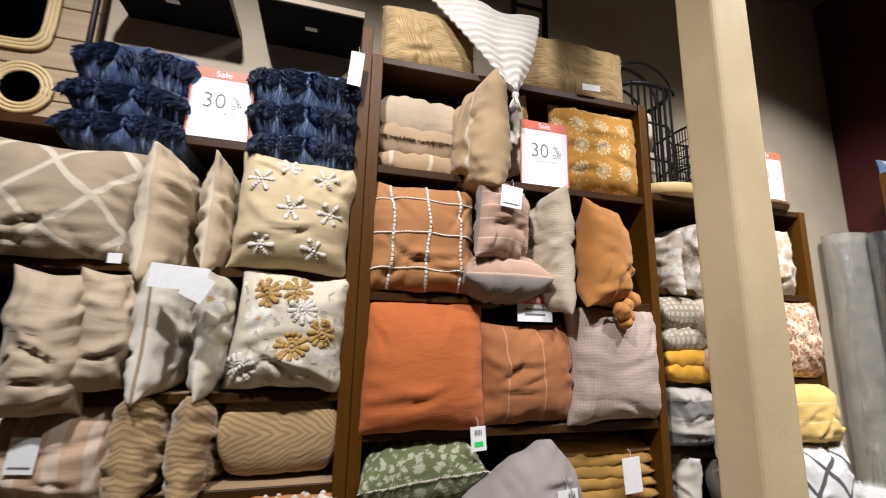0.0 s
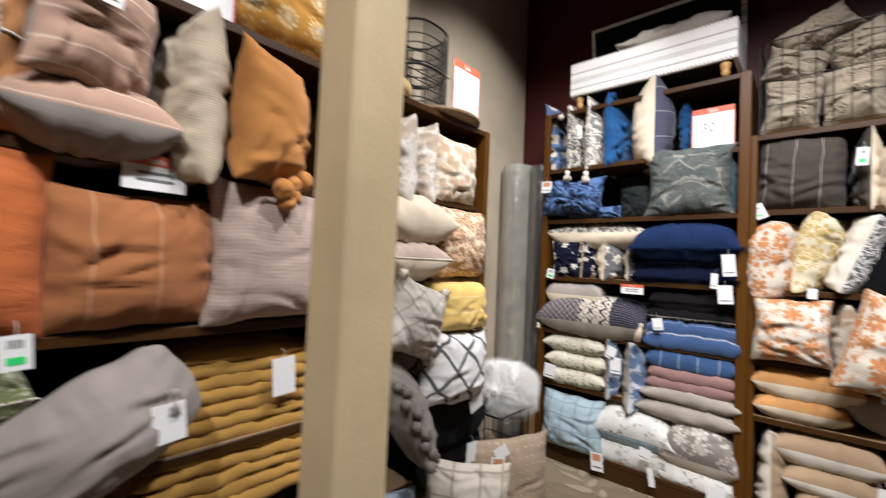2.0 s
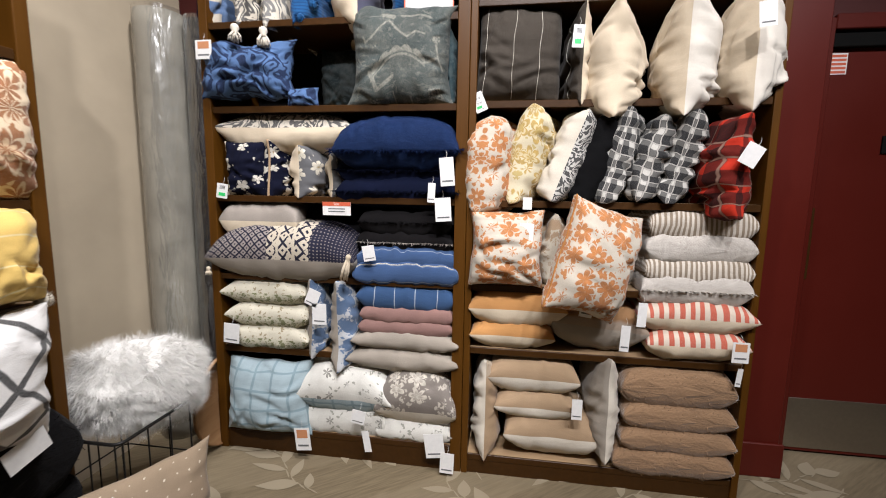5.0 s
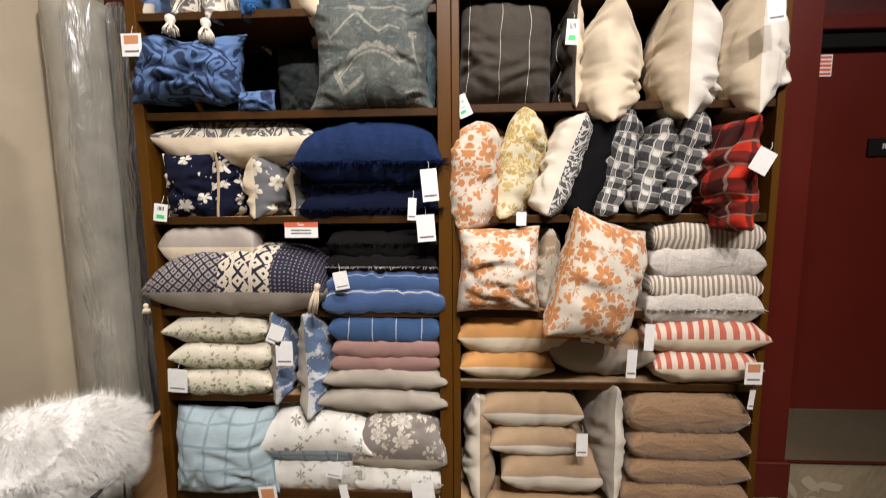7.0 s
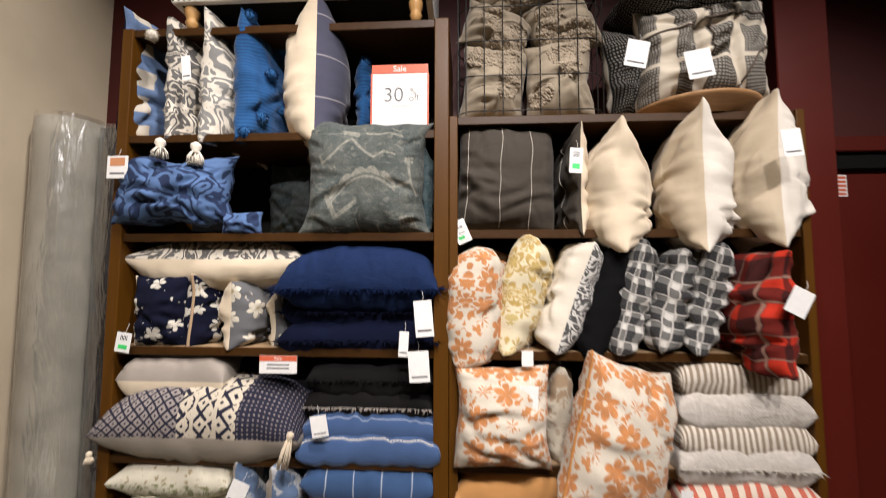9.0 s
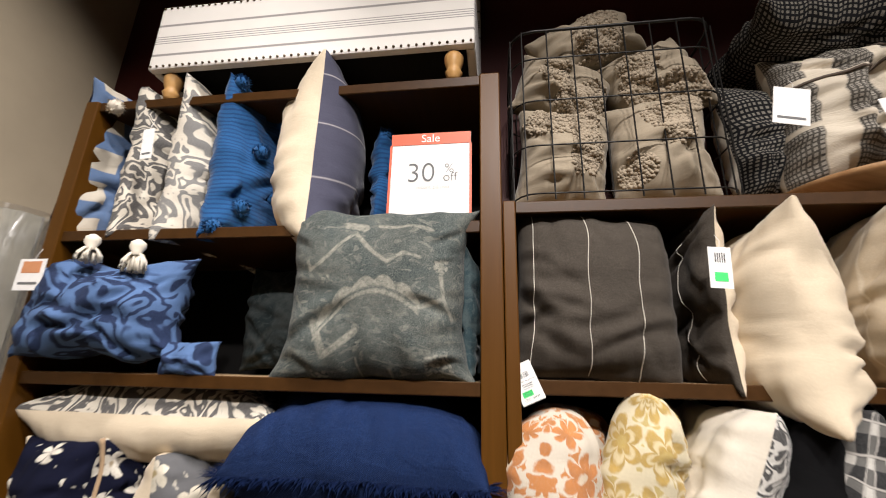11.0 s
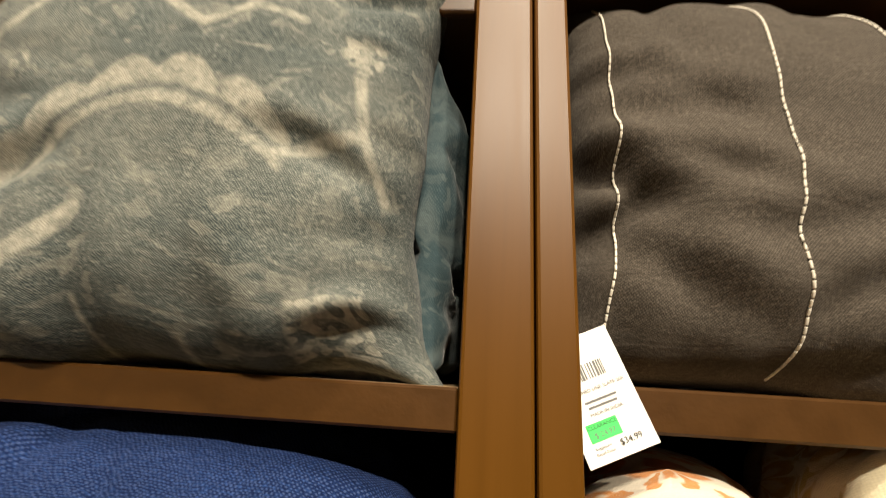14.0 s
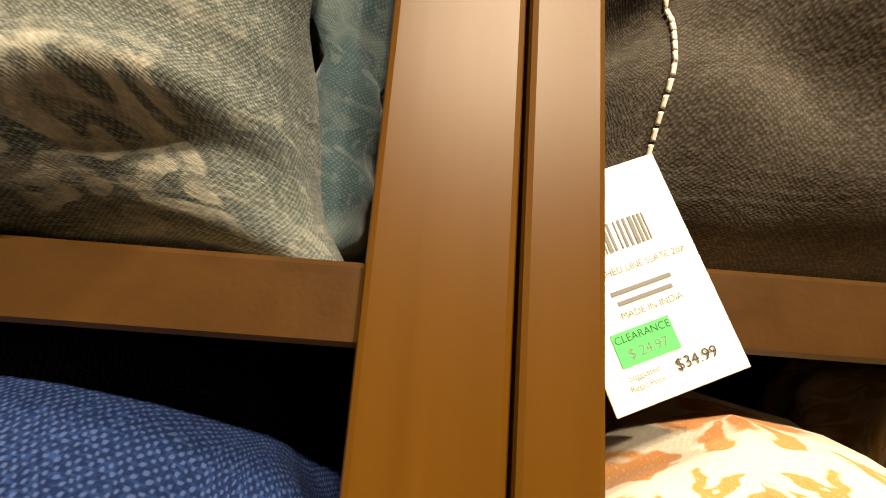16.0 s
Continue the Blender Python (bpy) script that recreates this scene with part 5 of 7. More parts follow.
p = pillow("B", 0.583, 1.095, 0.180, 0.426, 0.380, 0.144, loop_white, "white loop weave cushion in a stack", flat=True, full=8.0, puff=0.5, ears=0.03, crumple=0.01)
p = pillow("B", 0.583, 1.004, 0.180, 0.426, 0.380, 0.131, tan_stripe, "brown striped woven cushion in a stack", flat=True, full=8.0, puff=0.5, ears=0.03, crumple=0.01)
p = pillow("B", 0.575, 0.925, 0.170, 0.444, 0.380, 0.147, loop_white, "white loop weave cushion at the bottom", flat=True, full=8.0, puff=0.5, ears=0.03, crumple=0.01)
fringe(p, 0.018, loop_white, "b", 200)
price_tag(p, "B", 0.357, 0.827, -0.060, 0.036, 0.102, 2, "none", 0.0)
p = pillow("B", -0.147, 0.804, 0.170, 0.433, 0.380, 0.221, amber, "amber cotton pillow with a cream back", flat=True, full=3.0, ears=0.06, group='amber pillows', puff=0.5, crumple=0.01, back=cream)
p = pillow("B", -0.168, 0.684, 0.170, 0.383, 0.380, 0.165, amber, "amber cotton pillow with a cream back", flat=True, full=3.0, ears=0.06, group='amber pillows', puff=0.5, crumple=0.01, back=cream)
p = pillow("B", 0.212, 0.740, 0.190, 0.416, 0.380, 0.256, brown_two, "brown and grey cotton pillow", flat=True, lean=5, full=3.0, ears=0.05, puff=0.5, crumple=0.01, back=greige)
price_tag(p, "B", 0.141, 0.838, -0.040, 0.053, 0.079, 8, "kraft", 0.0)
price_tag(p, "B", 0.300, 0.719, -0.050, 0.037, 0.112, 2, "plain", 0.0)
p = pillow("B", 0.586, 0.810, 0.150, 0.468, 0.380, 0.194, red_stripe, "red and white striped pillow in a stack", flat=True, group='red striped pillows', full=3.0, ears=0.06, puff=0.5, crumple=0.01, back=cream)
p = pillow("B", 0.597, 0.693, 0.150, 0.407, 0.380, 0.177, red_stripe, "red and white striped pillow in a stack", flat=True, group='red striped pillows', full=3.0, ears=0.06, puff=0.5, crumple=0.01, back=cream)
price_tag(p, "B", 0.736, 0.696, -0.070, 0.063, 0.085, 0.0, "kraft", 0.0)
p = pillow("B", -0.274, 0.318, 0.160, 0.360, 0.480, 0.117, tan_cloth, "tan brushed pillow with a pale back, standing on edge", turn=90.4, full=3.3, puff=0.52, ears=0.06, crumple=0.013, back=offwhite)
p = pillow("B", -0.065, 0.488, 0.180, 0.416, 0.380, 0.227, tan_cloth, "tan brushed pillow with a pale back, lying", flat=True, group='tan pillows', full=3.0, ears=0.06, puff=0.5, crumple=0.01, back=offwhite)
p = pillow("B", -0.048, 0.349, 0.180, 0.378, 0.380, 0.178, tan_cloth, "tan brushed pillow with a pale back, lying", flat=True, group='tan pillows', full=3.0, ears=0.06, puff=0.5, crumple=0.01, back=offwhite)
p = pillow("B", 0.048, 0.216, 0.180, 0.472, 0.380, 0.255, tan_cloth, "tan brushed pillow with a pale back, lying", flat=True, group='tan pillows', full=3.0, ears=0.06, puff=0.5, crumple=0.01, back=offwhite)
price_tag(p, "B", 0.124, 0.388, -0.050, 0.044, 0.093, 0.0, "plain", 0.0)
p = pillow("B", 0.248, 0.371, 0.150, 0.380, 0.473, 0.135, offwhite, "grey pillow standing on edge", turn=92.7, full=3.3, puff=0.52, ears=0.06, crumple=0.013, back=greige)
p = pillow("B", 0.545, 0.487, 0.170, 0.468, 0.380, 0.211, fur_brown, "brown faux fur cushion in a stack", flat=True, group='fur cushions', crumple=0.005, full=5.0, ears=0.02, puff=0.5)
fur(p, 0.012, fur_brown, 1600, drop=0.2)
p = pillow("B", 0.557, 0.356, 0.170, 0.462, 0.380, 0.165, fur_brown, "brown faux fur cushion in a stack", flat=True, group='fur cushions', crumple=0.005, full=5.0, ears=0.02, puff=0.5)
fur(p, 0.012, fur_brown, 1600, drop=0.2)
p = pillow("B", 0.557, 0.247, 0.170, 0.475, 0.380, 0.156, fur_brown, "brown faux fur cushion in a stack", flat=True, group='fur cushions', crumple=0.005, full=5.0, ears=0.02, puff=0.5)
fur(p, 0.012, fur_brown, 1600, drop=0.2)
p = pillow("B", 0.545, 0.145, 0.170, 0.504, 0.380, 0.173, fur_brown, "brown faux fur cushion in a stack", flat=True, group='fur cushions', crumple=0.005, full=5.0, ears=0.02, puff=0.5)
fur(p, 0.012, fur_brown, 1600, drop=0.2)
price_tag(p, "B", 0.756, 0.580, -0.040, 0.021, 0.078, 5, "plain", 0.0)
# cream and taupe shelving
p = pillow("A", -0.799, 1.826, 0.030, 0.454, 0.382, 0.180, geo_taupe, "taupe pillow with a tufted ivory lattice", tilt=4, crumple=0.013)
p = pillow("A", -0.512, 1.801, 0.129, 0.460, 0.430, 0.136, cream_tan, "cream pillow with one tan side, standing on edge", turn=86.1, full=3.3, puff=0.52, ears=0.06, crumple=0.013, back=cream)
p = pillow("A", -0.364, 1.821, 0.150, 0.420, 0.382, 0.106, cream_tan, "cream pillow with a tan side, standing on edge", turn=87.2, full=3.3, puff=0.52, ears=0.06, crumple=0.013, back=cream)
price_tag(p, "A", -0.604, 1.652, -0.050, 0.036, 0.030, 0.0, "none", 0.0)
p = pillow("A", -0.121, 1.842, 0.020, 0.397, 0.415, 0.200, cream_flower, "cream pillow with tufted white flowers", lean=3, crumple=0.013)
for u, v in ((-0.62, 0.42), (-0.05, 0.02), (0.42, 0.62), (0.58, 0.0), (-0.42, -0.62), (0.40, -0.66), (-0.20, 0.78)):
    tufted_flower(p, u, v, 0.036, cream_white, 6)
p = pillow("A", -0.726, 1.410, -0.050, 0.190, 0.406, 0.200, taupe, "crumpled taupe pillow hanging over the shelf edge", turn=22, crumple=0.02)
p = pillow("A", -0.608, 1.444, -0.020, 0.153, 0.350, 0.180, taupe, "light taupe pillow standing turned on the shelf", turn=30, crumple=0.018)
p = pillow("A", -0.479, 1.440, 0.120, 0.440, 0.381, 0.125, offwhite, "off-white pillow with a tan piped seam", turn=86.4, full=3.3, puff=0.52, ears=0.06, crumple=0.013)
cord(p, [(-1, i / 12 - 1) for i in range(25)], 0.004, tan_cloth, "piping")
price_tag(p, "A", -0.399, 1.595, -0.160, 0.146, 0.066, 4, "none", 0.0)
price_tag(p, "A", -0.342, 1.567, -0.190, 0.063, 0.070, 28, "none", 0.0)
p = pillow("A", -0.335, 1.439, 0.130, 0.420, 0.385, 0.103, garden, "off-white pillow with embroidered flowers, standing on edge", turn=87.4, full=3.3, puff=0.52, ears=0.06, crumple=0.013, back=offwhite)
p = pillow("A", -0.104, 1.454, 0.020, 0.366, 0.385, 0.190, garden, "ivory pillow embroidered with ochre and white flowers", lean=3, crumple=0.013)
for u, v, k in ((-0.45, 0.62, ochre_yarn), (0.18, 0.35, cream_white), (0.05, -0.25, ochre_yarn), (0.52, -0.02, ochre_yarn), (-0.72, -0.62, cream_white), (0.05, 0.72, ochre_yarn)):
    tufted_flower(p, u, v, 0.040, k, 12)
p = pillow("A", -0.716, 1.105, 0.050, 0.348, 0.287, 0.180, pink_stripe, "blush woven stripe pillow", crumple=0.013)
price_tag(p, "A", -0.732, 1.122, -0.050, 0.065, 0.090, 4, "plain", 0.0)
p = pillow("A", -0.495, 1.117, 0.120, 0.400, 0.300, 0.143, velvet_tan, "tan pleated velvet pillow standing on edge", turn=86.3, full=3.3, puff=0.52, ears=0.06, crumple=0.013)
p = pillow("A", -0.352, 1.106, 0.120, 0.400, 0.310, 0.121, velvet_tan, "tan pleated velvet pillow standing on edge", turn=87.3, full=3.3, puff=0.52, ears=0.06, crumple=0.013)
p = pillow("A", -0.110, 1.133, 0.230, 0.371, 0.420, 0.270, velvet_tan, "tan velvet pillow lying on the shelf", flat=True, full=7.0, puff=0.5, ears=0.03, crumple=0.01)
p = pillow("A", -0.068, 0.858, 0.030, 0.340, 0.228, 0.170, clay_check, "orange pillow with tufted white flowers", crumple=0.013)
for u, v in ((-0.3, 0.70), (0.40, 0.72), (0.85, 0.7)):
    tufted_flower(p, u, v, 0.05, offwhite)
p = pillow("A", -0.655, 2.300, 0.200, 0.372, 0.400, 0.194, throw_navy, "navy fringed throw, folded in a stack", flat=True, kind='folded_throw', category='throw', group='navy throws', crumple=0.01, full=6.0, ears=0.0, puff=0.5)
fringe(p, 0.052, throw_navy_dark, "b", 1500, 0.16, 0.0026, clumps=11)
p = pillow("A", -0.661, 2.177, 0.200, 0.361, 0.400, 0.161, throw_navy, "navy fringed throw, folded in a stack", flat=True, kind='folded_throw', category='throw', group='navy throws', crumple=0.01, full=6.0, ears=0.0, puff=0.5)
fringe(p, 0.052, throw_navy_dark, "b", 1500, 0.16, 0.0026, clumps=11)
p = pillow("A", -0.665, 2.071, 0.200, 0.357, 0.400, 0.175, throw_navy, "navy fringed throw, folded in a stack", flat=True, kind='folded_throw', category='throw', group='navy throws', crumple=0.01, full=6.0, ears=0.0, puff=0.5)
fringe(p, 0.052, throw_navy_dark, "b", 1500, 0.16, 0.0026, clumps=11)
p = pillow("A", -0.120, 2.310, 0.200, 0.397, 0.400, 0.213, throw_navy, "navy fringed throw, folded in a stack", flat=True, kind='folded_throw', category='throw', group='navy throws', crumple=0.01, full=6.0, ears=0.0, puff=0.5)
fringe(p, 0.052, throw_navy_dark, "b", 1500, 0.16, 0.0026, clumps=11)
p = pillow("A", -0.122, 2.191, 0.200, 0.381, 0.400, 0.187, throw_navy, "navy fringed throw, folded in a stack", flat=True, kind='folded_throw', category='throw', group='navy throws', crumple=0.01, full=6.0, ears=0.0, puff=0.5)
fringe(p, 0.052, throw_navy_dark, "b", 1500, 0.16, 0.0026, clumps=11)
p = pillow("A", -0.114, 2.073, 0.200, 0.373, 0.400, 0.179, throw_navy, "navy fringed throw, folded in a stack", flat=True, kind='folded_throw', category='throw', group='navy throws', crumple=0.01, full=6.0, ears=0.0, puff=0.5)
fringe(p, 0.052, throw_navy_dark, "b", 1500, 0.16, 0.0026, clumps=11)
price_tag(p, "A", 0.042, 2.399, -0.050, 0.048, 0.136, 4, "none", 0.0)
# orange and rust shelving
p = pillow("A", 0.310, 2.319, 0.260, 0.350, 0.400, 0.199, taupe, "taupe cushion lying on a stack", flat=True, full=7.0, puff=0.5, ears=0.03, crumple=0.01)
p = pillow("A", 0.321, 2.202, 0.250, 0.361, 0.400, 0.168, tan_cloth, "tan fringed cushion in a stack", flat=True, full=7.0, puff=0.5, ears=0.03, crumple=0.01)
fringe(p, 0.015, tan_cloth, "b", 200)
p = pillow("A", 0.325, 2.112, 0.240, 0.363, 0.400, 0.109, tan_pin, "tan striped cushion at the bottom of a stack", flat=True, full=7.0, puff=0.5, ears=0.03, crumple=0.01)
p = pillow("A", 0.553, 2.216, 0.070, 0.420, 0.461, 0.205, tan_pin, "tan stitched pillow standing on its corner", turn=92.7, full=3.3, puff=0.52, ears=0.06, crumple=0.013)
p = pillow("A", 0.760, 2.330, 0.240, 0.360, 0.373, 0.095, mustard_dot, "mustard pillow end behind a sale sign", turn=93.8, full=3.3, puff=0.52, ears=0.06, crumple=0.013, back=offwhite)
p = pillow("A", 1.127, 2.277, 0.080, 0.465, 0.412, 0.160, mustard_dot, "mustard pillow with cream embroidered medallions", full=3.4, ears=0.04, crumple=0.013)
for u in (-0.5, 0.0, 0.5):
    for v in (-0.55, 0.0, 0.55):
        if (u == 0) == (v == 0):
            tufted_flower(p, u, v, 0.012, offwhite, 5)
p = pillow("A", 0.333, 1.800, 0.040, 0.416, 0.423, 0.180, clay_check, "terracotta pillow with a cream rope check", tilt=3, ears=0.05, full=3.2, crumple=0.013)
for s in (-0.62, 0.0, 0.62):
    cord(p, line(s, -0.97, s, 0.97, 40), 0.0055, cream_white, "rope_stripe", 0.016)
    cord(p, line(-0.97, s, 0.97, s, 40), 0.0038, cream_white, "rope_stripe", 0.013)
p = pillow("A", 0.627, 1.877, -0.030, 0.277, 0.334, 0.150, blush_line, "blush striped pillow with a grey side, standing on another", turn=28, lean=6, crumple=0.013, back=stone)
price_tag(p, "A", 0.616, 1.945, -0.140, 0.082, 0.081, 6, "plain", 0.0)
p = pillow("A", 0.634, 1.663, 0.070, 0.344, 0.340, 0.194, blush_line, "small grey and blush pillow lying", flat=True, full=3.0, ears=0.06, puff=0.5, crumple=0.01, back=stone)
p = pillow("A", 0.855, 1.787, 0.119, 0.440, 0.505, 0.166, rib_cream, "cream ribbed pillow standing on edge", turn=94.2, full=3.3, puff=0.52, ears=0.06, crumple=0.013)
p = pillow("A", 1.068, 1.776, -0.030, 0.300, 0.440, 0.190, ginger, "ginger pillow with a knotted tie", turn=30, full=2.6, crumple=0.013)
knot_tie(p)
p = pillow("A", 0.349, 1.348, 0.030, 0.452, 0.459, 0.200, orange, "large orange slub weave pillow", tilt=4, crumple=0.008, creases=4, ears=0.04, full=3.2)
price_tag(p, "A", 0.525, 1.112, -0.060, 0.054, 0.078, -4, "green", 0.0)
p = pillow("A", 0.750, 1.317, 0.040, 0.425, 0.385, 0.190, clay_line, "rust pillow with pale stitched lines", turn=4, crumple=0.013)
fringe(p, 0.02, clay_line, "l", 240)
p = pillow("A", 1.127, 1.353, 0.020, 0.448, 0.464, 0.180, blush, "blush pillow with a fine woven check", turn=4, full=3.2, crumple=0.011, creases=5)
p = pillow("A", 0.351, 0.987, 0.160, 0.424, 0.420, 0.264, green_tuft, "green and white tufted lumbar pillow", flat=True, lean=-5, full=2.8, ears=0.06, puff=0.5, crumple=0.01, back=green_tuft)
fringe(p, 0.012, offwhite, "b", 260)
p = pillow("A", 0.665, 0.895, -0.060, 0.46, 0.27, 0.24, stone, "stone grey pillow with a corner tassel, leaning", lean=-32, full=2.3, ears=-0.02, crumple=0.013, corners=((0.04, 0.03), (-0.03, 0.03), (0.03, -0.03), (-0.02, -0.03)))
tassel(p, "A", 0.804, 1.006, -0.160, 0.07, 0.018, stone, 0)
price_tag(p, "A", 0.794, 0.926, -0.170, 0.072, 0.096, -6, "none", 0.0)
pompom(p, "A", 0.460, 0.851, -0.140, 0.035, stone)
rng = random.Random(12)
for i in range(12):
    p = pillow("A", 1.096 - 0.0055 * i + rng.uniform(-0.014, 0.014), 1.010 - 0.0398 * i, 0.275 - 0.008 * i, 0.488 + 0.008 * i, 0.420, 0.094, mustard, "mustard cotton pillow in a leaning stack", flat=True, lean=rng.uniform(-1.5, 1.5), group="mustard pillows", crumple=0.012, full=3.4, puff=0.5, ears=0.03)
    if i == 2:
        price_tag(p, "A", 1.176, 0.939, -0.000, 0.080, 0.127, -4, "none", 0.0)
# cream, yellow and floral shelving in the corner
p = pillow("C", 1.548, 1.797, 0.139, 0.400, 0.297, 0.128, pale_print, "ivory paisley pillow standing on edge", turn=94.8, full=3.3, puff=0.52, ears=0.06, crumple=0.013)
p = pillow("C", 1.759, 1.823, 0.129, 0.420, 0.412, 0.205, pale_print, "ivory and blush paisley pillow standing on edge", turn=95.6, full=3.3, puff=0.52, ears=0.06, crumple=0.013, back=pale_print)
p = pillow("C", 1.925, 1.845, 0.139, 0.400, 0.400, 0.134, pale_print, "pale flower print pillow standing on edge", turn=96.2, full=3.3, puff=0.52, ears=0.06, crumple=0.013)
p = pillow("C", 2.184, 1.847, 0.040, 0.390, 0.385, 0.160, beige_flower, "rosy beige paisley pillow", crumple=0.013)
p = pillow("C", 1.578, 1.562, 0.140, 0.269, 0.400, 0.194, gingham, "taupe gingham pillow in a stack", flat=True, full=3.0, ears=0.06, puff=0.5, crumple=0.01)
p = pillow("C", 1.573, 1.446, 0.140, 0.263, 0.400, 0.160, gingham, "taupe gingham pillow in a stack", flat=True, full=3.0, ears=0.06, puff=0.5, crumple=0.01)
p = pillow("C", 1.586, 1.366, 0.150, 0.268, 0.400, 0.097, sun, "sunflower yellow cushion in a stack", flat=True, full=7.0, puff=0.5, ears=0.03, crumple=0.01)
p = pillow("C", 1.587, 1.308, 0.150, 0.268, 0.400, 0.100, sun, "sunflower yellow cushion in a stack", flat=True, full=7.0, puff=0.5, ears=0.03, crumple=0.01)
p = pillow("C", 1.856, 1.535, 0.070, 0.452, 0.380, 0.272, cream, "cream embroidered lumbar pillow", flat=True, full=2.6, ears=0.06, puff=0.5, crumple=0.01)
p = pillow("C", 1.841, 1.358, 0.070, 0.401, 0.380, 0.217, blush, "blush pillow with a piped edge", flat=True, full=2.6, ears=0.06, puff=0.5, crumple=0.01, back=cream)
cord(p, line(-1, -1, 1, -1), 0.004, offwhite, "piping")
p = pillow("C", 2.250, 1.461, 0.040, 0.478, 0.416, 0.180, brown_flower, "brown rose print pillow standing face out", full=3.0, crumple=0.013)
p = pillow("C", 1.578, 1.119, 0.000, 0.228, 0.236, 0.160, boxstripe, "grey and white block stripe cushion", full=5.0, ears=0.0, crumple=0.013)
p = pillow("C", 1.800, 1.085, -0.110, 0.330, 0.345, 0.200, hexes, "ivory hexagon pillow hanging off the shelf", turn=4, lean=17, crumple=0.013)
tufts(p, ((-0.97, 0.97), (0.97, 0.97), (0.97, -0.97)), 0.030, offwhite)
p = pillow("C", 2.181, 1.115, -0.020, 0.432, 0.266, 0.220, yellow, "pale yellow pillow with corner pompoms", full=5.0, ears=0.02, tilt=10, crumple=0.013)
tufts(p, ((1.0, -1.0), (-1.0, -1.0), (-1.0, -0.6)), 0.030, offwhite)
p = pillow("C", 1.551, 0.801, 0.139, 0.400, 0.313, 0.113, offwhite, "off-white pillow standing on edge", turn=94.8, full=3.3, puff=0.52, ears=0.06, crumple=0.013)
p = pillow("C", 1.790, 0.700, -0.060, 0.340, 0.520, 0.190, stone, "stone grey cushion with a ruffled edge, hanging down", turn=50, tilt=26, full=2.4, puff=0.52, ears=0.03, crumple=0.014)
tufts(p, ((-0.97, 0.45), (-0.92, 0.30), (-0.98, 0.12), (-0.90, -0.08), (-0.98, -0.25), (-0.92, -0.45), (-0.97, -0.62), (-0.88, -0.80), (-0.97, -0.97), (-0.6, -0.97), (-0.80, -0.90)), 0.034, stone)
p = pillow("C", 1.974, 0.815, 0.050, 0.274, 0.310, 0.140, lattice, "white pillow with black lattice lines at the back", crumple=0.013)
p = pillow("C", 2.120, 0.814, -0.080, 0.498, 0.381, 0.220, lattice, "white tufted pillow with black lattice lines", lean=6, full=2.8, crumple=0.013)
price_tag(p, "C", 2.252, 0.615, -0.140, 0.107, 0.067, -16, "none", 0.0)
p = pillow("C", 2.195, 0.508, 0.150, 0.539, 0.420, 0.316, fur_black, "black faux fur cushion", flat=True, full=7.0, puff=0.5, ears=0.03, crumple=0.01)
fur(p, 0.014, fur_black, 1500, drop=0.2)
p = pillow("C", 2.214, 0.322, 0.190, 0.542, 0.420, 0.312, fur_black, "black faux fur cushion underneath", flat=True, full=7.0, puff=0.5, ears=0.03, crumple=0.01)
fur(p, 0.014, fur_black, 1200, drop=0.2)
price_tag(p, "C", 2.253, 0.354, -0.120, 0.083, 0.104, 4, "none", 0.0)

# ---- signs and tags ----
def sale_sign(wall, a0, a1, z0, z1, dep, label, small=False, tilt=0.0):
    """A printed sale card in a clear holder: red head and frame, thin grey figures."""
    w, h = a1 - a0, z1 - z0
    s = tagged(mesh_ob("sale_sign", box(-w / 2, w / 2, -0.002, 0.002, -h / 2, h / 2), PAPER), label, "sign")
    s.matrix_world = spot_on(wall, (a0 + a1) / 2, dep, (z0 + z1) / 2) @ pose(0, 0, 0, -tilt, 0, 0)
    head = 0.135 * h if not small else 0.3 * h
    part("red_header", box(-w / 2, w / 2, -0.0032, -0.0018, h / 2 - head, h / 2), SALE_RED, s)
    up = pose(0, 0, 0, 90, 0, 0)
    words("lettering", "Sale", head * 0.95, PAPER, s, Matrix.Translation((0, -0.0036, h / 2 - head * 0.5)) @ up)
    if small:
        for i in range(2):
            part("printed_bar", box(-w * 0.3, w * 0.3, -0.0030, -0.0018, -h * (0.05 + 0.2 * i), h * (0.03 - 0.2 * i)), GREYINK, s)
        return s
    for x in (-1, 1):
        part("red_border", box(x * w / 2 - 0.003, x * w / 2 + 0.003, -0.0032, -0.0018, -h / 2, h / 2 - head), SALE_RED, s)
    words("printed_number", "30", h * 0.31, GREYINK, s, Matrix.Translation((-w * 0.11, -0.0032, h * 0.03)) @ up)
    words("printed_number", "%", h * 0.15, GREYINK, s, Matrix.Translation((w * 0.24, -0.0032, h * 0.075)) @ up)
    words("printed_number", "off", h * 0.14, GREYINK, s, Matrix.Translation((w * 0.25, -0.0032, -0.02 * h)) @ up)
    words("lettering", "accent pillows", h * 0.062, LIGHTINK, s, Matrix.Translation((w * 0.04, -0.0032, -h * 0.125)) @ up)
    part("holder", box(-w / 2 - 0.002, w / 2 + 0.002, 0.003, 0.0055, -h / 2, h / 2 + 0.002), CLEAR, s, "clear acrylic holder").visible_shadow = False
    part("holder_foot", box(-w / 2, w / 2, 0.0035, 0.05, -h / 2, -h / 2 + 0.003), CLEAR, s).visible_shadow = False
    return s


def glassy(name, rough, tint=(1, 1, 1), trans=1.0):
    n = Nodes(name)
    n.bsdf.inputs["Transmission Weight"].default_value = trans
    n.bsdf.inputs["IOR"].default_value = 1.35
    return n.done(tint, rough, n.noise(n.obj(), 14.0, 3.0, 0.6, 0.8), 0.35, 0.01, spec=0.5)


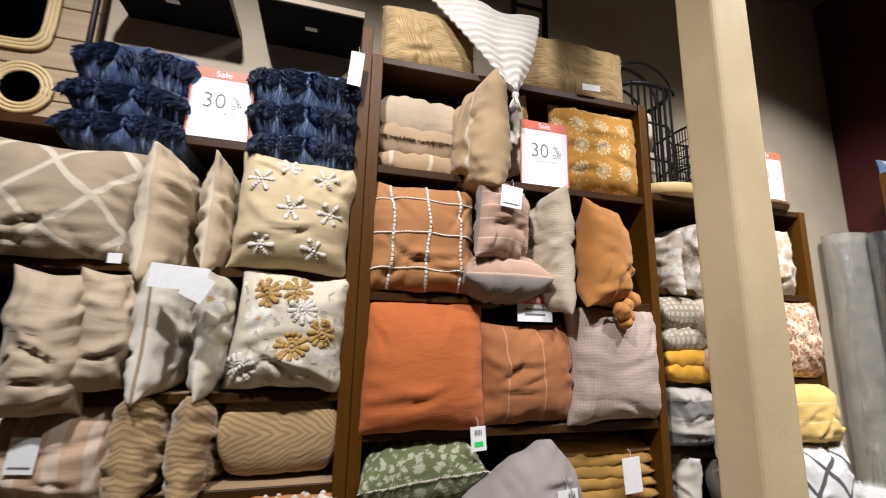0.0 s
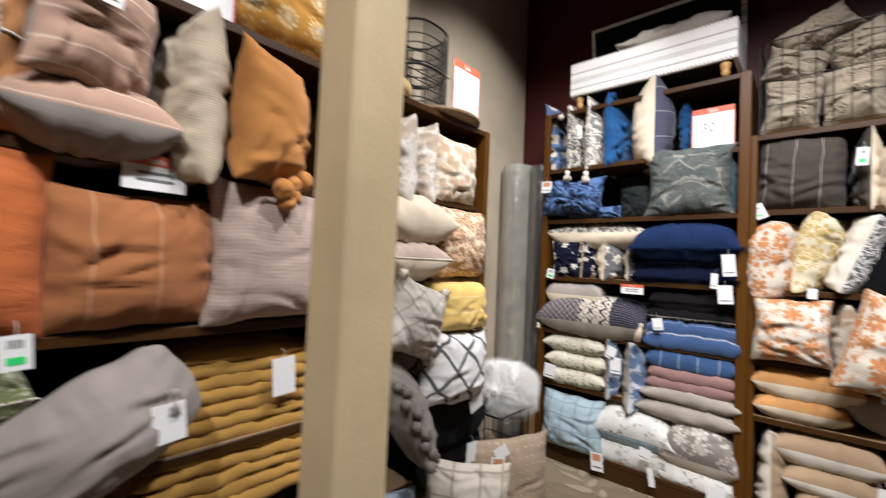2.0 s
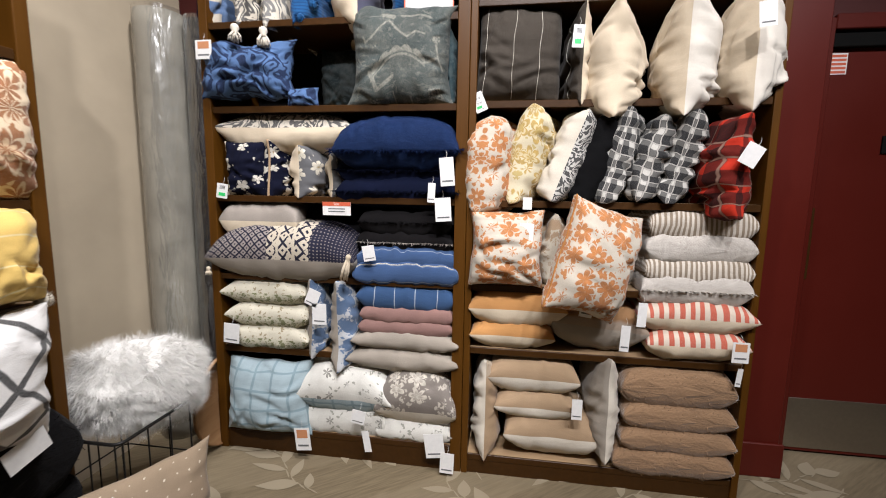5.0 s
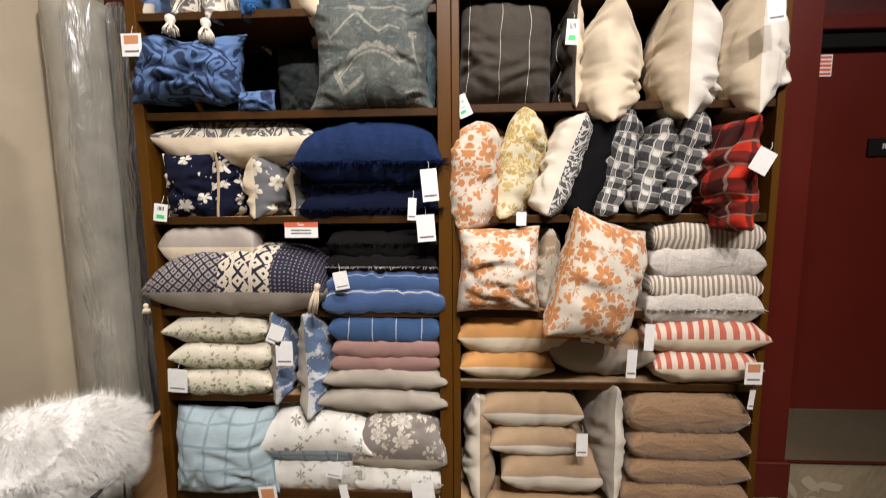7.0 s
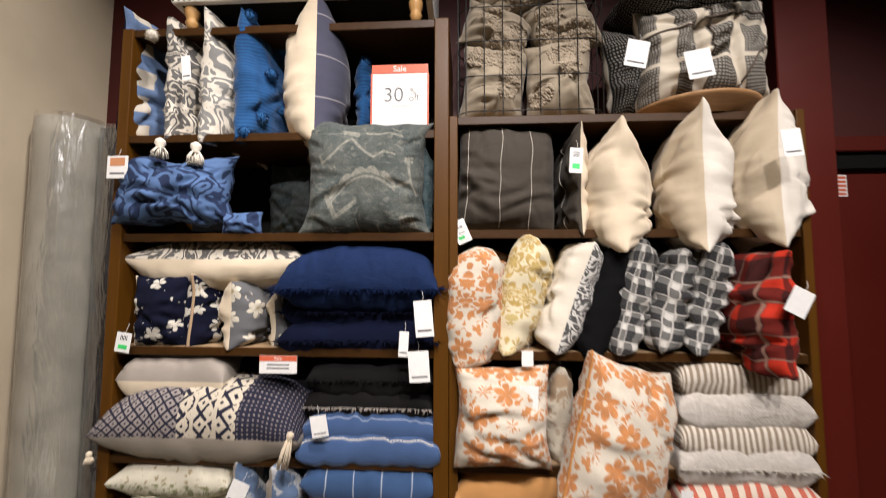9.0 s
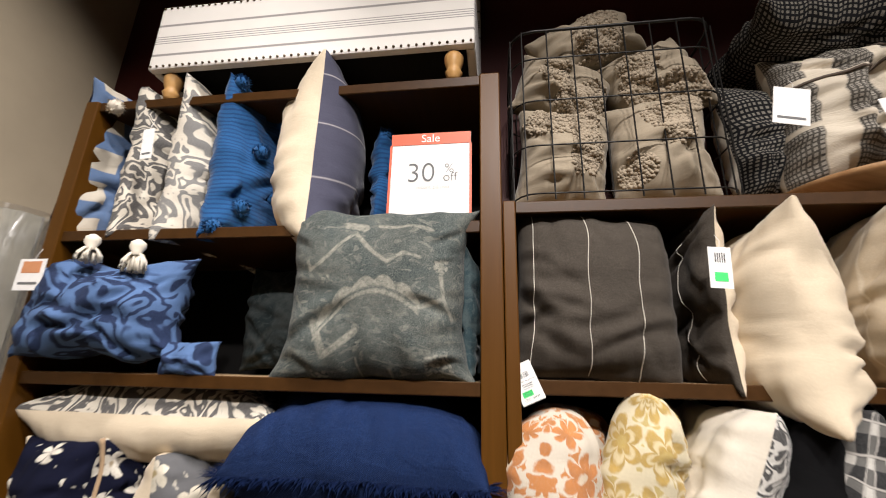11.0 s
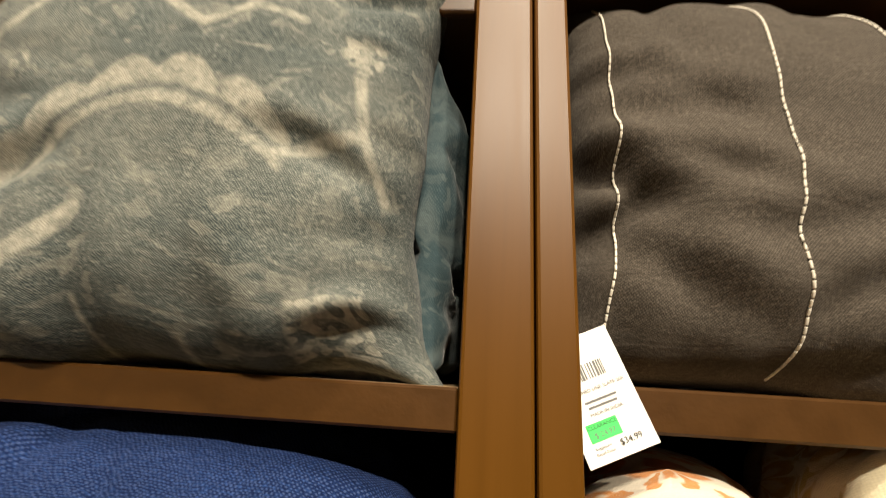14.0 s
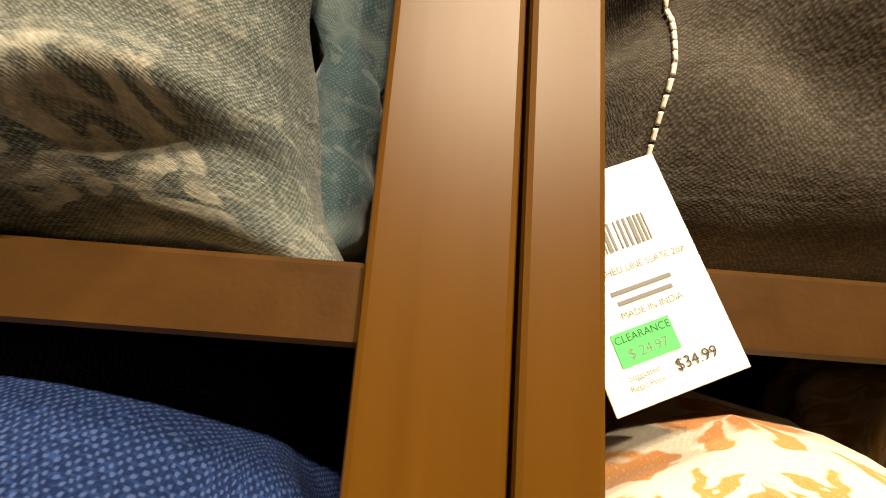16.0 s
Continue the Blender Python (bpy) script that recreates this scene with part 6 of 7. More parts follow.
CLEAR = glassy("clear_acrylic", 0.05)
sale_sign("B", -0.663, -0.457, 2.0615, 2.306, 0.012, "white thirty percent sale card with red header")
sale_sign("B", -1.036, -0.904, 1.203, 1.263, -0.012, "small white sale strip clipped to a shelf edge", True)
sale_sign("A", -0.494, -0.301, 2.0835, 2.335, -0.012 + 0.02, "white thirty percent sale card between navy throws")
sale_sign("A", 0.730, 0.949, 2.0645, 2.346, 0.012, "white thirty percent sale card before mustard pillows")
sale_sign("A", 0.695, 0.840, 1.506, 1.601, -0.014, "small white sale strip under a shelf edge", True)
sale_sign("C", 2.120, 2.345, 2.170, 2.460, 0.0, "white thirty percent sale card on the shelving top")


# ---- on top of the blue shelving: open storage bench ----
def bench():
    root = tagged(new("storage_bench"), "white striped storage bench with turned legs and open lid", "bench")
    root.matrix_world = spot_on("B", -0.935, 0.19, 2.4745)
    n = Nodes("striped_ticking")
    s = n.put("ShaderNodeSeparateXYZ", {0: n.obj()})
    z = s.outputs[2]
    grain = n.noise(n.obj(), 220.0, 2.0)
    col = n.mix(n.noise(n.obj(), 5.0), (0.60, 0.57, 0.53), (0.72, 0.69, 0.65))
    for c, half in ((0.135, 0.004), (0.245, 0.004), (0.178, 0.0015), (0.186, 0.0015), (0.194, 0.0015), (0.202, 0.0015)):
        hit = n.m("SUBTRACT", 1.0, n.step(n.m("ABSOLUTE", n.m("SUBTRACT", z, c)), half, 0.001))
        col = n.mix(n.m("MULTIPLY", hit, 0.8), col, (0.16, 0.15, 0.15))
    tick = n.done(col, 0.9, grain, 0.4, 0.001, 0.1)
    # a hollow upholstered box
    bm = box(-0.49, 0.49, -0.205, -0.180, 0.085, 0.320, 0.006, 2)
    add_box(bm, -0.49, 0.49, 0.165, 0.190, 0.085, 0.320, 0.006, 2)
    add_box(bm, -0.49, -0.465, -0.180, 0.165, 0.085, 0.320, 0.006, 2)
    add_box(bm, 0.465, 0.49, -0.180, 0.165, 0.085, 0.320, 0.006, 2)
    part("body", bm, tick, root)
    part("bottom", box(-0.464, 0.464, -0.179, 0.164, 0.088, 0.100), BLACK, root, "black dust cover")
    oak = wood("honey_wood", (0.36, 0.19, 0.06), (0.50, 0.29, 0.11), 0.4, 2)
    for x in (-0.43, 0.43):
        for y in (-0.165, 0.15):
            leg = add_lathe(bmesh.new(), [(0.013, 0.0), (0.018, 0.008), (0.020, 0.016), (0.024, 0.024), (0.018, 0.034), (0.021, 0.042), (0.026, 0.060), (0.027, 0.075), (0.020, 0.086)], 18)
            part("leg", leg, oak, root, "turned honey wood leg", True).matrix_basis = Matrix.Translation((x, y, 0))
    brass = plain("dark_nailhead", (0.10, 0.075, 0.05), 0.35, 0.9)
    for z in (0.094, 0.312):
        nails = bmesh.new()
        for i in range(46):
            bmesh.ops.create_icosphere(nails, subdivisions=1, radius=0.0045, matrix=Matrix.Translation((-0.48 + i * 0.96 / 45, -0.206, z)))
        part("nailhead_trim", nails, brass, root, "row of dark nailheads", True)["kind"] = "stuff"
    lid = part("lid", box(-0.49, 0.49, -0.012, 0.012, 0.0, 0.40, 0.006, 2), tick, root, "open padded lid, lined in black")
    lid.matrix_basis = Matrix.Translation((0, 0.20, 0.325)) @ pose(0, 0, 0, 8, 0, 0)
    part("lining", box(-0.462, 0.462, -0.016, -0.011, 0.03, 0.372), BLACK, lid)
    return root


bench()
p = pillow("B", -0.80, 2.845, 0.17, 0.66, 0.32, 0.16, greige, "pale grey throw lying in the open storage bench", flat=True, kind="folded_throw", category="throw", crumple=0.022, full=3.0)


# ---- on top of the orange shelving ----
def wire_basket(label, m, half_x, half_y, height, nx, ny, rows, r=0.0026, corner=0.06, dome=0.0, taper=1.0):
    """An open black wire basket with rounded corners."""
    root = tagged(new("wire_basket"), label, "basket")
    root.matrix_world = m

    def ring(z, k):
        pts = []
        for cx, cy, a0 in ((1, 1, 0), (-1, 1, 90), (-1, -1, 180), (1, -1, 270)):
            for i in range(5):
                g = radians(a0 + i * 22.5)
                pts.append(((half_x - corner) * cx * k + corner * math.cos(g), (half_y - corner) * cy * k + corner * math.sin(g), z))
        return pts
    for i, z in enumerate(rows):
        k = 1 - (1 - taper) * (1 - z / height)
        top = i == len(rows) - 1
        part("rim" if top else "hoop", add_tube(bmesh.new(), ring(z, k), r * (2.0 if top else 1.0), 6, True), IRON, root, "", True)
    for s in (-1, 1):
        for i in range(nx):
            x = (i / (nx - 1) * 2 - 1) * (half_x - corner * 0.5)
            part("wire", add_tube(bmesh.new(), [(x * taper, s * half_y * taper, 0.004), (x, s * half_y, height)], r, 5), IRON, root)
        for i in range(ny):
            y = (i / (ny - 1) * 2 - 1) * (half_y - corner * 0.5)
            part("wire", add_tube(bmesh.new(), [(s * half_x * taper, y * taper, 0.004), (s * half_x, y, height)], r, 5), IRON, root)
    for i in range(4):
        y = (i / 3 * 2 - 1) * half_y * 0.8
        part("base_wire", add_tube(bmesh.new(), [(-half_x * taper, y, 0.004), (half_x * taper, y, 0.004)], r, 5), IRON, root)
    if dome:
        for k in (-0.5, 0.0, 0.5):
            pts = [(math.cos(math.pi * i / 14) * half_x, k * half_y * 2 * 0.7, height + math.sin(math.pi * i / 14) * dome * (1 - abs(k) * 0.4)) for i in range(15)]
            part("hoop_handle", add_tube(bmesh.new(), pts, r * 1.3, 6), IRON, root, "", True)
    return root


wire_basket("black wire basket filled with taupe tufted pillows", spot_on("B", -0.088, 0.205, 2.108), 0.262, 0.19, 0.50, 8, 6, (0.02, 0.15, 0.28, 0.41, 0.50), 0.0021)
tuft_taupe = fabric("taupe_tufted_cotton", (0.30, 0.25, 0.18), None, 800, 0.5)
pile_taupe = fabric("taupe_cut_pile", (0.34, 0.28, 0.205), scrolls((0.22, 0.17, 0.12), 120.0, 0.4), 200, 1.0)


def basket_pillow(a, z, dep, w, h, d, turn, lean, seed):
    q = pillow("B", a, z, dep, w, h, d, tuft_taupe, "taupe cotton pillow with shaggy tufted patches, in a wire basket", turn=turn, lean=lean, group="pillows in the wire basket", crumple=0.016, full=2.6)
    cover, rng = SHAPE[q.name], random.Random(seed)
    for k in range(4):
        cu, cv, rad = rng.uniform(-0.7, 0.7), rng.uniform(-0.8, 0.8), rng.uniform(0.04, 0.06)
        bm = bmesh.new()
        for i in range(260):
            g, s = rng.uniform(0, 6.28), rad * math.sqrt(rng.random())
            u, v = cu + math.cos(g) * s / (w / 2), cv + math.sin(g) * s / (h / 2)
            if abs(u) < 0.97 and abs(v) < 0.97:
                o = cover.at(u, v, -1, 0.002)
                bmesh.ops.create_icosphere(bm, subdivisions=1, radius=rng.uniform(0.003, 0.0065), matrix=Matrix.Translation(o))
        part("tufted_patch", bm, pile_taupe, q, "", True)["kind"] = "stuff"
    return q


basket_pillow(-0.215, 2.270, 0.13, 0.25, 0.30, 0.17, 10, 4, 1)
basket_pillow(0.030, 2.275, 0.12, 0.25, 0.32, 0.18, -6, -3, 2)
basket_pillow(-0.200, 2.490, 0.15, 0.28, 0.20, 0.19, 12, 18, 3)
basket_pillow(0.050, 2.510, 0.16, 0.26, 0.26, 0.19, -8, -20, 4)
basket_pillow(-0.120, 2.660, 0.15, 0.34, 0.17, 0.17, 10, -28, 5)

tray_wood = wood("mango_wood", (0.25, 0.13, 0.055), (0.36, 0.21, 0.10), 0.45, 0)
tray = mesh_ob("round_tray", add_lathe(bmesh.new(), [(0.05, 0.0), (0.150, 0.0), (0.158, 0.012), (0.205, 0.030), (0.216, 0.036), (0.218, 0.046), (0.210, 0.050), (0.198, 0.042), (0.06, 0.036)], 48), tray_wood, smooth=True)
tray.matrix_world = spot_on("B", 0.530, 0.150, 2.108)
tagged(tray, "round brown wooden tray under tied pillows", "tray")


def block_weave(n, u, v, ground):
    small = n.m("MULTIPLY", n.band(u, 0.011, 0.62), n.band(v, 0.011, 0.62))
    dark = n.mix(n.m("MULTIPLY", small, 0.62), (0.008, 0.008, 0.009), (0.42, 0.39, 0.34))
    return n.mix(n.m("MULTIPLY", n.band(u, 0.150, 0.66, 0.3), n.band(n.m("ADD", v, 0.04), 0.19, 0.88, 0.3)), ground, dark)


def tweed(n, u, v, ground):
    small = n.m("MULTIPLY", n.band(u, 0.012, 0.55), n.band(v, 0.012, 0.55))
    return n.mix(n.m("MULTIPLY", small, 0.55), ground, (0.38, 0.35, 0.30))


block_cloth = fabric("ivory_black_block_weave", (0.62, 0.55, 0.44), block_weave, 500, 0.9, sheen=0.0)
tweed_cloth = fabric("black_ivory_tweed", (0.010, 0.010, 0.011), tweed, 500, 0.9, sheen=0.0)
cordage = plain("dark_jute_cord", (0.08, 0.06, 0.045), 0.9)
BUNDLE = "corded bundle of pillows"
pillow("B", 0.345, 2.335, 0.205, 0.26, 0.36, 0.16, tweed_cloth, "black tweed pillow with an ivory edge, tied in a bundle", turn=20, lean=-6, group=BUNDLE, crumple=0.018, back=offwhite)
p = pillow("B", 0.545, 2.348, 0.115, 0.45, 0.40, 0.26, block_cloth, "black and ivory block weave pillow, tied in a bundle", turn=-6, group=BUNDLE, crumple=0.022, full=3.4, n=60, folds=((-1, -0.30, 0.0, 88, 0.20, 0.030, 0.016), (-1, 0.32, 0.1, 80, 0.18, 0.024, 0.016), (-1, 0.1, 0.35, 4, 0.20, 0.022, 0.015)))
price_tag(p, "B", 0.445, 2.235, -0.075, 0.085, 0.095, -10, "plain")
price_tag(p, "B", 0.265, 2.300, -0.03, 0.075, 0.095, 12, "plain")
price_tag(p, "B", 0.600, 2.500, -0.075, 0.090, 0.085, -8, "plain")
for path in (line(-0.10, -0.98, -0.02, 0.98), line(-0.95, 0.30, 0.98, 0.55), line(0.20, -0.95, 0.95, 0.0)):
    cord(p, path, 0.0042, cordage, "tie_cord")
p = pillow("B", 0.520, 2.625, 0.150, 0.50, 0.36, 0.17, tweed_cloth, "black tweed pillow lying on a tied bundle", flat=True, lean=-4, group=BUNDLE, full=4.0, ears=0.05, crumple=0.020)


# ---- corner: wrapped rug rolls, bin, lid and floor pillows ----
def rug_roll(label, x, y, r, height, inner, wrapped):
    rng = random.Random(int(r * 1000))
    root = tagged(mesh_ob("rug_roll", bmesh.new(), inner), label, "rug roll")
    bm = bmesh.new()
    n, rows = 40, 26
    grid_ = [[bm.verts.new((r * (1 + 0.012 * noise.noise((math.cos(k / n * 6.283) * 2, math.sin(k / n * 6.283) * 2, j * 0.5))) * math.cos(k / n * 6.283), r * math.sin(k / n * 6.283), j / rows * height)) for k in range(n)] for j in range(rows + 1)]
    for a, b in zip(grid_, grid_[1:]):
        for k in range(n):
            bm.faces.new((a[k], a[(k + 1) % n], b[(k + 1) % n], b[k]))
    bm.faces.new(grid_[-1]), bm.faces.new(grid_[0][::-1])
    part("rolled_rug", bm, inner, root, "", True)
    # the spiral on the end
    pts = [(math.cos(i * 0.35) * r * 0.95 * (1 - i / 110), math.sin(i * 0.35) * r * 0.95 * (1 - i / 110), height + 0.002) for i in range(90)]
    part("rolled_edge", add_tube(bmesh.new(), pts, 0.003, 4), inner, root, "", True)
    if wrapped:
        bm = bmesh.new()
        rows = 60
        g2 = []
        for j in range(rows + 1):
            row = []
            for k in range(n * 2):
                g = k / (n * 2) * 6.283
                wob = 1.035 + 0.05 * noise.noise((math.cos(g) * 3, math.sin(g) * 3, j * 0.22)) + 0.03 * noise.noise((math.cos(g) * 9, math.sin(g) * 9, j * 0.5))
                row.append(bm.verts.new((r * wob * math.cos(g), r * wob * math.sin(g), 0.004 + j / rows * (height + 0.012))))
            g2.append(row)
        for a, b in zip(g2, g2[1:]):
            for k in range(n * 2):
                bm.faces.new((a[k], a[(k + 1) % (n * 2)], b[(k + 1) % (n * 2)], b[k]))
        part("plastic_wrap", bm, WRAP, root, "crinkled clear plastic wrap", True).visible_shadow = False
    root.matrix_world = Matrix.Translation((x, y, 0.0))
    return root


def film():
    """Thin clear plastic: mostly see-through, with sharp crinkled glints."""
    n = Nodes("clear_plastic_film")
    q = n.put("ShaderNodeSeparateXYZ", {0: n.obj()})
    h = n.noise(n.vec(n.m("MULTIPLY", q.outputs[0], 11.0), n.m("MULTIPLY", q.outputs[1], 11.0), n.m("MULTIPLY", q.outputs[2], 2.2)), 1.0, 4.0, 0.6, 0.5)
    bump = n.put("ShaderNodeBump", {"Strength": 0.7, "Distance": 0.03, "Height": h}).outputs[0]
    gl = n.put("ShaderNodeBsdfGlossy", {"Roughness": 0.24, "Normal": bump, "Color": (1.0, 1.0, 1.0)})
    tr = n.put("ShaderNodeBsdfTransparent", {"Color": (0.93, 0.93, 0.93)})
    fr = n.put("ShaderNodeFresnel", {"IOR": 1.5, "Normal": bump})
    mx = n.put("ShaderNodeMixShader", {0: n.m("ADD", n.m("MULTIPLY", fr.outputs[0], 0.9), 0.22), 1: tr.outputs[0], 2: gl.outputs[0]})
    n.tree.links.new(mx.outputs[0], n.tree.nodes["Material Output"].inputs[0])
    return n.mat


WRAP = film()
rug_grey = paint("grey_rug_back", (0.24, 0.225, 0.185), 0.9, 7.0, 0.9, 0.3)
rug_dark = paint("charcoal_rug_back", (0.018, 0.018, 0.020), 0.6, 9.0, 0.9, 0.4)
rug_roll("tall grey rug roll wrapped in clear plastic, standing in the corner", 3.335, 1.915, 0.112, 2.15, rug_grey, True)
rug_roll("dark rug roll wrapped in clear plastic beside a grey one", 3.370, 1.722, 0.076, 2.12, rug_dark, True)

lid = mesh_ob("round_wooden_board", add_lathe(bmesh.new(), [(0.10, 0.0), (0.222, 0.0), (0.232, 0.006), (0.234, 0.022), (0.226, 0.024), (0.216, 0.012), (0.09, 0.011)], 48), tray_wood, smooth=True)
lid.matrix_world = Matrix.Translation((3.275, 1.640, 0.236)) @ pose(0, 0, 0, 89, 0, 2)
tagged(lid, "round brown wooden board leaning on the shelving side", "board")

wire_basket("black wire floor bin holding a white fur pillow", Matrix.Translation((2.68, 1.62, 0.0)), 0.165, 0.165, 0.46, 4, 4, (0.01, 0.23, 0.46), 0.003, 0.03)
fur_white = fabric("white_long_fur", (0.80, 0.78, 0.74), None, 200, 0.6, 0.3, crease=0.5)
p = pillow("A", 2.755, 0.555, 0.13, 0.45, 0.32, 0.25, fur_white, "shaggy white fur pillow spilling from a wire bin", turn=-20, lean=16, kind="fur_pillow", full=2.2, puff=0.6, ears=-0.05, crumple=0.030, corners=((0.05, 0.05), (-0.06, 0.03), (0.02, -0.05), (-0.05, -0.03)))
fur(p, 0.050, fur_white, 34000, drop=0.45, width=0.0006)

p = pillow("A", 2.460, 0.205, -0.105, 0.45, 0.40, 0.15, dotted, "tan dotted floor pillow leaning on the shelving foot", turn=-37, tilt=6, lean=-3, full=3.0, ears=0.05, crumple=0.011, corners=((0.06, 0.0), (-0.11, 0.0), (0.0, -0.02), (0.02, 0.02)))
price_tag(p, "A", 2.350, 0.365, -0.125, 0.075, 0.06, -28, "none", -37)
price_tag(p, "A", 2.300, 0.300, -0.135, 0.075, 0.115, 4, "kraft", -37)
p = pillow("A", 2.040, 0.210, -0.135, 0.42, 0.42, 0.15, window_check, "ivory windowpane check pillow leaning on another", turn=-54, tilt=9, full=3.2, crumple=0.011)
p = pillow("A", 1.600, 0.175, 0.030, 0.46, 0.36, 0.15, blue_grey, "blue and grey print pillow on the floor", turn=-25, tilt=20, full=3.0)
p = pillow("A", 1.780, 0.105, -0.130, 0.40, 0.40, 0.12, stone, "grey pillow lying on the floor", turn=-40, tilt=62, full=3.0)


# ---- on top of the rust shelving ----
def straw(n, u, v, ground):
    """Bundles of straw laid to and fro in blocks."""
    side = n.band(n.m("ADD", u, n.m("MULTIPLY", v, 0.5)), 0.34, 0.62, 0.2)
    along = n.noise(n.vec(n.m("MULTIPLY", u, 14.0), n.m("MULTIPLY", v, 260.0)), 1.0, 3.0, 0.65)
    steep = n.noise(n.vec(n.m("MULTIPLY", n.m("ADD", u, n.m("MULTIPLY", v, 0.35)), 260.0), n.m("MULTIPLY", v, 14.0)), 1.0, 3.0, 0.65)
    g = n.m("ADD", n.m("MULTIPLY", side, along), n.m("MULTIPLY", n.m("SUBTRACT", 1.0, side), steep))
    return n.mix(n.step(g, 0.5, 0.14), (0.21, 0.125, 0.045), (0.56, 0.40, 0.19))


jute = fabric("braided_jute", (0.42, 0.29, 0.13), straw, 260, 1.0)
jute_dark = fabric("jute_fibre", (0.36, 0.24, 0.10), None, 300)
p = pillow("A", 0.345, 2.662, 0.10, 0.40, 0.30, 0.15, jute, "braided jute lumbar pillow on top of the shelving", full=3.6, ears=0.02)
fringe(p, 0.012, jute_dark, "lrbt", 160)
p = pillow("A", 1.02, 2.670, 0.10, 0.60, 0.31, 0.15, jute, "wide braided jute lumbar pillow on top of the shelving", full=3.6, ears=0.02)
fringe(p, 0.012, jute_dark, "lrbt", 200)
price_tag(p, "A", 1.06, 2.535, -0.02, 0.09, 0.03, -3, "none")


def draped_throw():
    """A ribbed white throw laid over two pillows, its point hanging over the shelf edge."""
    bm = bmesh.new()
    uvl = bm.loops.layers.uv.new("UVMap")
    n = 44
    rows = []
    for j in range(n + 1):
        v = j / n
        row = []
        for i in range(n + 1):
            u = i / n * 2 - 1
            half = 0.235 * (1 - v) ** 0.75 + 0.008
            x = u * half + 0.10 * v
            z = 0.34 - 0.42 * v - 0.02 * abs(u) * (1 - v)
            y = -0.005 - 0.055 * math.sin(min(1.0, v * 1.4) * math.pi * 0.5) + 0.012 * math.sin(u * 5 + v * 3)
            y += 0.006 * math.sin(v * 75 + 1.2 * math.sin(u * 6)) 
            row.append(bm.verts.new((x, y, z)))
        rows.append(row)
    for j in range(n):
        for i in range(n):
            f = bm.faces.new((rows[j][i], rows[j + 1][i], rows[j + 1][i + 1], rows[j][i + 1]))
            f.smooth = True
            for loop in f.loops:
                loop[uvl].uv = (loop.vert.co.x, loop.vert.co.z)
    ob = mesh_ob("draped_throw", bm, cream_white)
    sol = ob.modifiers.new("thickness", "SOLIDIFY")
    sol.thickness = 0.008
    ob.matrix_world = spot_on("A", 0.575, 0.01, 2.512)
    tagged(ob, "white ribbed throw draped over jute pillows, tasselled point hanging", "throw")
    tassel(ob, "A", 0.678, 2.425, -0.05, 0.085, 0.022, cream_white)
    return ob


draped_throw()
ladder = tagged(new("display_ladder"), "black wooden display ladder leaning on the wall", "ladder")
for x in (0.93, 1.13):
    part("rail", box(x - 0.014, x + 0.014, 1.93, 1.955, 2.512, 3.75, 0.003), IRON, ladder)
for z in (2.75, 3.05, 3.35, 3.65):
    part("rung", add_tube(bmesh.new(), [(0.93, 1.942, z), (1.13, 1.942, z)], 0.011, 8), IRON, ladder)

# ---- on top of the corner shelving ----
wire_basket("tall black wire basket with a hooped top and cream cushions inside", spot_on("C", 1.56, 0.22, 2.142), 0.20, 0.17, 0.62, 7, 6, (0.02, 0.20, 0.40, 0.62), 0.0065, 0.16, 0.20)
p = pillow("C", 1.56, 2.32, 0.21, 0.26, 0.30, 0.20, taupe, "cream cushion rolled inside a wire basket", full=3.0)
p = pillow("C", 1.56, 2.58, 0.21, 0.26, 0.22, 0.18, cream, "cream cushion inside a wire basket", full=3.0)
pine = wood("pale_pine", (0.52, 0.35, 0.15), (0.64, 0.46, 0.22), 0.45, 0)
t2 = mesh_ob("oval_tray", add_lathe(bmesh.new(), [(0.10, 0.0), (0.190, 0.0), (0.205, 0.008), (0.212, 0.050), (0.205, 0.056), (0.196, 0.020), (0.09, 0.016)], 48), pine, smooth=True)
t2.matrix_world = spot_on("C", 1.66, 0.115, 2.1415) @ Matrix.Diagonal((1.0, 0.8, 1.0, 1.0))
tagged(t2, "pale wooden oval tray on top of the shelving", "tray")
t3 = mesh_ob("dark_round_tray", add_lathe(bmesh.new(), [(0.15, 0.0), (0.250, 0.0), (0.262, 0.006), (0.266, 0.022), (0.260, 0.026), (0.250, 0.016), (0.12, 0.013)], 56), wood("walnut_rim", (0.12, 0.075, 0.035), (0.20, 0.13, 0.07), 0.45, 0), smooth=True)
t3.matrix_world = spot_on("C", 2.19, 0.195, 2.1415)
tagged(t3, "round dark wooden tray under black baskets", "tray")
for k, z in ((0, 2.158), (1, 2.40)):
    wire_basket("black wire basket stacked on another", spot_on("C", 2.06, 0.23, z + 0.002), 0.155, 0.145, 0.235, 12, 10, (0.01, 0.06, 0.11, 0.16, 0.235), 0.0032, 0.12)

# ---- above the navy throws ----
planks = tagged(new("plank_board"), "tan plank display board on the beige wall", "display board")
tan_wood = wood("pale_plank", (0.34, 0.25, 0.155), (0.44, 0.335, 0.215), 0.6, 0)
for i in range(7):
    part("plank", box(-2.30, -1.08, 2.02, 2.046, 2.09 + i * 0.15, 2.09 + i * 0.15 + 0.144, 0.003), tan_wood, planks)
gold = plain("pale_rattan", (0.62, 0.47, 0.24), 0.5)
mirror_glass = plain("mirror_glass", (0.75, 0.75, 0.75), 0.28, 1.0)


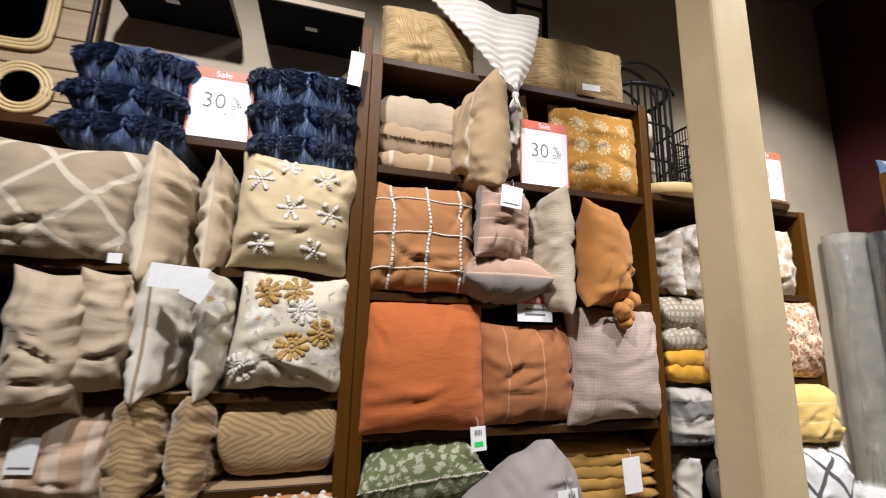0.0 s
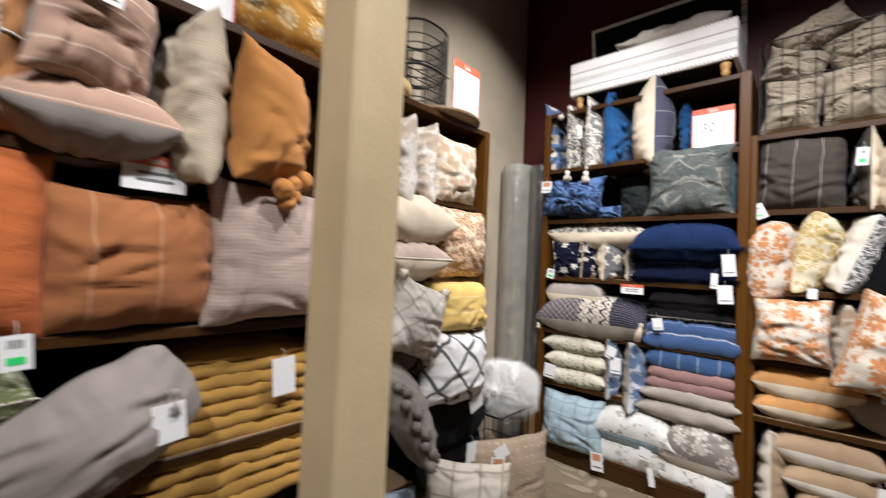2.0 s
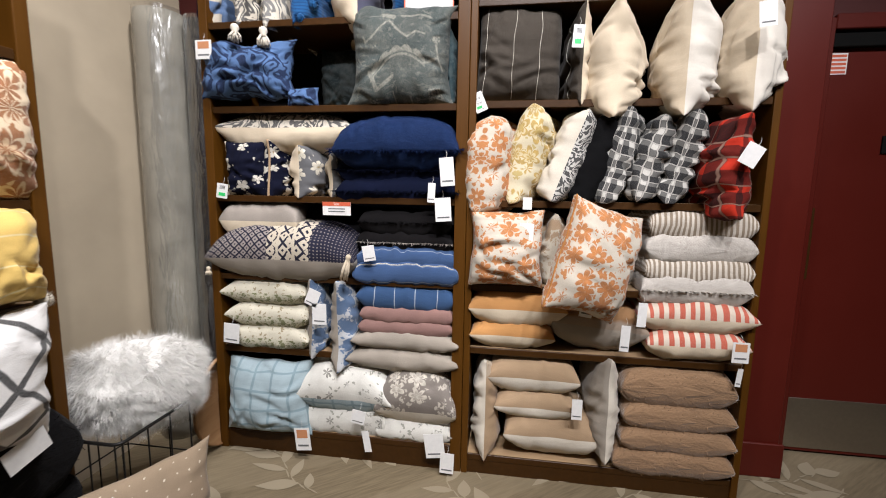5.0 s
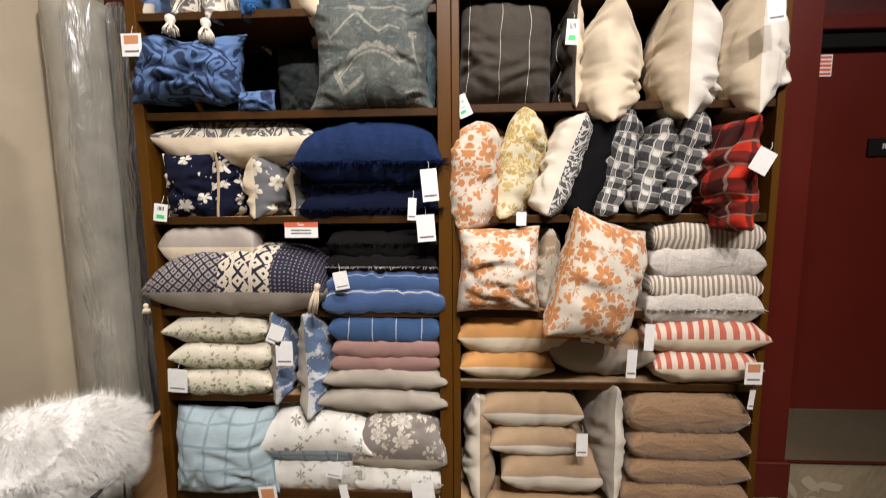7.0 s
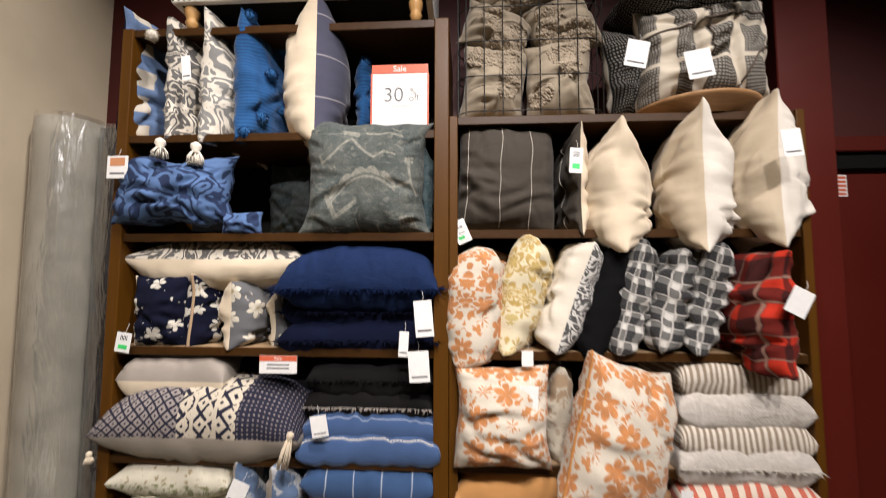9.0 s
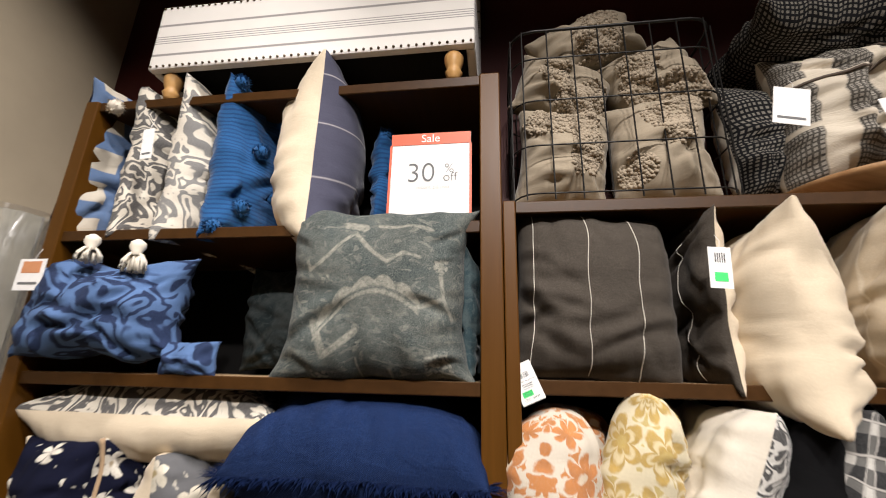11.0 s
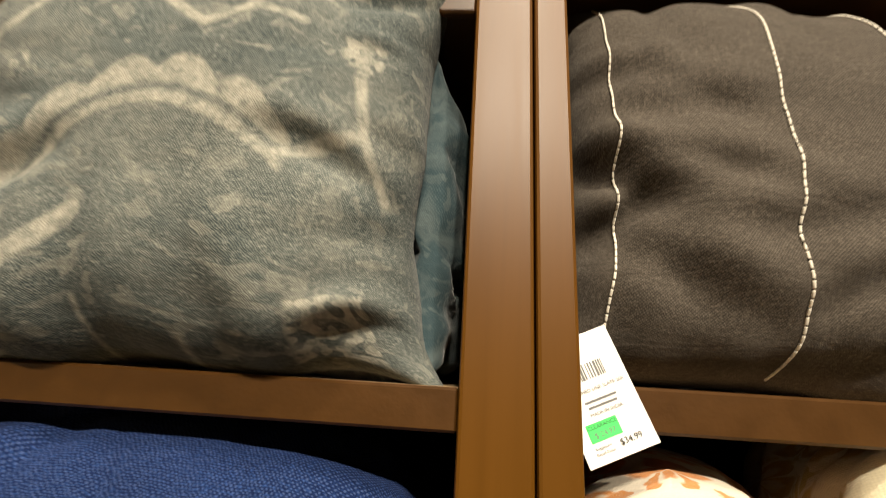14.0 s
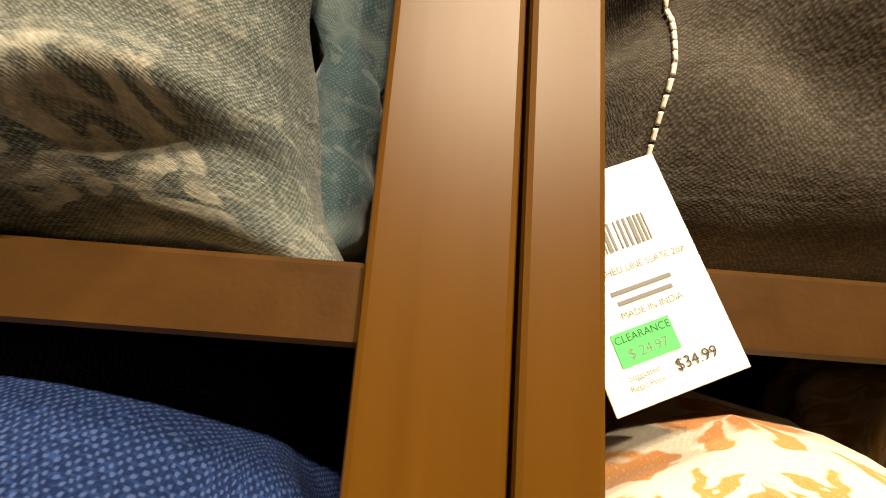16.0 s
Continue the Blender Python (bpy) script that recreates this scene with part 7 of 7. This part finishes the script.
def rattan_frame(kind, label, category, m, w, h, r, rounded, pane, pane_label):
    root = tagged(new(kind), label, category)
    root.matrix_world = m
    n = 40
    def loop(k):
        pts = []
        for i in range(n):
            g = i / n * 2 * math.pi
            c, s = math.cos(g), math.sin(g)
            e = 1.0 if rounded else 0.32
            pts.append(((w / 2 - k) * math.copysign(abs(c) ** e, c), 0, (h / 2 - k) * math.copysign(abs(s) ** e, s)))
        return pts
    for k in (0.0, 0.016, 0.032):
        part("cane_hoop", add_tube(bmesh.new(), loop(k), r, 8, True), gold, root, "", True)
    bm = bmesh.new()
    bm.faces.new([bm.verts.new(q) for q in loop(0.03)])
    bmesh.ops.solidify(bm, geom=bm.faces[:], thickness=0.004)
    part("pane" if rounded else "woven_panel", bm, pane, root, pane_label)
    return root


rattan_frame("rattan_tray", "rectangular pale rattan tray hung on a plank board", "tray", Matrix.Translation((-1.45, 2.005, 2.86)), 0.44, 0.52, 0.009, False, tan_wood, "woven cane base")
rattan_frame("rattan_mirror", "small round pale rattan mirror on a plank board", "mirror", Matrix.Translation((-1.30, 2.005, 2.425)), 0.22, 0.22, 0.008, True, mirror_glass, "silvered pane")
part_stand = tagged(mesh_ob("black_pole", add_tube(bmesh.new(), [(-1.055, 1.93, 2.085), (-1.055, 1.93, 3.6)], 0.012, 10), IRON, smooth=True), "slim black metal pole behind navy throws", "pole")
ledge_face = paint("beige_ledge", (0.42, 0.34, 0.24), 0.6)
for x0, x1 in ((-0.985, -0.505), (-0.390, 0.075)):
    ledge = tagged(mesh_ob("wall_ledge", box(x0, x1, 1.73, 2.048, 2.872, 2.905, 0.002), ledge_face), "beige wall ledge with a black underside", "ledge", "wall ledges")
    part("underside", box(x0 + 0.004, x1 - 0.004, 1.734, 2.046, 2.866, 2.871), BLACK, ledge, "black lined underside")
    part("paper_label", box((x0 + x1) / 2 - 0.035, (x0 + x1) / 2 + 0.02, 1.86, 1.885, 2.8645, 2.8655), PAPER, ledge)


# ---- white knitted throw on a rack, at the aisle's near side ----
def knit_rack():
    rack = tagged(new("quilt_rack"), "dark wooden quilt rack under a white throw", "rack")
    for y in (-0.72, -1.36):
        part("upright", box(2.16, 2.19, y - 0.015, y + 0.015, 0.0, 1.36, 0.003), IRON, rack)
        part("foot", box(2.04, 2.31, y - 0.02, y + 0.02, 0.0, 0.03, 0.004), IRON, rack)
    part("bar", add_tube(bmesh.new(), [(2.175, -0.70, 1.35), (2.175, -1.38, 1.35)], 0.013, 10), IRON, rack)
    part("bar", add_tube(bmesh.new(), [(2.175, -0.70, 0.45), (2.175, -1.38, 0.45)], 0.013, 10), IRON, rack)
    bm = bmesh.new()
    uvl = bm.loops.layers.uv.new("UVMap")
    n, rows = 110, []
    for j in range(n + 1):
        v = j / n
        row = []
        for i in range(61):
            u = i / 60
            s = (u * 0.72 + v * 0.66)
            rib = abs(math.sin(s * math.pi / 0.062)) ** 0.7
            bob = 0.4 + 0.6 * abs(math.sin((u * 0.72 - v * 0.66) * math.pi / 0.030))
            spread = 0.19 * v ** 1.3
            row.append(bm.verts.new((2.155 - 0.13 * v + 0.03 * math.sin(u * 9) * v - 0.020 * rib * bob, -0.68 + spread - u * (0.70 + spread), 1.375 - 0.66 * v - 0.02 * math.sin(u * 8))))
        rows.append(row)
    for j in range(n):
        for i in range(60):
            f = bm.faces.new((rows[j][i], rows[j + 1][i], rows[j + 1][i + 1], rows[j][i + 1]))
            f.smooth = True
            for loop in f.loops:
                loop[uvl].uv = (loop.vert.co.y, loop.vert.co.z)
    th = mesh_ob("knitted_throw", bm, fabric("white_chunky_knit", (0.66, 0.63, 0.58), None, 350, 1.0, crease=0.2))
    sol = th.modifiers.new("thickness", "SOLIDIFY")
    sol.thickness = 0.015
    tagged(th, "chunky white diagonal knit throw with tassels, hung on a rack", "throw")
    for y in (-0.50, -0.74, -0.98, -1.22):
        tassel(th, "B", -y, 0.725, 2.03 - 3.216, 0.14, 0.032, cream_white)
    return th


knit_rack()
